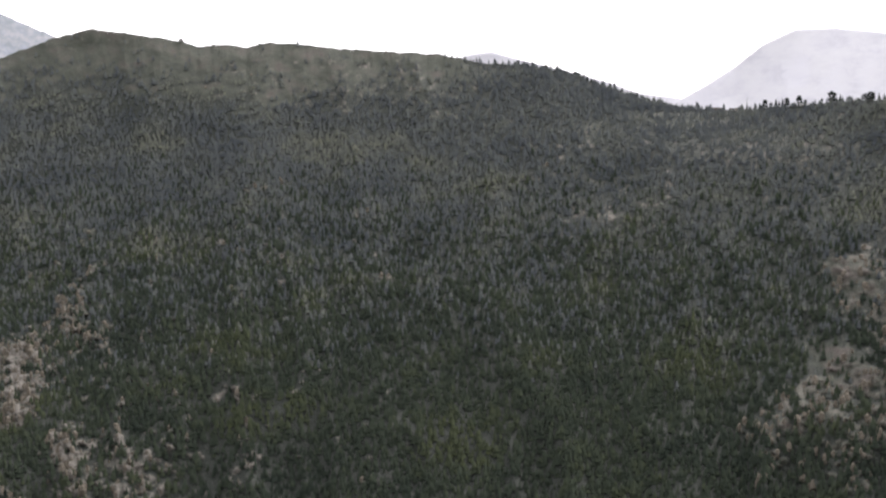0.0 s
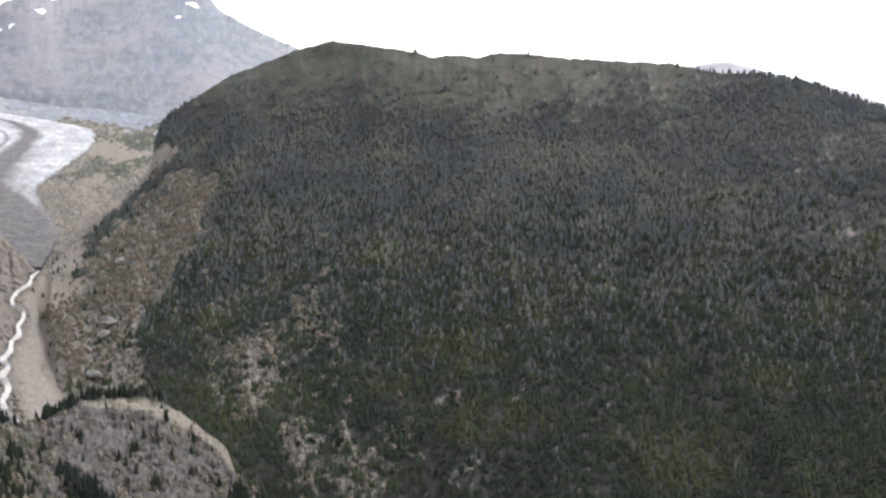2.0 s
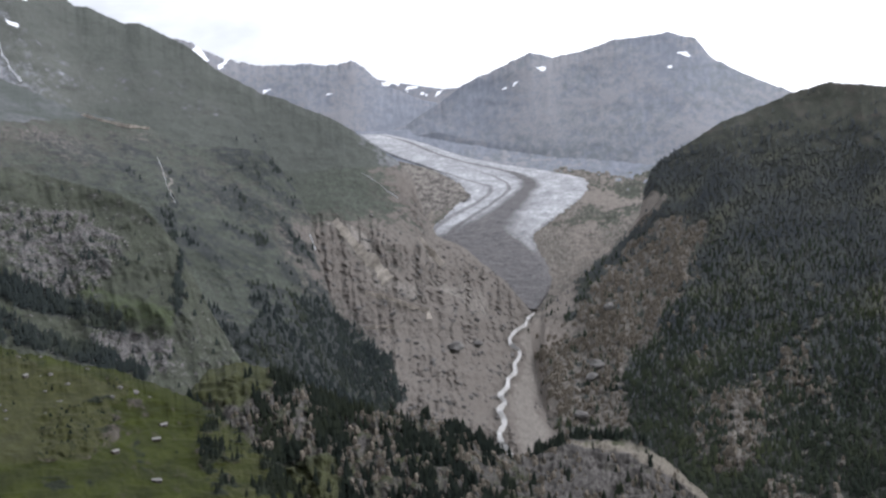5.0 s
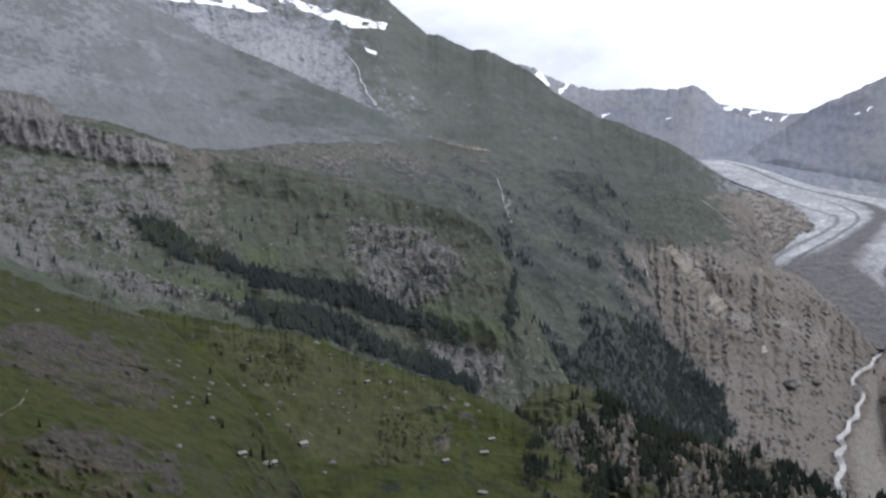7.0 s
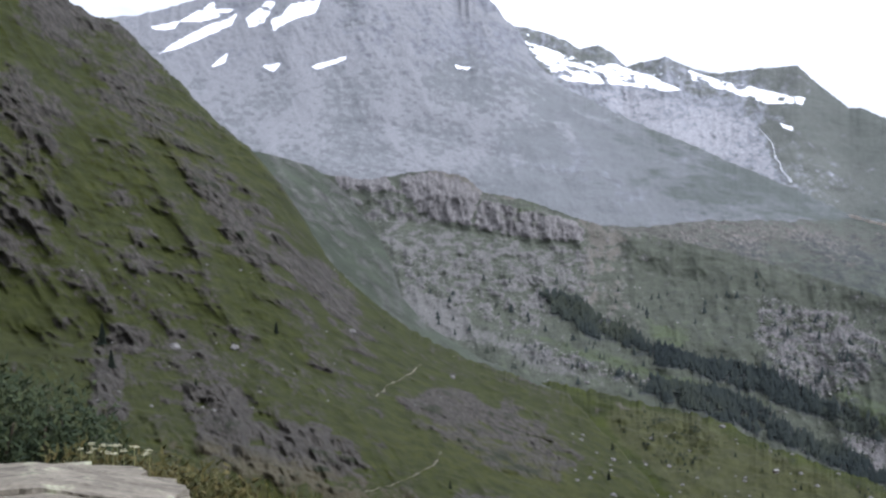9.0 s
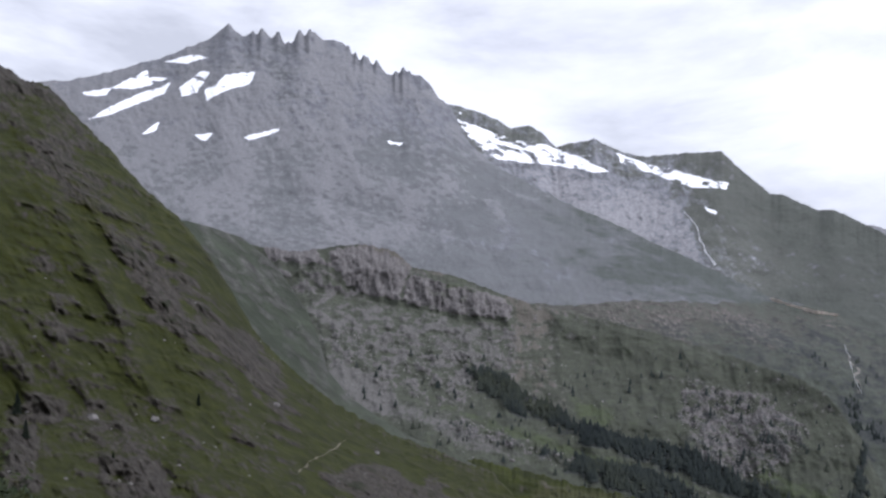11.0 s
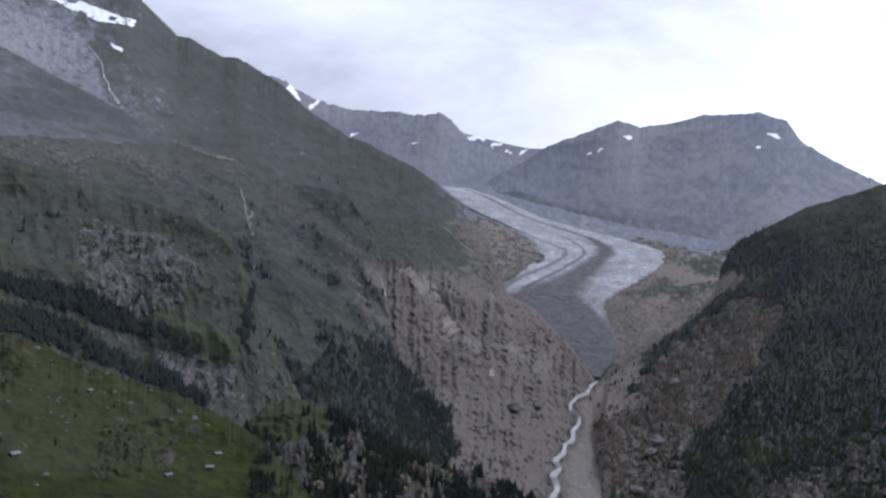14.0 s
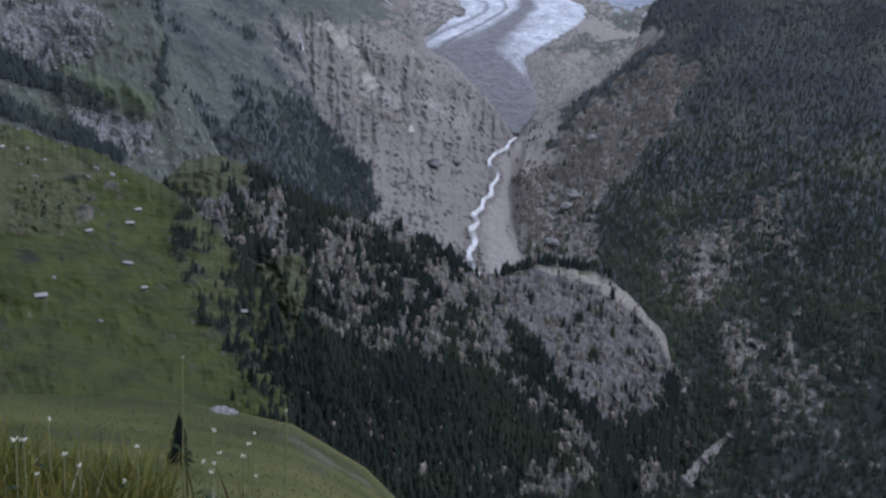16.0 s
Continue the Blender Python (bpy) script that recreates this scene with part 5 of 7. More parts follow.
def ice_material():
    m, t, b = surface("glacier_ice", 0.6)
    at = node(t, "ShaderNodeAttribute", attribute_name="cover")
    sp = node(t, "ShaderNodeSeparateColor")
    t.links.new(at.outputs["Color"], sp.inputs[0])
    n1, n2 = noise_node(t, 0.02, 8, 0.7), noise_node(t, 0.09, 6, 0.7)
    white = ramp(t, [(0.32, (0.18, 0.183, 0.19)), (0.52, (0.28, 0.284, 0.29)), (0.7, (0.42, 0.424, 0.43))])
    t.links.new(n1.outputs[0], white.inputs[0])
    dirt = ramp(t, [(0.3, (0.060, 0.057, 0.058)), (0.7, (0.095, 0.089, 0.087))])
    t.links.new(n1.outputs[0], dirt.inputs[0])
    mx = mix_colour(t)
    t.links.new(sp.outputs[0], mx.inputs[0])
    t.links.new(white.outputs[0], mx.inputs[6])
    t.links.new(dirt.outputs[0], mx.inputs[7])
    grit = ramp(t, [(0.35, (0.6, 0.6, 0.62)), (0.6, (1.1, 1.1, 1.1))])
    t.links.new(n2.outputs[0], grit.inputs[0])
    my = mix_colour(t, "MULTIPLY", 1.0)
    t.links.new(mx.outputs[2], my.inputs[6])
    t.links.new(grit.outputs[0], my.inputs[7])
    t.links.new(my.outputs[2], b.inputs["Base Color"])
    bp = node(t, "ShaderNodeBump", Strength=0.8, Distance=4.0)
    t.links.new(n2.outputs[0], bp.inputs["Height"])
    t.links.new(bp.outputs[0], b.inputs["Normal"])
    return m


ICE = ice_material()
glacier()

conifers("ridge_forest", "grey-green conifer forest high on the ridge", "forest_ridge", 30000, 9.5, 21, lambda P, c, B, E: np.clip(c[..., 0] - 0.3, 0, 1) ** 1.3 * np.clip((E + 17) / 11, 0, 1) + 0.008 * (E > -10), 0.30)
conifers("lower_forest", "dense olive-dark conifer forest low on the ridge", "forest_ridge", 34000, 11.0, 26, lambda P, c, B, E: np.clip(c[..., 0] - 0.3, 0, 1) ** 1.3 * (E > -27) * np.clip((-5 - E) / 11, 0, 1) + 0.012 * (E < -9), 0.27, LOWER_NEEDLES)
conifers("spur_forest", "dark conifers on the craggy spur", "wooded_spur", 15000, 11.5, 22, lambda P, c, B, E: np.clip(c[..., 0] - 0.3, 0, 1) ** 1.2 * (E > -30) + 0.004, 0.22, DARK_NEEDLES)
conifers("bench_woods", "bands of dark conifers on the moraine bench", "moraine_bench", 5200, 8.0, 23, lambda P, c, B, E: np.clip(c[..., 0] - 0.5, 0, 1) + 0.0025 * (E < -1.5), 0.26, BENCH_NEEDLES)
conifers("slope_woods", "dark conifers on the mountainside", "jagged_mountain", 2300, 10.0, 25, lambda P, c, B, E: (np.clip(c[..., 0] - 0.6, 0, 1) ** 1.2 + 0.002) * (E < -1.5), 0.24, BENCH_NEEDLES)
conifers("gorge_woods", "dark conifer wood above the gorge", "side_mountain", 3400, 10.0, 24, lambda P, c, B, E: np.clip(c[..., 0] - 0.3, 0, 1) ** 1.4 * (E < 0), 0.24, BENCH_NEEDLES)
conifers("meadow_edge_trees", "dark conifers along the rim of the meadow", "meadow_terrace", 620, 7.0, 27, lambda P, c, B, E: (0.4 * np.clip((46.0 - B) / 4, 0, 1) + 1.2 * np.clip(c[..., 0] - 0.35, 0, 1) * (B < 49.5)) * (E > -25) * (E < -12.5), 0.22, DARK_NEEDLES)
conifers("meadow_shrubs", "low dark shrubs on the rocky knolls of the meadow", "meadow_terrace", 350, 2.2, 28, lambda P, c, B, E: np.clip(c[..., 2] - 0.2, 0, 1) * (E > -22) + 0.004 * (E > -22), 0.5, DARK_NEEDLES)

# ---- water and paths on the land ----


def ribbon(name, label, category, line, width, material, lift=2.0, leave=(), wave=0.25, seed=1, stray=0.0):
    """A strip that follows the land along (bearing, rise), with ragged edges; width in metres, or (start, end)."""
    p = np.array(line, float)
    s = np.concatenate([[0], np.cumsum(np.hypot(*np.diff(p, axis=0).T))])
    n = max(12, int(s[-1] / 0.05))
    q = np.linspace(0, s[-1], n)
    b, e = np.interp(q, s, p[:, 0]), np.interp(q, s, p[:, 1])
    shake = np.random.default_rng(seed + 50)
    b = b + stray * np.convolve(shake.normal(0, 1, n + 4), np.ones(5) / 5, "valid")
    e = e + stray * np.convolve(shake.normal(0, 1, n + 4), np.ones(5) / 5, "valid")
    for _ in range(1):
        b[1:-1] = 0.25 * b[:-2] + 0.5 * b[1:-1] + 0.25 * b[2:]
        e[1:-1] = 0.25 * e[:-2] + 0.5 * e[1:-1] + 0.25 * e[2:]
    d = np.array([sight(x, y, leave=leave) for x, y in zip(b, e)])
    for _ in range(3):
        d[1:-1] = np.minimum(d[1:-1], 0.25 * d[:-2] + 0.5 * d[1:-1] + 0.25 * d[2:])
    rng = np.random.default_rng(seed)
    w = np.linspace(*(width if isinstance(width, tuple) else (width, width)), n)
    w = w * (1 + wave * np.convolve(rng.normal(0, 1.5, n + 4), np.ones(5) / 5, "valid"))
    tb, te = np.gradient(b), np.gradient(e)
    norm = np.hypot(tb, te) + 1e-9
    nb, ne = -te / norm, tb / norm
    half = np.degrees(w / d) / 2
    rows = []
    for k in (-1.0, -0.35, 0.35, 1.0):
        bb, ee = b + nb * half * k, e + ne * half * k
        rows.append(place(bb, ee, d - lift - 0.4 * (1 - abs(k))))
    P = np.stack(rows, 1)
    me = grid_mesh(name, P, material)
    # thickness, so that it is a bed and not a film
    ob = tagged(new(name, me), label, category, kind="structure")
    return ob


def water_material(name, colour, foam):
    m, t, b = surface(name, 0.35)
    n = noise_node(t, 0.35, 7, 0.7)
    r = ramp(t, [(0.35, colour), (0.6, foam)])
    t.links.new(n.outputs[0], r.inputs[0])
    t.links.new(r.outputs[0], b.inputs["Base Color"])
    bp = node(t, "ShaderNodeBump", Strength=0.5, Distance=0.6)
    t.links.new(n.outputs[0], bp.inputs["Height"])
    t.links.new(bp.outputs[0], b.inputs["Normal"])
    return m


MELTWATER = water_material("silty_meltwater", (0.20, 0.195, 0.185), (0.36, 0.355, 0.34))
FOAM = water_material("white_water", (0.22, 0.225, 0.23), (0.42, 0.43, 0.44))
DUST = plain("pale_path_gravel", (0.105, 0.095, 0.068), 0.5, 0.5, 0.95, 0.3)

RIVER = [(31.5, -9.75), (31.85, -10.0), (32.0, -10.35), (32.55, -10.65), (32.85, -11.0), (32.8, -11.3), (32.35, -11.6), (32.35, -11.9), (32.65, -12.3), (32.6, -12.7), (33.0, -13.0), (33.05, -13.4), (33.45, -13.8), (33.2, -14.2), (33.55, -14.55), (33.3, -15.0), (33.3, -15.3), (33.6, -15.7), (33.5, -16.2), (33.2, -16.6), (33.0, -17.1)]
ribbon("river", "pale silty meltwater river in the gorge", "river", RIVER, (6.0, 9.0), MELTWATER, 30.0, leave=("wooded_spur",), seed=3)
ribbon("waterfall", "thin white waterfall under the snow", "waterfall", [(57.35, 5.65), (57.0, 5.2), (56.8, 5.0), (56.65, 4.6), (56.65, 4.25), (56.4, 3.9), (56.35, 3.6), (56.1, 3.3), (55.9, 2.95)], (2.5, 5.0), FOAM, 10.0, seed=4, wave=0.6, stray=0.025)
ribbon("waterfall", "thin white waterfall in a grassy gully", "waterfall", [(49.95, -0.9), (49.7, -1.5), (49.7, -1.9), (49.45, -2.6), (49.25, -3.2)], (0.5, 1.2), FOAM, 14.0, seed=5, wave=0.7, stray=0.03)
ribbon("waterfall", "short white waterfall on the cliff", "waterfall", [(42.75, -5.2), (42.6, -5.6), (42.5, -6.0)], (2.0, 1.6), FOAM, 14.0, seed=6, wave=0.4)
ribbon("mountain_stream", "white stream down the rock slope", "stream", [(39.9, -2.25), (39.4, -2.6), (39.0, -2.95), (38.6, -3.3), (38.2, -3.6)], (1.2, 2.4), FOAM, 14.0, seed=7, wave=0.6, stray=0.03)
ribbon("footpath", "pale worn footpath on the near mountainside", "path", [(74.4, -5.75), (75.0, -6.2), (75.4, -6.4), (76.1, -6.75), (76.6, -7.25)], (0.3, 0.8), DUST, 0.8, seed=8, wave=1.2, stray=0.09)
ribbon("footpath", "pale worn footpath on the near mountainside", "path", [(73.4, -10.0), (73.6, -10.5), (73.9, -10.75), (74.6, -11.1), (75.3, -11.4), (76.3, -11.7), (77.3, -11.95)], (0.4, 0.25), DUST, 0.8, seed=9, wave=1.2, stray=0.07)
ribbon("gully_bed", "pale scree gully running to the gorge", "gully", [(18.9, -23.1), (19.3, -23.6), (19.9, -24.4), (20.5, -25.2), (21.1, -26.2), (21.3, -27.2)], (5.0, 24.0), plain("gully_scree", (0.11, 0.10, 0.088), 0.45, 0.2, 0.95), 9.0, seed=10)
SCREE_PALE = plain("pale_scree", (0.29, 0.26, 0.22), 0.35, 0.12, 0.95)
ribbon("scree_fan", "pale scree fan below the cliff", "scree", [(41.45, -4.55), (41.1, -5.0), (40.6, -5.7), (40.1, -6.3), (39.5, -6.9), (38.9, -7.8)], (14.0, 24.0), SCREE_PALE, 26.0, seed=12)
ribbon("scree_fan", "narrow pale scree chute above the glacier", "scree", [(37.2, -5.65), (36.9, -6.1), (36.5, -6.6), (36.1, -7.1)], (6.0, 12.0), SCREE_PALE, 26.0, seed=13)
ribbon("rock_ledge", "pale bare ledge across the gorge slope", "ledge", [(40.1, -8.3), (39.1, -8.55), (37.85, -9.1), (36.95, -9.4), (36.9, -9.8)], (7.0, 9.0), SCREE_PALE, 20.0, seed=21, wave=0.5)
ribbon("rock_ledge", "short pale ledge above the gorge cliffs", "ledge", [(40.3, -10.1), (39.6, -10.05), (38.8, -10.1)], (4.0, 5.0), SCREE_PALE, 20.0, seed=22, wave=0.5)
ribbon("grass_ledge", "pale bare ledge on the mountain shoulder", "ledge", [(53.4, 1.35), (52.4, 1.0), (51.3, 0.68), (50.2, 0.5)], (5.0, 6.0), SCREE_PALE, 26.0, seed=14, wave=0.5)
ribbon("moraine_crest", "pale moraine crest above the forest edge", "moraine", [(24.65, -4.1), (25.2, -4.65), (25.9, -5.3), (26.6, -5.95), (27.4, -6.7)], (14.0, 8.0), plain("moraine_gravel", (0.24, 0.22, 0.195), 0.3, 0.15, 0.95), 6.0, seed=11)

# ---- things ----


def part(name, bm, material, parent, label=""):
    me = bpy.data.meshes.new(name)
    bm.to_mesh(me)
    bm.free()
    me.materials.append(material)
    ob = new(name, me)
    ob.parent = parent
    if label:
        tagged(ob, label)
    return ob


def box(sx, sy, sz, at=(0, 0, 0), bevel=0.0):
    bm = bmesh.new()
    bmesh.ops.create_cube(bm, size=1.0, matrix=Matrix.Translation(at) @ Matrix.Diagonal((sx, sy, sz, 1)))
    if bevel:
        bmesh.ops.bevel(bm, geom=bm.edges[:], offset=bevel, segments=1, affect="EDGES")
    return bm


def rough(bm, size, amount, seed):
    for v in bm.verts:
        v.co += amount * noise.noise_vector(v.co / size + Vector((seed * 7.1, seed * 3.3, seed)))


TIMBER = plain("weathered_dark_timber", (0.050, 0.038, 0.028), 0.4, 3.0, 0.85, 0.3)
ROOF_SLATE = plain("pale_stone_slates", (0.165, 0.16, 0.15), 0.35, 1.5, 0.8, 0.4)
STONEWORK = plain("grey_stonework", (0.16, 0.152, 0.14), 0.35, 1.2, 0.9, 0.5)
PLASTER = plain("white_plaster", (0.72, 0.71, 0.68), 0.08, 1.0, 0.85)
BOULDER = plain("lichened_granite", (0.115, 0.110, 0.104), 0.5, 0.8, 0.95, 0.6)
BEIGE_CRAG = plain("weathered_beige_crag", (0.120, 0.104, 0.082), 0.5, 0.5, 0.95, 0.6)
PALE_BOULDER = plain("pale_granite", (0.14, 0.136, 0.128), 0.4, 0.8, 0.95, 0.6)
DARKWOOD = plain("door_boards", (0.025, 0.02, 0.016), 0.3, 4.0)


def gable(length, width, wall, ridge):
    """A walled block with two gables."""
    bm = bmesh.new()
    x, y = length / 2, width / 2
    v = [bm.verts.new(c) for c in ((-x, -y, -1.5), (x, -y, -1.5), (x, y, -1.5), (-x, y, -1.5), (-x, -y, wall), (x, -y, wall), (x, y, wall), (-x, y, wall), (-x, 0, ridge), (x, 0, ridge))]
    for f in ((0, 1, 5, 4), (2, 3, 7, 6), (1, 2, 6, 9, 5), (3, 0, 4, 8, 7), (3, 2, 1, 0), (4, 5, 9, 8), (6, 7, 8, 9)):
        bm.faces.new([v[i] for i in f])
    return bm


def roof_slab(length, width, wall, ridge, side, over=0.5, thick=0.22):
    bm = bmesh.new()
    x, y = length / 2 + over, side * (width / 2 + over)
    drop = (ridge - wall) * over / (width / 2)
    lo, hi = wall - drop, ridge
    v = [bm.verts.new(c) for c in ((-x, y, lo + 0.05), (x, y, lo + 0.05), (x, 0, hi + 0.05), (-x, 0, hi + 0.05), (-x, y, lo + thick), (x, y, lo + thick), (x, 0, hi + thick), (-x, 0, hi + thick))]
    for f in ((0, 1, 2, 3), (7, 6, 5, 4), (0, 4, 5, 1), (1, 5, 6, 2), (3, 2, 6, 7), (0, 3, 7, 4)):
        bm.faces.new([v[i] for i in f])
    bmesh.ops.recalc_face_normals(bm, faces=bm.faces[:])
    rough(bm, 2.0, 0.08, length)
    return bm


def hut(length, width, label, walls=TIMBER, roof=ROOF_SLATE, group="huts on the meadow", kind="alpine_hut"):
    ob = tagged(new(kind), label, "hut", group)
    wall, ridge = 2.4, 2.4 + width * 0.30
    part("base", box(length + 0.15, width + 0.15, 2.6, (0, 0, -0.75), 0.05), STONEWORK, ob, "grey stone base")
    part("wall", gable(length, width, wall, ridge), walls, ob)
    for s in (-1, 1):
        part("roof", roof_slab(length, width, wall, ridge, s), roof, ob, "pale stone slate roof")
    door = part("door", box(1.1, 0.12, 1.8, (0, -width / 2 - 0.08, 1.45), 0.02), DARKWOOD, ob)
    part("handle", box(0.05, 0.06, 0.18, (0.4, -width / 2 - 0.15, 1.4)), STONEWORK, door)
    for k in (-1, 1):
        part("window", box(0.6, 0.1, 0.6, (k * length * 0.3, -width / 2 - 0.07, 1.6), 0.02), DARKWOOD, ob)
    return ob


def settle(ob, bearing, rise, turn, sink=0.3, only=None):
    p = spot(bearing, rise, only)
    ob.matrix_basis = pose(p.x, p.y, p.z - sink, 0, 0, turn)
    return p


HUT_PLACES = [(50.65, -14.10, 9, 25), (51.04, -14.75, 10, 5), (53.06, -15.1, 8, 30), (51.23, -16.7, 7, -10), (50.4, -17.95, 6, 20), (55.44, -18.15, 11, 10), (45.34, -19.2, 10, -5),
              (60.32, -13.9, 11, 40), (63.42, -14.2, 7, 30), (61.85, -14.75, 6, 55), (56.92, -11.0, 7, 45), (51.1, -16.75, 6, 15)]
for b, e, size, turn in HUT_PLACES:
    h1 = hut(size * 0.58, size * 0.36, "small dark timber hut with a pale slate roof" if size < 9 else "long dark timber barn with a pale slate roof")
    settle(h1, b, e, turn + b, 0.5)


def boulder_mesh(seed, flat=0.7):
    bm = bmesh.new()
    bmesh.ops.create_icosphere(bm, subdivisions=2, radius=1.0)
    for v in bm.verts:
        c = v.co.copy()
        k = 1 + 0.35 * noise.noise(c * 1.1 + Vector((seed * 5.3, 0, seed))) + 0.15 * noise.noise(c * 3 + Vector((0, seed, 0)))
        v.co = Vector((c.x * k * 1.2, c.y * k, c.z * k * flat))
        # split faces
        v.co.z = round(v.co.z * 4) / 4 * 0.5 + v.co.z * 0.5
    me = bpy.data.meshes.new("boulder")
    bm.to_mesh(me)
    bm.free()
    me.materials.append(BOULDER)
    return me


STONES = [boulder_mesh(k) for k in range(6)]


def boulder(bearing, rise, size, k, label="pale lichened granite boulder on the turf", only=None, group="boulders on the slopes", leave=()):
    ob = tagged(new("boulder", STONES[k % 6]), label, "boulder", group)
    p = spot(bearing, rise, only, leave)
    ob.matrix_basis = pose(p.x, p.y, p.z + size * 0.05, 0, 0, k * 67) @ Matrix.Diagonal((size, size, size, 1))
    return ob


for b, e, size, k, note in [(35.6, -11.5, 13.0, 1, "large dark rounded rock knob in the gorge"), (34.5, -11.3, 9.0, 3, "pale blocky rock knob in the gorge"), (28.4, -12.6, 13.0, 0, "pale rounded rock knob above the river"), (28.7, -13.2, 11.0, 4, "pale rounded rock knob above the river"), (29.3, -15.1, 12.0, 2, "pale rock knob at the edge of the spur"), (27.7, -9.7, 11.0, 5, "pale rock knob among the trees by the gorge")]:
    boulder(b, e, size, k, note, leave=("wooded_spur",), group="rock knobs of the gorge").location.z += 0.45 * size
rng = random.Random(5)
for b, e, size in [(58.9, -14.85, 2.4), (59.3, -15.3, 1.6), (62.2, -14.7, 2.6), (66.0, -6.75, 3.2), (59.4, -8.9, 3.0), (46.4, -24.1, 0.9), (46.7, -24.05, 0.8), (46.0, -24.15, 0.7), (51.9, -12.3, 3.0), (52.6, -12.0, 2.4), (72.8, -6.4, 2.0), (77.8, -4.0, 2.0), (83.7, -4.6, 1.8), (86.6, -4.5, 2.2), (54.8, -17.2, 1.6), (52.6, -19.4, 1.5)]:
    boulder(b, e, size, rng.randrange(6))
for _ in range(70):
    boulder(rng.uniform(50, 67), rng.uniform(-13.5, -9.2), rng.uniform(0.8, 2.0), rng.randrange(6))
for _ in range(60):
    boulder(rng.uniform(72, 91), rng.uniform(-8, 2.5), rng.uniform(0.25, 0.8), rng.randrange(6))


def stones(name, label, ground, count, size, seed, pick, tall=0.8, material=None):
    """Many boulders of a block field, as one mesh."""
    P, cov, B, E = LANDS[ground][:4]
    r = np.random.default_rng(seed)
    w = pick(P, cov, B, E)[:-1, :-1]
    area = np.linalg.norm(np.cross(P[1:, :-1] - P[:-1, :-1], P[:-1, 1:] - P[:-1, :-1]), axis=-1)
    w = (w * area).reshape(-1)
    i, j = np.unravel_index(r.choice(len(w), count, p=w / w.sum()), area.shape)
    base = 0.5 * (P[i, j] + P[i + 1, j + 1])
    t = (1 + 5 ** 0.5) / 2
    ico = np.array([(-1, t, 0), (1, t, 0), (-1, -t, 0), (1, -t, 0), (0, -1, t), (0, 1, t), (0, -1, -t), (0, 1, -t), (t, 0, -1), (t, 0, 1), (-t, 0, -1), (-t, 0, 1)]) / 1.9
    tri = np.array([(0, 11, 5), (0, 5, 1), (0, 1, 7), (0, 7, 10), (0, 10, 11), (1, 5, 9), (5, 11, 4), (11, 10, 2), (10, 7, 6), (7, 1, 8), (3, 9, 4), (3, 4, 2), (3, 2, 6), (3, 6, 8), (3, 8, 9), (4, 9, 5), (2, 4, 11), (6, 2, 10), (8, 6, 7), (9, 8, 1)])
    k = size * np.exp(np.clip(r.normal(0, 0.4, (count, 1, 1)), -1, 0.7))
    V = base[:, None] + ico[None] * r.uniform(0.6, 1.4, (count, 12, 1)) * k * np.array([1.1, 1.0, tall])
    F = (np.arange(count)[:, None, None] * 12 + tri[None]).reshape(-1, 3)
    me = bpy.data.meshes.new(name)
    me.from_pydata(V.reshape(-1, 3).tolist(), [], F.tolist())
    me.materials.append(material or BOULDER)
    return tagged(new(name, me), label, "boulders", kind="stuff")


stones("block_field", "field of grey fallen boulders on the bench", "moraine_bench", 3000, 1.05, 31, lambda P, c, B, E: np.clip(c[..., 2] - 0.25, 0, 1) * (E < -0.3) + 0.02 * (E < -2), material=PALE_BOULDER)
stones("gorge_blocks", "grey blocks on the gorge slope", "side_mountain", 800, 2.4, 32, lambda P, c, B, E: np.clip(c[..., 2] - 0.4, 0, 1) * (E < -3), 1.1)
stones("spur_crags", "grey crags among the trees of the spur", "wooded_spur", 2000, 1.7, 33, lambda P, c, B, E: np.clip(c[..., 2] - 0.3, 0, 1) * (c[..., 0] > 0.12) * (B < 47.5) * (B > 21) * (E > -29), 2.4, BEIGE_CRAG)
stones("ridge_crags", "grey crags among the ridge forest", "forest_ridge", 4000, 1.8, 34, lambda P, c, B, E: np.clip(c[..., 2] - 0.15, 0, 1) * np.where(B > 22, 2.4, 0.8), 2.8, BEIGE_CRAG)

# ---- single trees ----


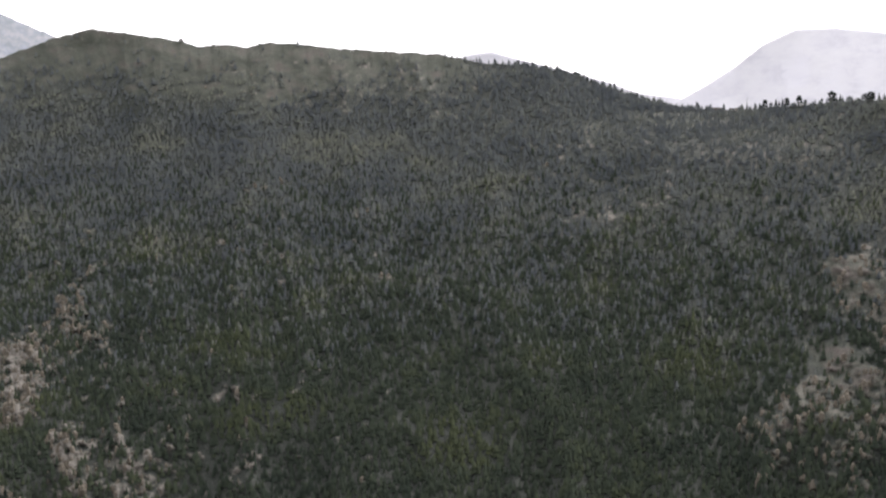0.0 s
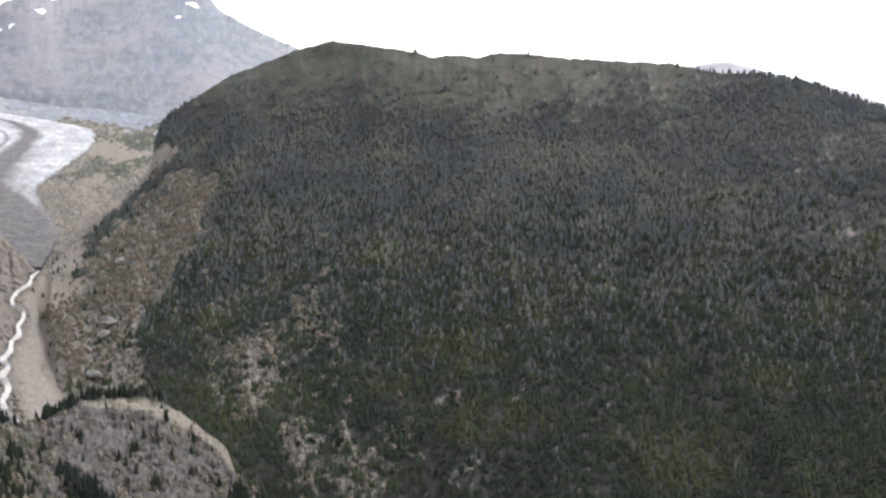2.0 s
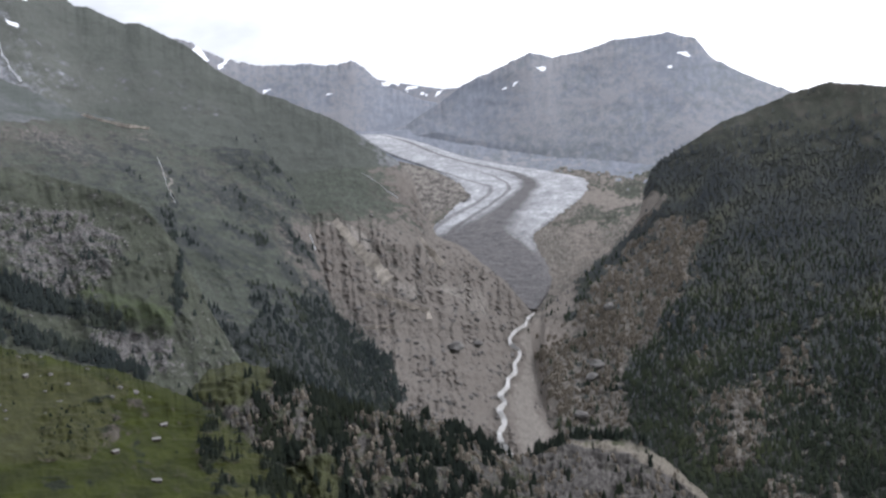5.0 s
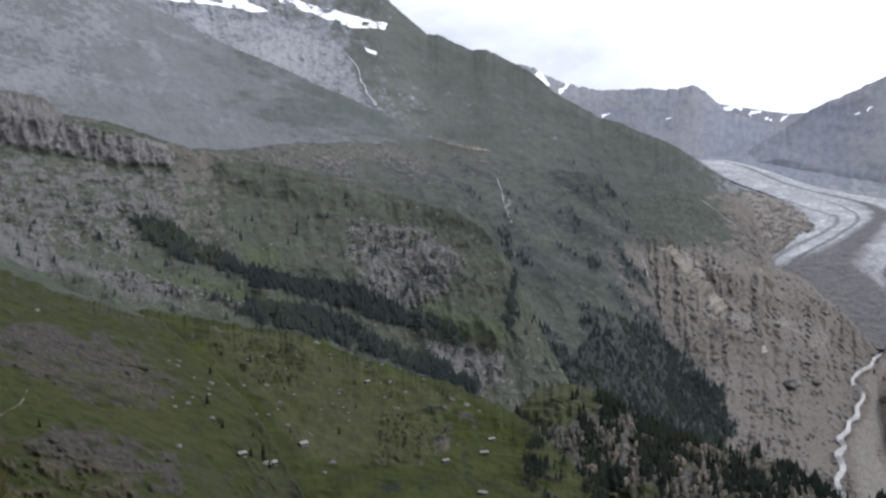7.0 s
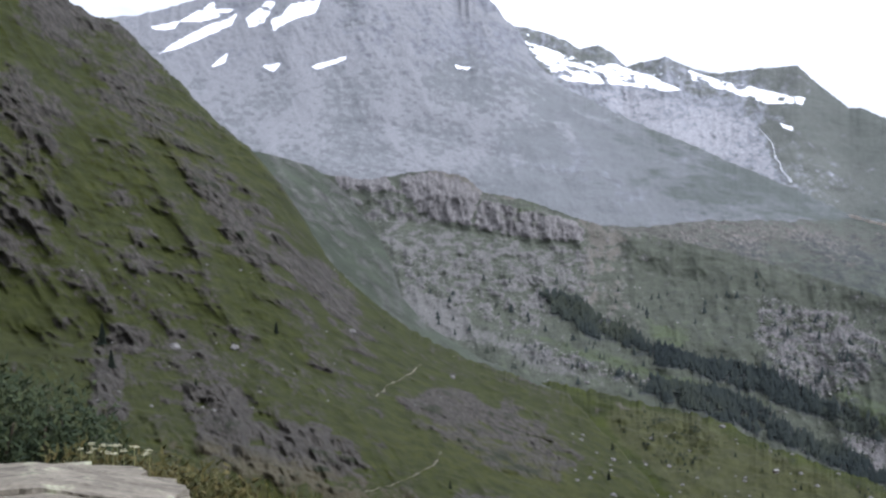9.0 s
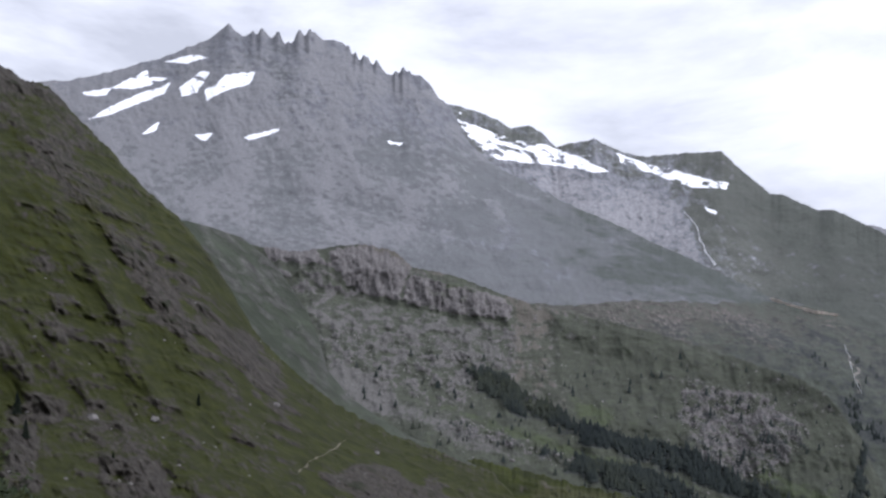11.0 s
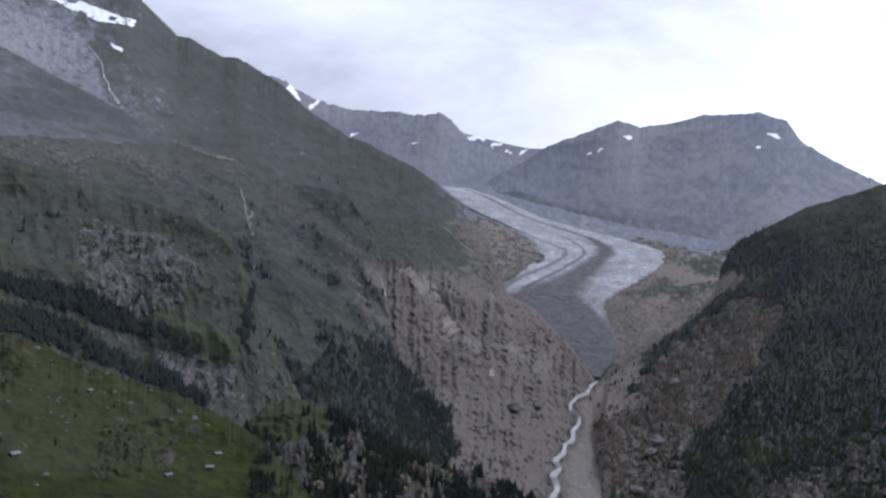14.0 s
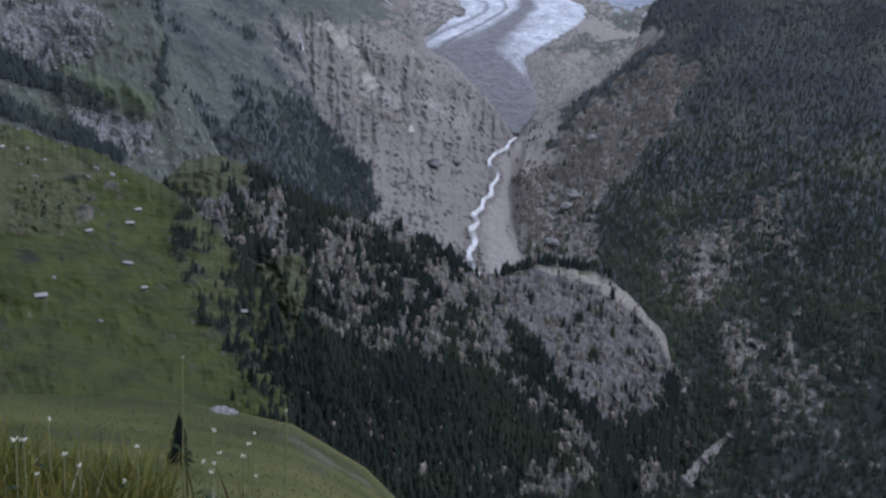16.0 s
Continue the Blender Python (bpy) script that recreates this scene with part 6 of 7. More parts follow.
def conifer_meshes(seed, tiers=7, sides=11):
    """A spruce of uneven drooping tiers: crown and trunk for a height of one."""
    r = random.Random(seed)
    bm = bmesh.new()
    for k in range(tiers):
        f = k / (tiers - 1)
        low, top = 0.10 + 0.78 * f, min(1.0, 0.10 + 0.78 * f + 0.24)
        rad = 0.21 * (1 - f) ** 0.85 + 0.025
        tip = bm.verts.new((r.uniform(-0.008, 0.008), r.uniform(-0.008, 0.008), top))
        ring = []
        for s in range(sides * 2):
            a = math.pi * s / sides + k * 0.7
            q = rad * (r.uniform(0.75, 1.25) if s % 2 == 0 else r.uniform(0.35, 0.6))
            ring.append(bm.verts.new((math.cos(a) * q, math.sin(a) * q, low + (0 if s % 2 == 0 else 0.045) + r.uniform(-0.02, 0.02))))
        hub = bm.verts.new((0, 0, low + 0.06))
        for s in range(sides * 2):
            bm.faces.new((ring[s], ring[(s + 1) % (sides * 2)], tip))
            bm.faces.new((ring[(s + 1) % (sides * 2)], ring[s], hub))
    crown = bpy.data.meshes.new("crown")
    bm.to_mesh(crown)
    bm.free()
    crown.materials.append(DARK_NEEDLES)
    bm = bmesh.new()
    bmesh.ops.create_cone(bm, cap_ends=True, segments=7, radius1=0.022, radius2=0.006, depth=0.95, matrix=Matrix.Translation((0, 0, 0.42)))
    trunk = bpy.data.meshes.new("trunk")
    bm.to_mesh(trunk)
    bm.free()
    trunk.materials.append(BARK)
    return crown, trunk


def round_meshes(seed):
    """A broad stone pine: a short trunk and a crown of many clumps."""
    r = random.Random(seed)
    bm = bmesh.new()
    for _ in range(46):
        a, z = r.uniform(0, 6.3), r.uniform(0.22, 0.95)
        q = 0.36 * math.sqrt(max(0.05, 1 - ((z - 0.5) / 0.5) ** 2)) * r.uniform(0.3, 1.0)
        m = pose(math.cos(a) * q, math.sin(a) * q, z, r.uniform(0, 90), r.uniform(0, 90), r.uniform(0, 90)) @ Matrix.Diagonal((r.uniform(0.8, 1.4), 1, r.uniform(0.6, 1), 1))
        bmesh.ops.create_icosphere(bm, subdivisions=1, radius=r.uniform(0.06, 0.11), matrix=m)
    for v in bm.verts:
        v.co += 0.025 * noise.noise_vector(v.co * 14)
    crown = bpy.data.meshes.new("crown")
    bm.to_mesh(crown)
    bm.free()
    crown.materials.append(DARK_NEEDLES)
    bm = bmesh.new()
    bmesh.ops.create_cone(bm, cap_ends=True, segments=7, radius1=0.035, radius2=0.015, depth=0.6, matrix=Matrix.Translation((0, 0, 0.25)))
    trunk = bpy.data.meshes.new("trunk")
    bm.to_mesh(trunk)
    bm.free()
    trunk.materials.append(BARK)
    return crown, trunk


SPRUCES = [conifer_meshes(k) for k in range(5)]
PINES = [round_meshes(k) for k in range(3)]


def tree(at, height, kind, k, label, group):
    ob = tagged(new("conifer" if kind is SPRUCES else "stone_pine"), label, "tree", group)
    crown, trunk = kind[k % len(kind)]
    for name, me in (("trunk", trunk), ("crown", crown)):
        p = new(name, me)
        p.parent = ob
    ob.matrix_basis = pose(at[0], at[1], at[2] - 0.3, 0, 0, k * 53) @ Matrix.Diagonal((height, height, height, 1))
    return ob


def crest_point(ground, bearing, below=1):
    P, cov, B, E, lo, step = LANDS[ground]
    j = int((bearing - lo) / step)
    return P[-1 - below, j]


rng = random.Random(11)
b = -23.5
while b < 0.5:
    gap = 0.10 if -11.0 < b < -3 else 0.26
    b += rng.uniform(0.35, 1.7) * gap * (2.2 if -14.6 < b < -11.2 else 1.0)
    if -14.5 < b < -13.6:
        continue
    h1 = rng.uniform(8, 17) if b < -11 else rng.uniform(7, 12)
    rounded = b < -15 and rng.random() < 0.25
    tree(crest_point("forest_ridge", b, rng.choice((0, 1, 1, 2))), h1, PINES if rounded else SPRUCES, rng.randrange(9),
         "dark round-crowned stone pine on the skyline" if rounded else "dark spruce standing on the ridge skyline", "trees on the ridge skyline")
tree(crest_point("forest_ridge", -17.4), 19, PINES, 1, "dark round-crowned stone pine on the skyline", "trees on the ridge skyline")
tree(crest_point("forest_ridge", -18.9), 23, PINES, 2, "dark round-crowned stone pine on the skyline", "trees on the ridge skyline")
for b, e, h1 in [(90.0, -4.3, 9), (89.6, -5.4, 7), (81.6, -4.0, 6), (85.6, -6.4, 3), (91.6, 1.6, 4), (73.0, -11.9, 4), (76.2, -3.9, 3), (88.3, -0.8, 3)]:
    tree(spot(b, e), h1, SPRUCES, int(h1), "small dark spruce on the near mountainside", "trees on the near mountainside")
for k in range(70):
    e = rng.uniform(-23.5, -13.5)
    b = 42.6 + (e + 24) * 0.16 + abs(rng.gauss(0, 1.1))
    tree(spot(b, e), rng.uniform(6, 11), SPRUCES, k, "dark spruce at the meadow's edge", "trees by the meadow")
tree(spot(48.7, -26.5), 3.4, SPRUCES, 2, "small dark spruce on the slope below the viewpoint", "trees by the meadow")
tree(spot(43.9, -22.0), 13, SPRUCES, 3, "tall dark spruce at the meadow's edge", "trees by the meadow")
for k in range(22):
    b = rng.uniform(50, 66)
    tree(spot(b, rng.uniform(-15, -9.5)), rng.uniform(3, 7), SPRUCES, k, "small dark spruce on the rocky knoll", "trees on the knolls")

# ---- buildings and masts on the ridge ----
for b, size, walls, roof, label in ((-14.35, 15, PLASTER, TIMBER, "white plastered house with a dark roof on the saddle"), (-13.55, 18, TIMBER, TIMBER, "low dark timber house on the saddle"),
                                    (-17.6, 14, PLASTER, ROOF_SLATE, "pale house half hidden by trees"), (-19.8, 16, TIMBER, ROOF_SLATE, "timber house with a pale roof among trees")):
    h1 = hut(size, size * 0.55, label, walls, roof, "houses on the ridge", "mountain_house")
    p = crest_point("forest_ridge", b, 2)
    h1.matrix_basis = pose(p[0], p[1], p[2] + 0.4, 0, 0, b + 8)

STEEL = plain("grey_painted_steel", (0.16, 0.165, 0.17), 0.2, 2.0, 0.5, 0.0, 0.6)


def pylon():
    ob = tagged(new("ropeway_pylon"), "grey steel ropeway pylon with a wide crossbeam", "pylon")
    part("mast", box(1.4, 1.4, 11.0, (0, 0, 4.0), 0.15), STEEL, ob)
    part("crossbeam", box(14.0, 1.2, 0.9, (0, 0, 9.6), 0.1), STEEL, ob)
    for k in (-1, 1):
        part("pulley_bank", box(3.2, 1.0, 0.7, (k * 6.2, 0, 10.2), 0.15), STEEL, ob)
        part("brace", box(0.5, 0.5, 4.6, (k * 1.4, 0, 7.6)), STEEL, ob)
    return ob


p = crest_point("forest_ridge", 7.25, 0)
pylon().matrix_basis = pose(p[0], p[1], p[2] - 0.5, 0, 0, 7)


def lattice_mast():
    ob = tagged(new("radio_mast"), "thin grey lattice radio mast on the saddle", "mast")
    for x, y in ((-1, -1), (1, -1), (1, 1), (-1, 1)):
        bm = bmesh.new()
        bmesh.ops.create_cone(bm, cap_ends=True, segments=5, radius1=0.12, radius2=0.08, depth=25, matrix=Matrix.Translation((x * 0.8, y * 0.8, 12)))
        part("leg", bm, STEEL, ob)
    for z in range(1, 24, 3):
        part("brace", box(1.7, 1.7, 0.12, (0, 0, z)), STEEL, ob)
    return ob


p = crest_point("forest_ridge", -14.95, 2)
lattice_mast().matrix_basis = pose(p[0], p[1], p[2] - 0.4)
spike = tagged(new("rock_spike", STONES[2]), "pointed grey rock standing on the ridge crest", "rock")
p = crest_point("forest_ridge", 12.85, 0)
spike.matrix_basis = pose(p[0], p[1], p[2] + 1.0, 0, 28, 30) @ Matrix.Diagonal((4.5, 5, 9, 1))

# ---- the ledge at the viewpoint ----


def slate_stone():
    m, t, b = surface("layered_grey_stone", 0.85)
    n1, n2, n3 = noise_node(t, 1.6, 8, 0.7, (6, 1, 6)), noise_node(t, 26.0, 5, 0.7), noise_node(t, 5.5, 5, 0.6)
    r1 = ramp(t, [(0.28, (0.072, 0.060, 0.043)), (0.45, (0.140, 0.122, 0.092)), (0.72, (0.212, 0.189, 0.146))])
    t.links.new(n1.outputs[0], r1.inputs[0])
    r2 = ramp(t, [(0.3, (0.6, 0.6, 0.6)), (0.65, (1.1, 1.1, 1.1))])
    t.links.new(n2.outputs[0], r2.inputs[0])
    mx = mix_colour(t, "MULTIPLY", 0.9)
    t.links.new(r1.outputs[0], mx.inputs[6])
    t.links.new(r2.outputs[0], mx.inputs[7])
    # thin dark splits along the layers
    n4 = noise_node(t, 1.1, 5, 0.55, (9, 0.8, 9))
    split = ramp(t, [(0.455, (1, 1, 1)), (0.48, (0.35, 0.34, 0.33)), (0.505, (1, 1, 1))])
    t.links.new(n4.outputs[0], split.inputs[0])
    ms = mix_colour(t, "MULTIPLY", 1.0)
    t.links.new(mx.outputs[2], ms.inputs[6])
    t.links.new(split.outputs[0], ms.inputs[7])
    mx = ms
    lich = ramp(t, [(0.60, (0, 0, 0)), (0.70, (1, 1, 1))])
    t.links.new(n3.outputs[0], lich.inputs[0])
    my = mix_colour(t)
    t.links.new(lich.outputs[0], my.inputs[0])
    t.links.new(mx.outputs[2], my.inputs[6])
    my.inputs[7].default_value = (0.30, 0.31, 0.20, 1)
    t.links.new(my.outputs[2], b.inputs["Base Color"])
    bp = node(t, "ShaderNodeBump", Strength=0.7, Distance=0.02)
    t.links.new(n1.outputs[0], bp.inputs["Height"])
    bp2 = node(t, "ShaderNodeBump", Strength=0.5, Distance=0.006)
    t.links.new(n2.outputs[0], bp2.inputs["Height"])
    t.links.new(bp.outputs[0], bp2.inputs["Normal"])
    t.links.new(bp2.outputs[0], b.inputs["Normal"])
    return m


SLATE = slate_stone()


def stone_plate(bm_seed, b0, far, near, top, thick, dip, parent):
    """One thin plate of the layered outcrop: from its broken end at bearing b0 to well past the view, between two distances."""
    r = random.Random(bm_seed)
    n, depth = 90, 14
    bm = bmesh.new()
    grid_v = []
    for s in range(depth + 1):
        f = s / depth
        row = []
        for k in range(n):
            g = (k / (n - 1)) ** 1.7
            # the broken end is ragged and rounded at its corners
            end = b0 + 0.9 * noise.noise((f * 2.3, bm_seed * 1.7, 0)) + 0.35 * (2 * f - 1) ** 6 - 0.5 * (1 - f) + 0.25 * noise.noise((f * 9, bm_seed * 5.1, 1))
            b = end + (112 - end) * g
            lo = near + 0.13 * noise.noise((b * 0.35, bm_seed * 2.1, 0)) + 0.03 * noise.noise((b * 1.9, bm_seed, 3))
            hi = far + 0.06 * noise.noise((b * 0.4, bm_seed * 3.7, 7))
            d = lo + (hi - lo) * f
            x, y, _z = place(b, 0, d)
            p = Vector((x, y, 0))
            z = top + dip * min(max(b - b0, 0), 6.5) + 0.014 * noise.noise(Vector((x * 2, y * 1.2, bm_seed))) + 0.007 * noise.noise(Vector((x * 11, y * 5, 2.0)))
            if s in (0, depth) or k == 0:
                z -= 0.010
            p.z = z
            row.append(bm.verts.new(p))
        grid_v.append(row)
    for s in range(depth):
        for k in range(n - 1):
            bm.faces.new((grid_v[s][k], grid_v[s][k + 1], grid_v[s + 1][k + 1], grid_v[s + 1][k]))
    rim = grid_v[0] + [grid_v[s][-1] for s in range(1, depth)] + grid_v[depth][::-1] + [grid_v[s][0] for s in range(depth - 1, 0, -1)]
    low = [bm.verts.new((v.co.x, v.co.y, v.co.z - thick)) for v in rim]
    m = len(rim)
    for k in range(m):
        bm.faces.new((rim[k], low[k], low[(k + 1) % m], rim[(k + 1) % m]))
    bm.faces.new(low)
    bmesh.ops.recalc_face_normals(bm, faces=bm.faces[:])
    return part("stone_plate", bm, SLATE, parent)


outcrop = tagged(new("stone_outcrop"), "flat layered outcrop of pale lichened grey stone plates", "rock")
for k, plate in enumerate([(90.8, 5.75, 5.2, 0.625, 0.6, 0.003), (88.6, 5.45, 4.9, 0.640, 0.6, 0.008), (86.6, 5.2, 4.65, 0.612, 0.022, 0.017), (86.3, 5.18, 4.45, 0.590, 0.024, 0.017), (86.2, 5.12, 4.2, 0.566, 0.026, 0.015), (85.8, 5.0, 3.95, 0.545, 0.028, 0.012), (85.2, 4.95, 3.7, 0.525, 0.03, 0.010), (84.0, 4.8, 3.3, 0.500, 0.06, 0.008), (81.5, 4.5, 3.0, 0.488, 0.7, 0.004)]):
    stone_plate(k + 1, *plate, outcrop)


def blade_material(name, a, b2, c):
    m, t, b = surface(name, 0.8)
    g = node(t, "ShaderNodeNewGeometry")
    r = ramp(t, [(0.0, a), (0.5, b2), (1.0, c)])
    t.links.new(g.outputs["Random Per Island"], r.inputs[0])
    t.links.new(r.outputs[0], b.inputs["Base Color"])
    return m


BLADE = blade_material("mixed_grass_blades", (0.036, 0.050, 0.006), (0.082, 0.083, 0.011), (0.15, 0.122, 0.026))
SEDGE = blade_material("dry_reddish_grass", (0.082, 0.058, 0.028), (0.066, 0.056, 0.018), (0.038, 0.050, 0.009))
LEAF = blade_material("dark_juniper_leaf", (0.010, 0.017, 0.006), (0.018, 0.027, 0.009), (0.032, 0.040, 0.014))
CREAM = plain("cream_petals", (0.30, 0.285, 0.19), 0.2, 40.0, 0.8)
HERB = blade_material("brown_green_herbs", (0.026, 0.028, 0.006), (0.046, 0.042, 0.009), (0.074, 0.058, 0.018))
PETAL = plain("white_petals", (0.50, 0.48, 0.40), 0.1, 60.0, 0.8)
STEM = plain("pale_green_stem", (0.16, 0.16, 0.07), 0.3, 20.0, 0.8)


def ledge_z(bearing, dist):
    P = LANDS["viewpoint_slope"][0]
    lo, step = LANDS["viewpoint_slope"][4:]
    j = min(max(int((bearing - lo) / step), 0), P.shape[1] - 1)
    d = np.hypot(P[:, j, 0], P[:, j, 1])
    return float(np.interp(dist, d, P[:, j, 2]))


def tuft_field(name, label, count, bearings, dists, tall, material, seed, bend=0.35, width=0.006, heads=False):
    """Grass blades as one mesh, each a narrow bent strip."""
    r = random.Random(seed)
    verts, faces = [], []
    for _ in range(count):
        b, d = r.uniform(*bearings), r.uniform(*dists)
        x, y, _z = place(b, 0, d)
        z = ledge_z(b, d)
        a, h = r.uniform(0, 6.3), r.uniform(*tall) * r.choice((0.6, 0.8, 1.0, 1.0))
        lean = h * bend * r.uniform(0.1, 1.0)
        wx, wy = math.cos(radians(b)) * width / 2, math.sin(radians(b)) * width / 2
        o = len(verts)
        for f, w in ((0, 1), (0.4, 0.9), (0.75, 0.6), (1.0, 0.15)):
            cx, cy, cz = x + math.cos(a) * lean * f * f, y + math.sin(a) * lean * f * f, z - 0.02 + h * f * (1 - 0.15 * f * bend)
            if heads and f > 0.7:
                w = 1.7 if f < 1 else 0.4
            verts += [(cx - wx * w, cy - wy * w, cz), (cx + wx * w, cy + wy * w, cz)]
        faces += [(o + 2 * k, o + 2 * k + 1, o + 2 * k + 3, o + 2 * k + 2) for k in range(3)]
    me = bpy.data.meshes.new(name)
    me.from_pydata(verts, [], faces)
    me.materials.append(material)
    return tagged(new(name, me), label, "grass", kind="stuff")


tuft_field("meadow_grass", "long green and yellow grass at the ledge", 14000, (42, 66), (2.4, 3.4), (0.05, 0.20), BLADE, 41, 0.5, 0.0035)
tuft_field("slope_tufts", "tufts of long green grass on the slope below", 5000, (36, 60), (45.0, 119.0), (0.10, 0.4), BLADE, 46, 0.9, 0.05)
DOCK = blade_material("rusty_dock_stalks", (0.085, 0.042, 0.022), (0.11, 0.06, 0.03), (0.14, 0.085, 0.045))
STRAW = blade_material("pale_straw_stalks", (0.20, 0.18, 0.11), (0.27, 0.25, 0.17), (0.34, 0.33, 0.25))
tuft_field("dock_stalks", "rusty brown dock stalks in the grass", 9, (44.8, 45.6), (2.6, 2.8), (0.28, 0.40), DOCK, 47, 0.3, 0.0032, True)
tuft_field("straw_stalks", "pale dry seed stalks in the grass", 16, (46.6, 48.0), (2.45, 2.8), (0.16, 0.32), STRAW, 48, 0.35, 0.003, True)
tuft_field("straw_grass", "scattered pale dry grass stalks", 70, (43.5, 62), (2.4, 3.0), (0.12, 0.30), STRAW, 49, 0.5, 0.0024, True)
tuft_field("tall_grass", "tall yellowing grass at the edge of the ledge", 9000, (49.5, 66), (2.3, 3.2), (0.10, 0.34), BLADE, 45, 0.55, 0.0032)
tuft_field("seed_grass", "tall pale grass stalks with seed heads", 260, (44, 66), (2.4, 3.2), (0.14, 0.34), SEDGE, 42, 0.3, 0.0028, True)
tuft_field("dry_grass", "dry reddish grass beside the stone slabs", 9000, (66, 92), (5.4, 7.6), (0.09, 0.28), SEDGE, 43, 0.35, 0.0035, True)
tuft_field("ledge_grass", "short green grass round the stone slabs", 20000, (66, 96), (4.0, 7.4), (0.06, 0.24), BLADE, 44, 0.5, 0.004)


def flower(bearing, rise, dist, head, k):
    """One stalk with an umbel of small white florets."""
    top = Vector(place(bearing, rise, dist))
    ground = ledge_z(bearing, dist)
    ob = tagged(new("wild_flower"), "white umbel flower on a thin pale stalk", "flower", "flowers at the ledge")
    ob.location = (top.x, top.y, ground)
    h1 = top.z - ground
    bm = bmesh.new()
    bmesh.ops.create_cone(bm, cap_ends=True, segments=5, radius1=0.0035, radius2=0.002, depth=h1 + 0.03, matrix=Matrix.Translation((0, 0, h1 / 2 - 0.015)))
    rough(bm, 0.1, 0.004, k)
    part("stem", bm, STEM, ob)
    r = random.Random(k)
    bm = bmesh.new()
    head *= 0.6
    for _ in range(16):
        a, q = r.uniform(0, 6.3), head * math.sqrt(r.random())
        bmesh.ops.create_icosphere(bm, subdivisions=1, radius=head * 0.26, matrix=Matrix.Translation((math.cos(a) * q, math.sin(a) * q, h1 + r.uniform(-0.004, 0.004))) @ Matrix.Diagonal((1, 1, 0.6, 1)))
    part("flower_head", bm, CREAM if dist > 5 else PETAL, ob, "cream flower head" if dist > 5 else "white flower head")
    for z in (0.35, 0.6):
        bm = bmesh.new()
        a = r.uniform(0, 6.3)
        v = [bm.verts.new(c) for c in ((0, 0, h1 * z), (math.cos(a) * 0.03, math.sin(a) * 0.03, h1 * z + 0.012), (math.cos(a) * 0.06, math.sin(a) * 0.06, h1 * z), (math.cos(a + 0.3) * 0.03, math.sin(a + 0.3) * 0.03, h1 * z + 0.004))]
        bm.faces.new(v)
        part("leaf", bm, LEAF, ob)
    return ob


for k, (b, e, d, head) in enumerate([(57.0, -24.7, 2.7, 0.014), (56.6, -24.75, 2.75, 0.014), (55.3, -23.9, 2.8, 0.010), (54.6, -25.6, 2.7, 0.010), (50.9, -25.5, 2.7, 0.012), (53.9, -26.2, 2.6, 0.010), (47.4, -26.4, 2.6, 0.010), (47.0, -26.9, 2.6, 0.010), (46.9, -24.9, 2.8, 0.011), (45.0, -25.6, 2.7, 0.011),
                                     (44.7, -25.1, 2.8, 0.009), (45.3, -26.2, 2.7, 0.010), (46.6, -26.0, 2.65, 0.009), (46.9, -26.5, 2.65, 0.009), (43.0, -24.0, 2.9, 0.007), (44.6, -27.2, 2.6, 0.007), (48.5, -21.3, 3.0, 0.006), (51.6, -27.1, 2.6, 0.008), (56.0, -26.4, 2.6, 0.009),
                                     (87.9, -9.39, 5.98, 0.033), (89.6, -9.43, 5.81, 0.037), (88, -9.52, 6.3, 0.03), (90.5, -9.14, 6.12, 0.025), (89.6, -9.06, 6.06, 0.035), (89.8, -9.4, 6.18, 0.033), (88.2, -9.59, 6.23, 0.031), (90, -9.02, 6.16, 0.039), (88.6, -9.2, 6.02, 0.039), (90.7, -9.29, 5.87, 0.026), (91.1, -9.1, 6.11, 0.027), (89.1, -9.34, 5.98, 0.033), (89.4, -9.07, 6.14, 0.039), (90.6, -8.9, 6.14, 0.025), (90.6, -8.91, 6.25, 0.032), (90, -9.32, 6.22, 0.032)]):
    flower(b, e, d, head, k)


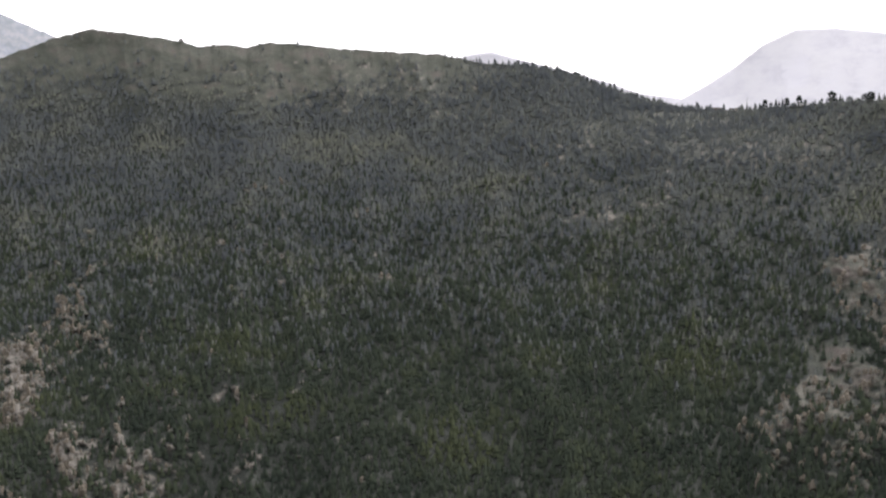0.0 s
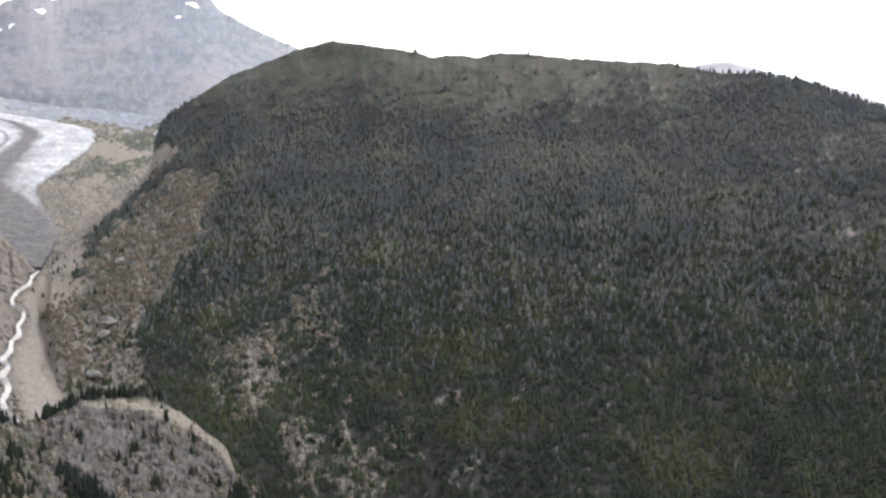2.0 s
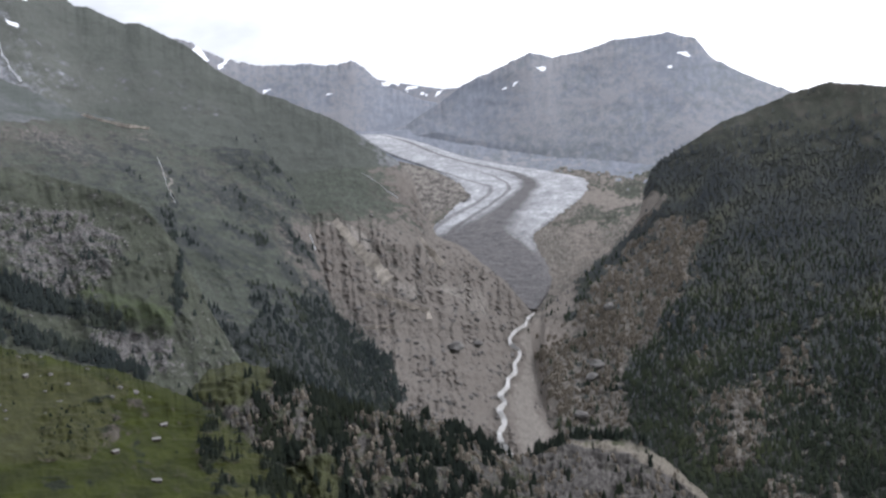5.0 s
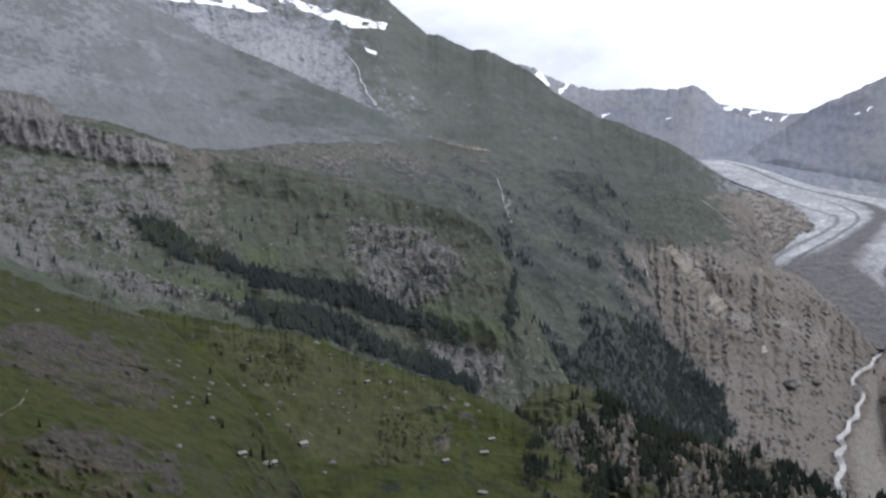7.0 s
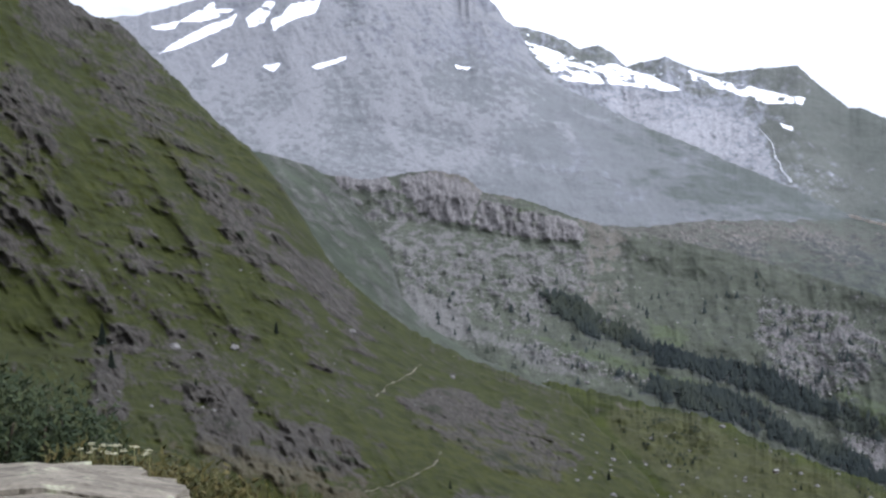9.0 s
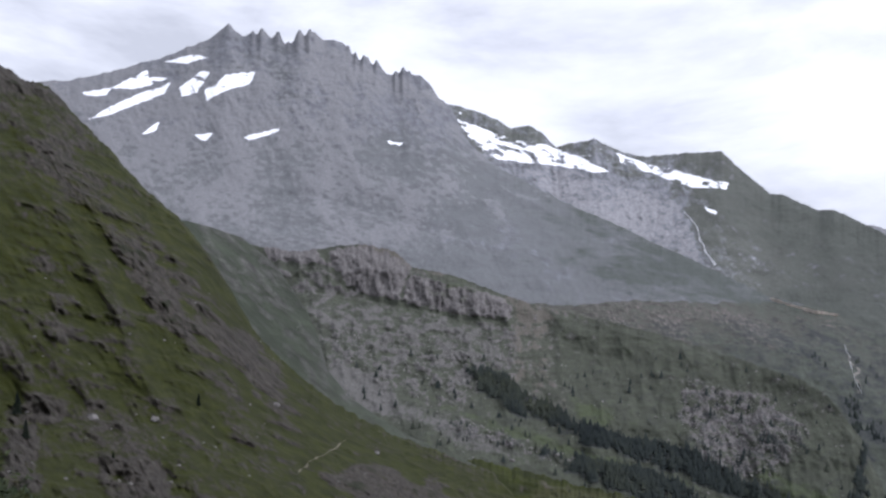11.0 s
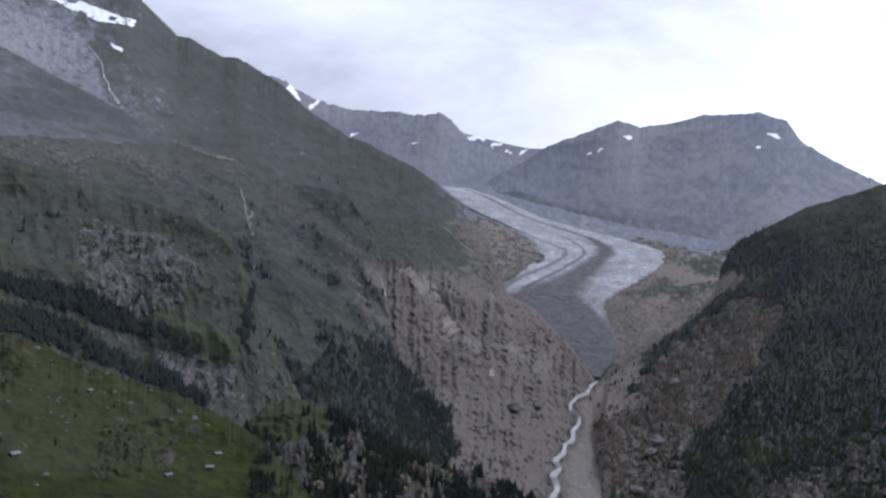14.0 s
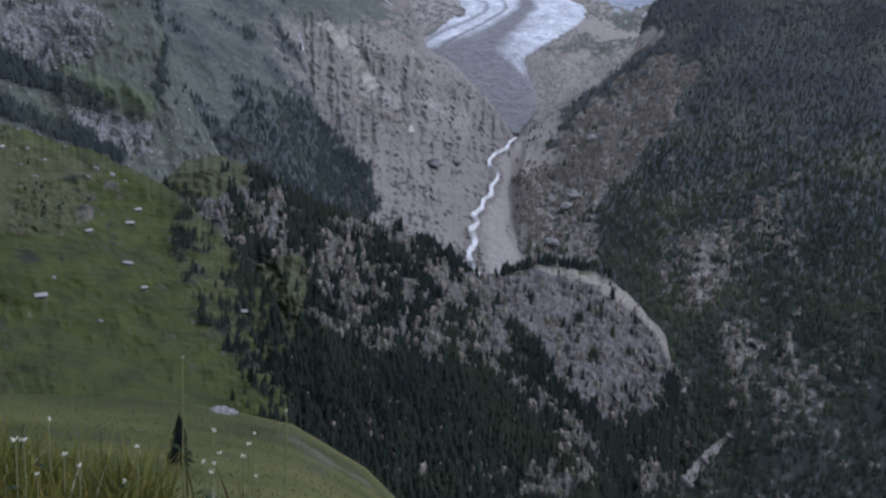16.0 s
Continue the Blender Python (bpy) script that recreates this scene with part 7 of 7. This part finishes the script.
def bush(bearing, dist, height, spread, seed, label, kind="juniper_bush", leaf=None):
    """A low juniper: a few stems and a crown of many small leaves in clumps."""
    r = random.Random(seed)
    x, y, _z = place(bearing, 0, dist)
    ob = tagged(new(kind), label, "bush")
    ob.location = (x, y, ledge_z(bearing, dist) - 0.02)
    for k in range(5):
        a = r.uniform(0, 6.3)
        bm = bmesh.new()
        bmesh.ops.create_cone(bm, cap_ends=True, segments=6, radius1=0.02, radius2=0.006, depth=height * 0.8, matrix=pose(math.cos(a) * 0.08, math.sin(a) * 0.08, height * 0.38, r.uniform(-22, 22), r.uniform(-22, 22), 0))
        part("stem", bm, BARK, ob)
    verts, faces = [], []
    for _ in range(70):
        a, z = r.uniform(0, 6.3), r.uniform(0.12, 0.95)
        q = spread * math.sqrt(max(0.06, 1 - ((z - 0.45) / 0.56) ** 2)) * r.uniform(0.3, 1)
        c = Vector((math.cos(a) * q, math.sin(a) * q, z * height))
        for _k in range(34):
            p = c + Vector((r.gauss(0, 1), r.gauss(0, 1), r.gauss(0, 0.8))) * 0.075
            d = Vector((r.gauss(0, 1), r.gauss(0, 1), r.gauss(0.6, 1))).normalized()
            s = d.cross(Vector((r.random(), r.random(), r.random()))).normalized() * 0.010
            o = len(verts)
            verts += [tuple(p - s), tuple(p + s), tuple(p + d * 0.055)]
            faces.append((o, o + 1, o + 2))
    me = bpy.data.meshes.new("foliage")
    me.from_pydata(verts, [], faces)
    me.materials.append(leaf or LEAF)
    f = new("foliage", me)
    f.parent = ob
    return ob


bush(92.6, 6.9, 1.05, 0.34, 51, "dark green juniper bush behind the stone slabs")
bush(91.2, 6.8, 0.72, 0.3, 52, "low dark juniper bush behind the stone slabs")
bush(95.0, 6.9, 1.1, 0.4, 53, "dark green juniper bush behind the stone slabs")
for k, (b, d) in enumerate(((91.0, 6.2), (89.9, 6.15), (88.8, 6.1), (87.9, 6.05), (87.0, 6.1), (86.2, 6.2))):
    bush(b, d, 0.42 - 0.03 * k, 0.30, 60 + k, "low brown-green flowering herbs behind the stone plates", "flowering_herb", HERB)
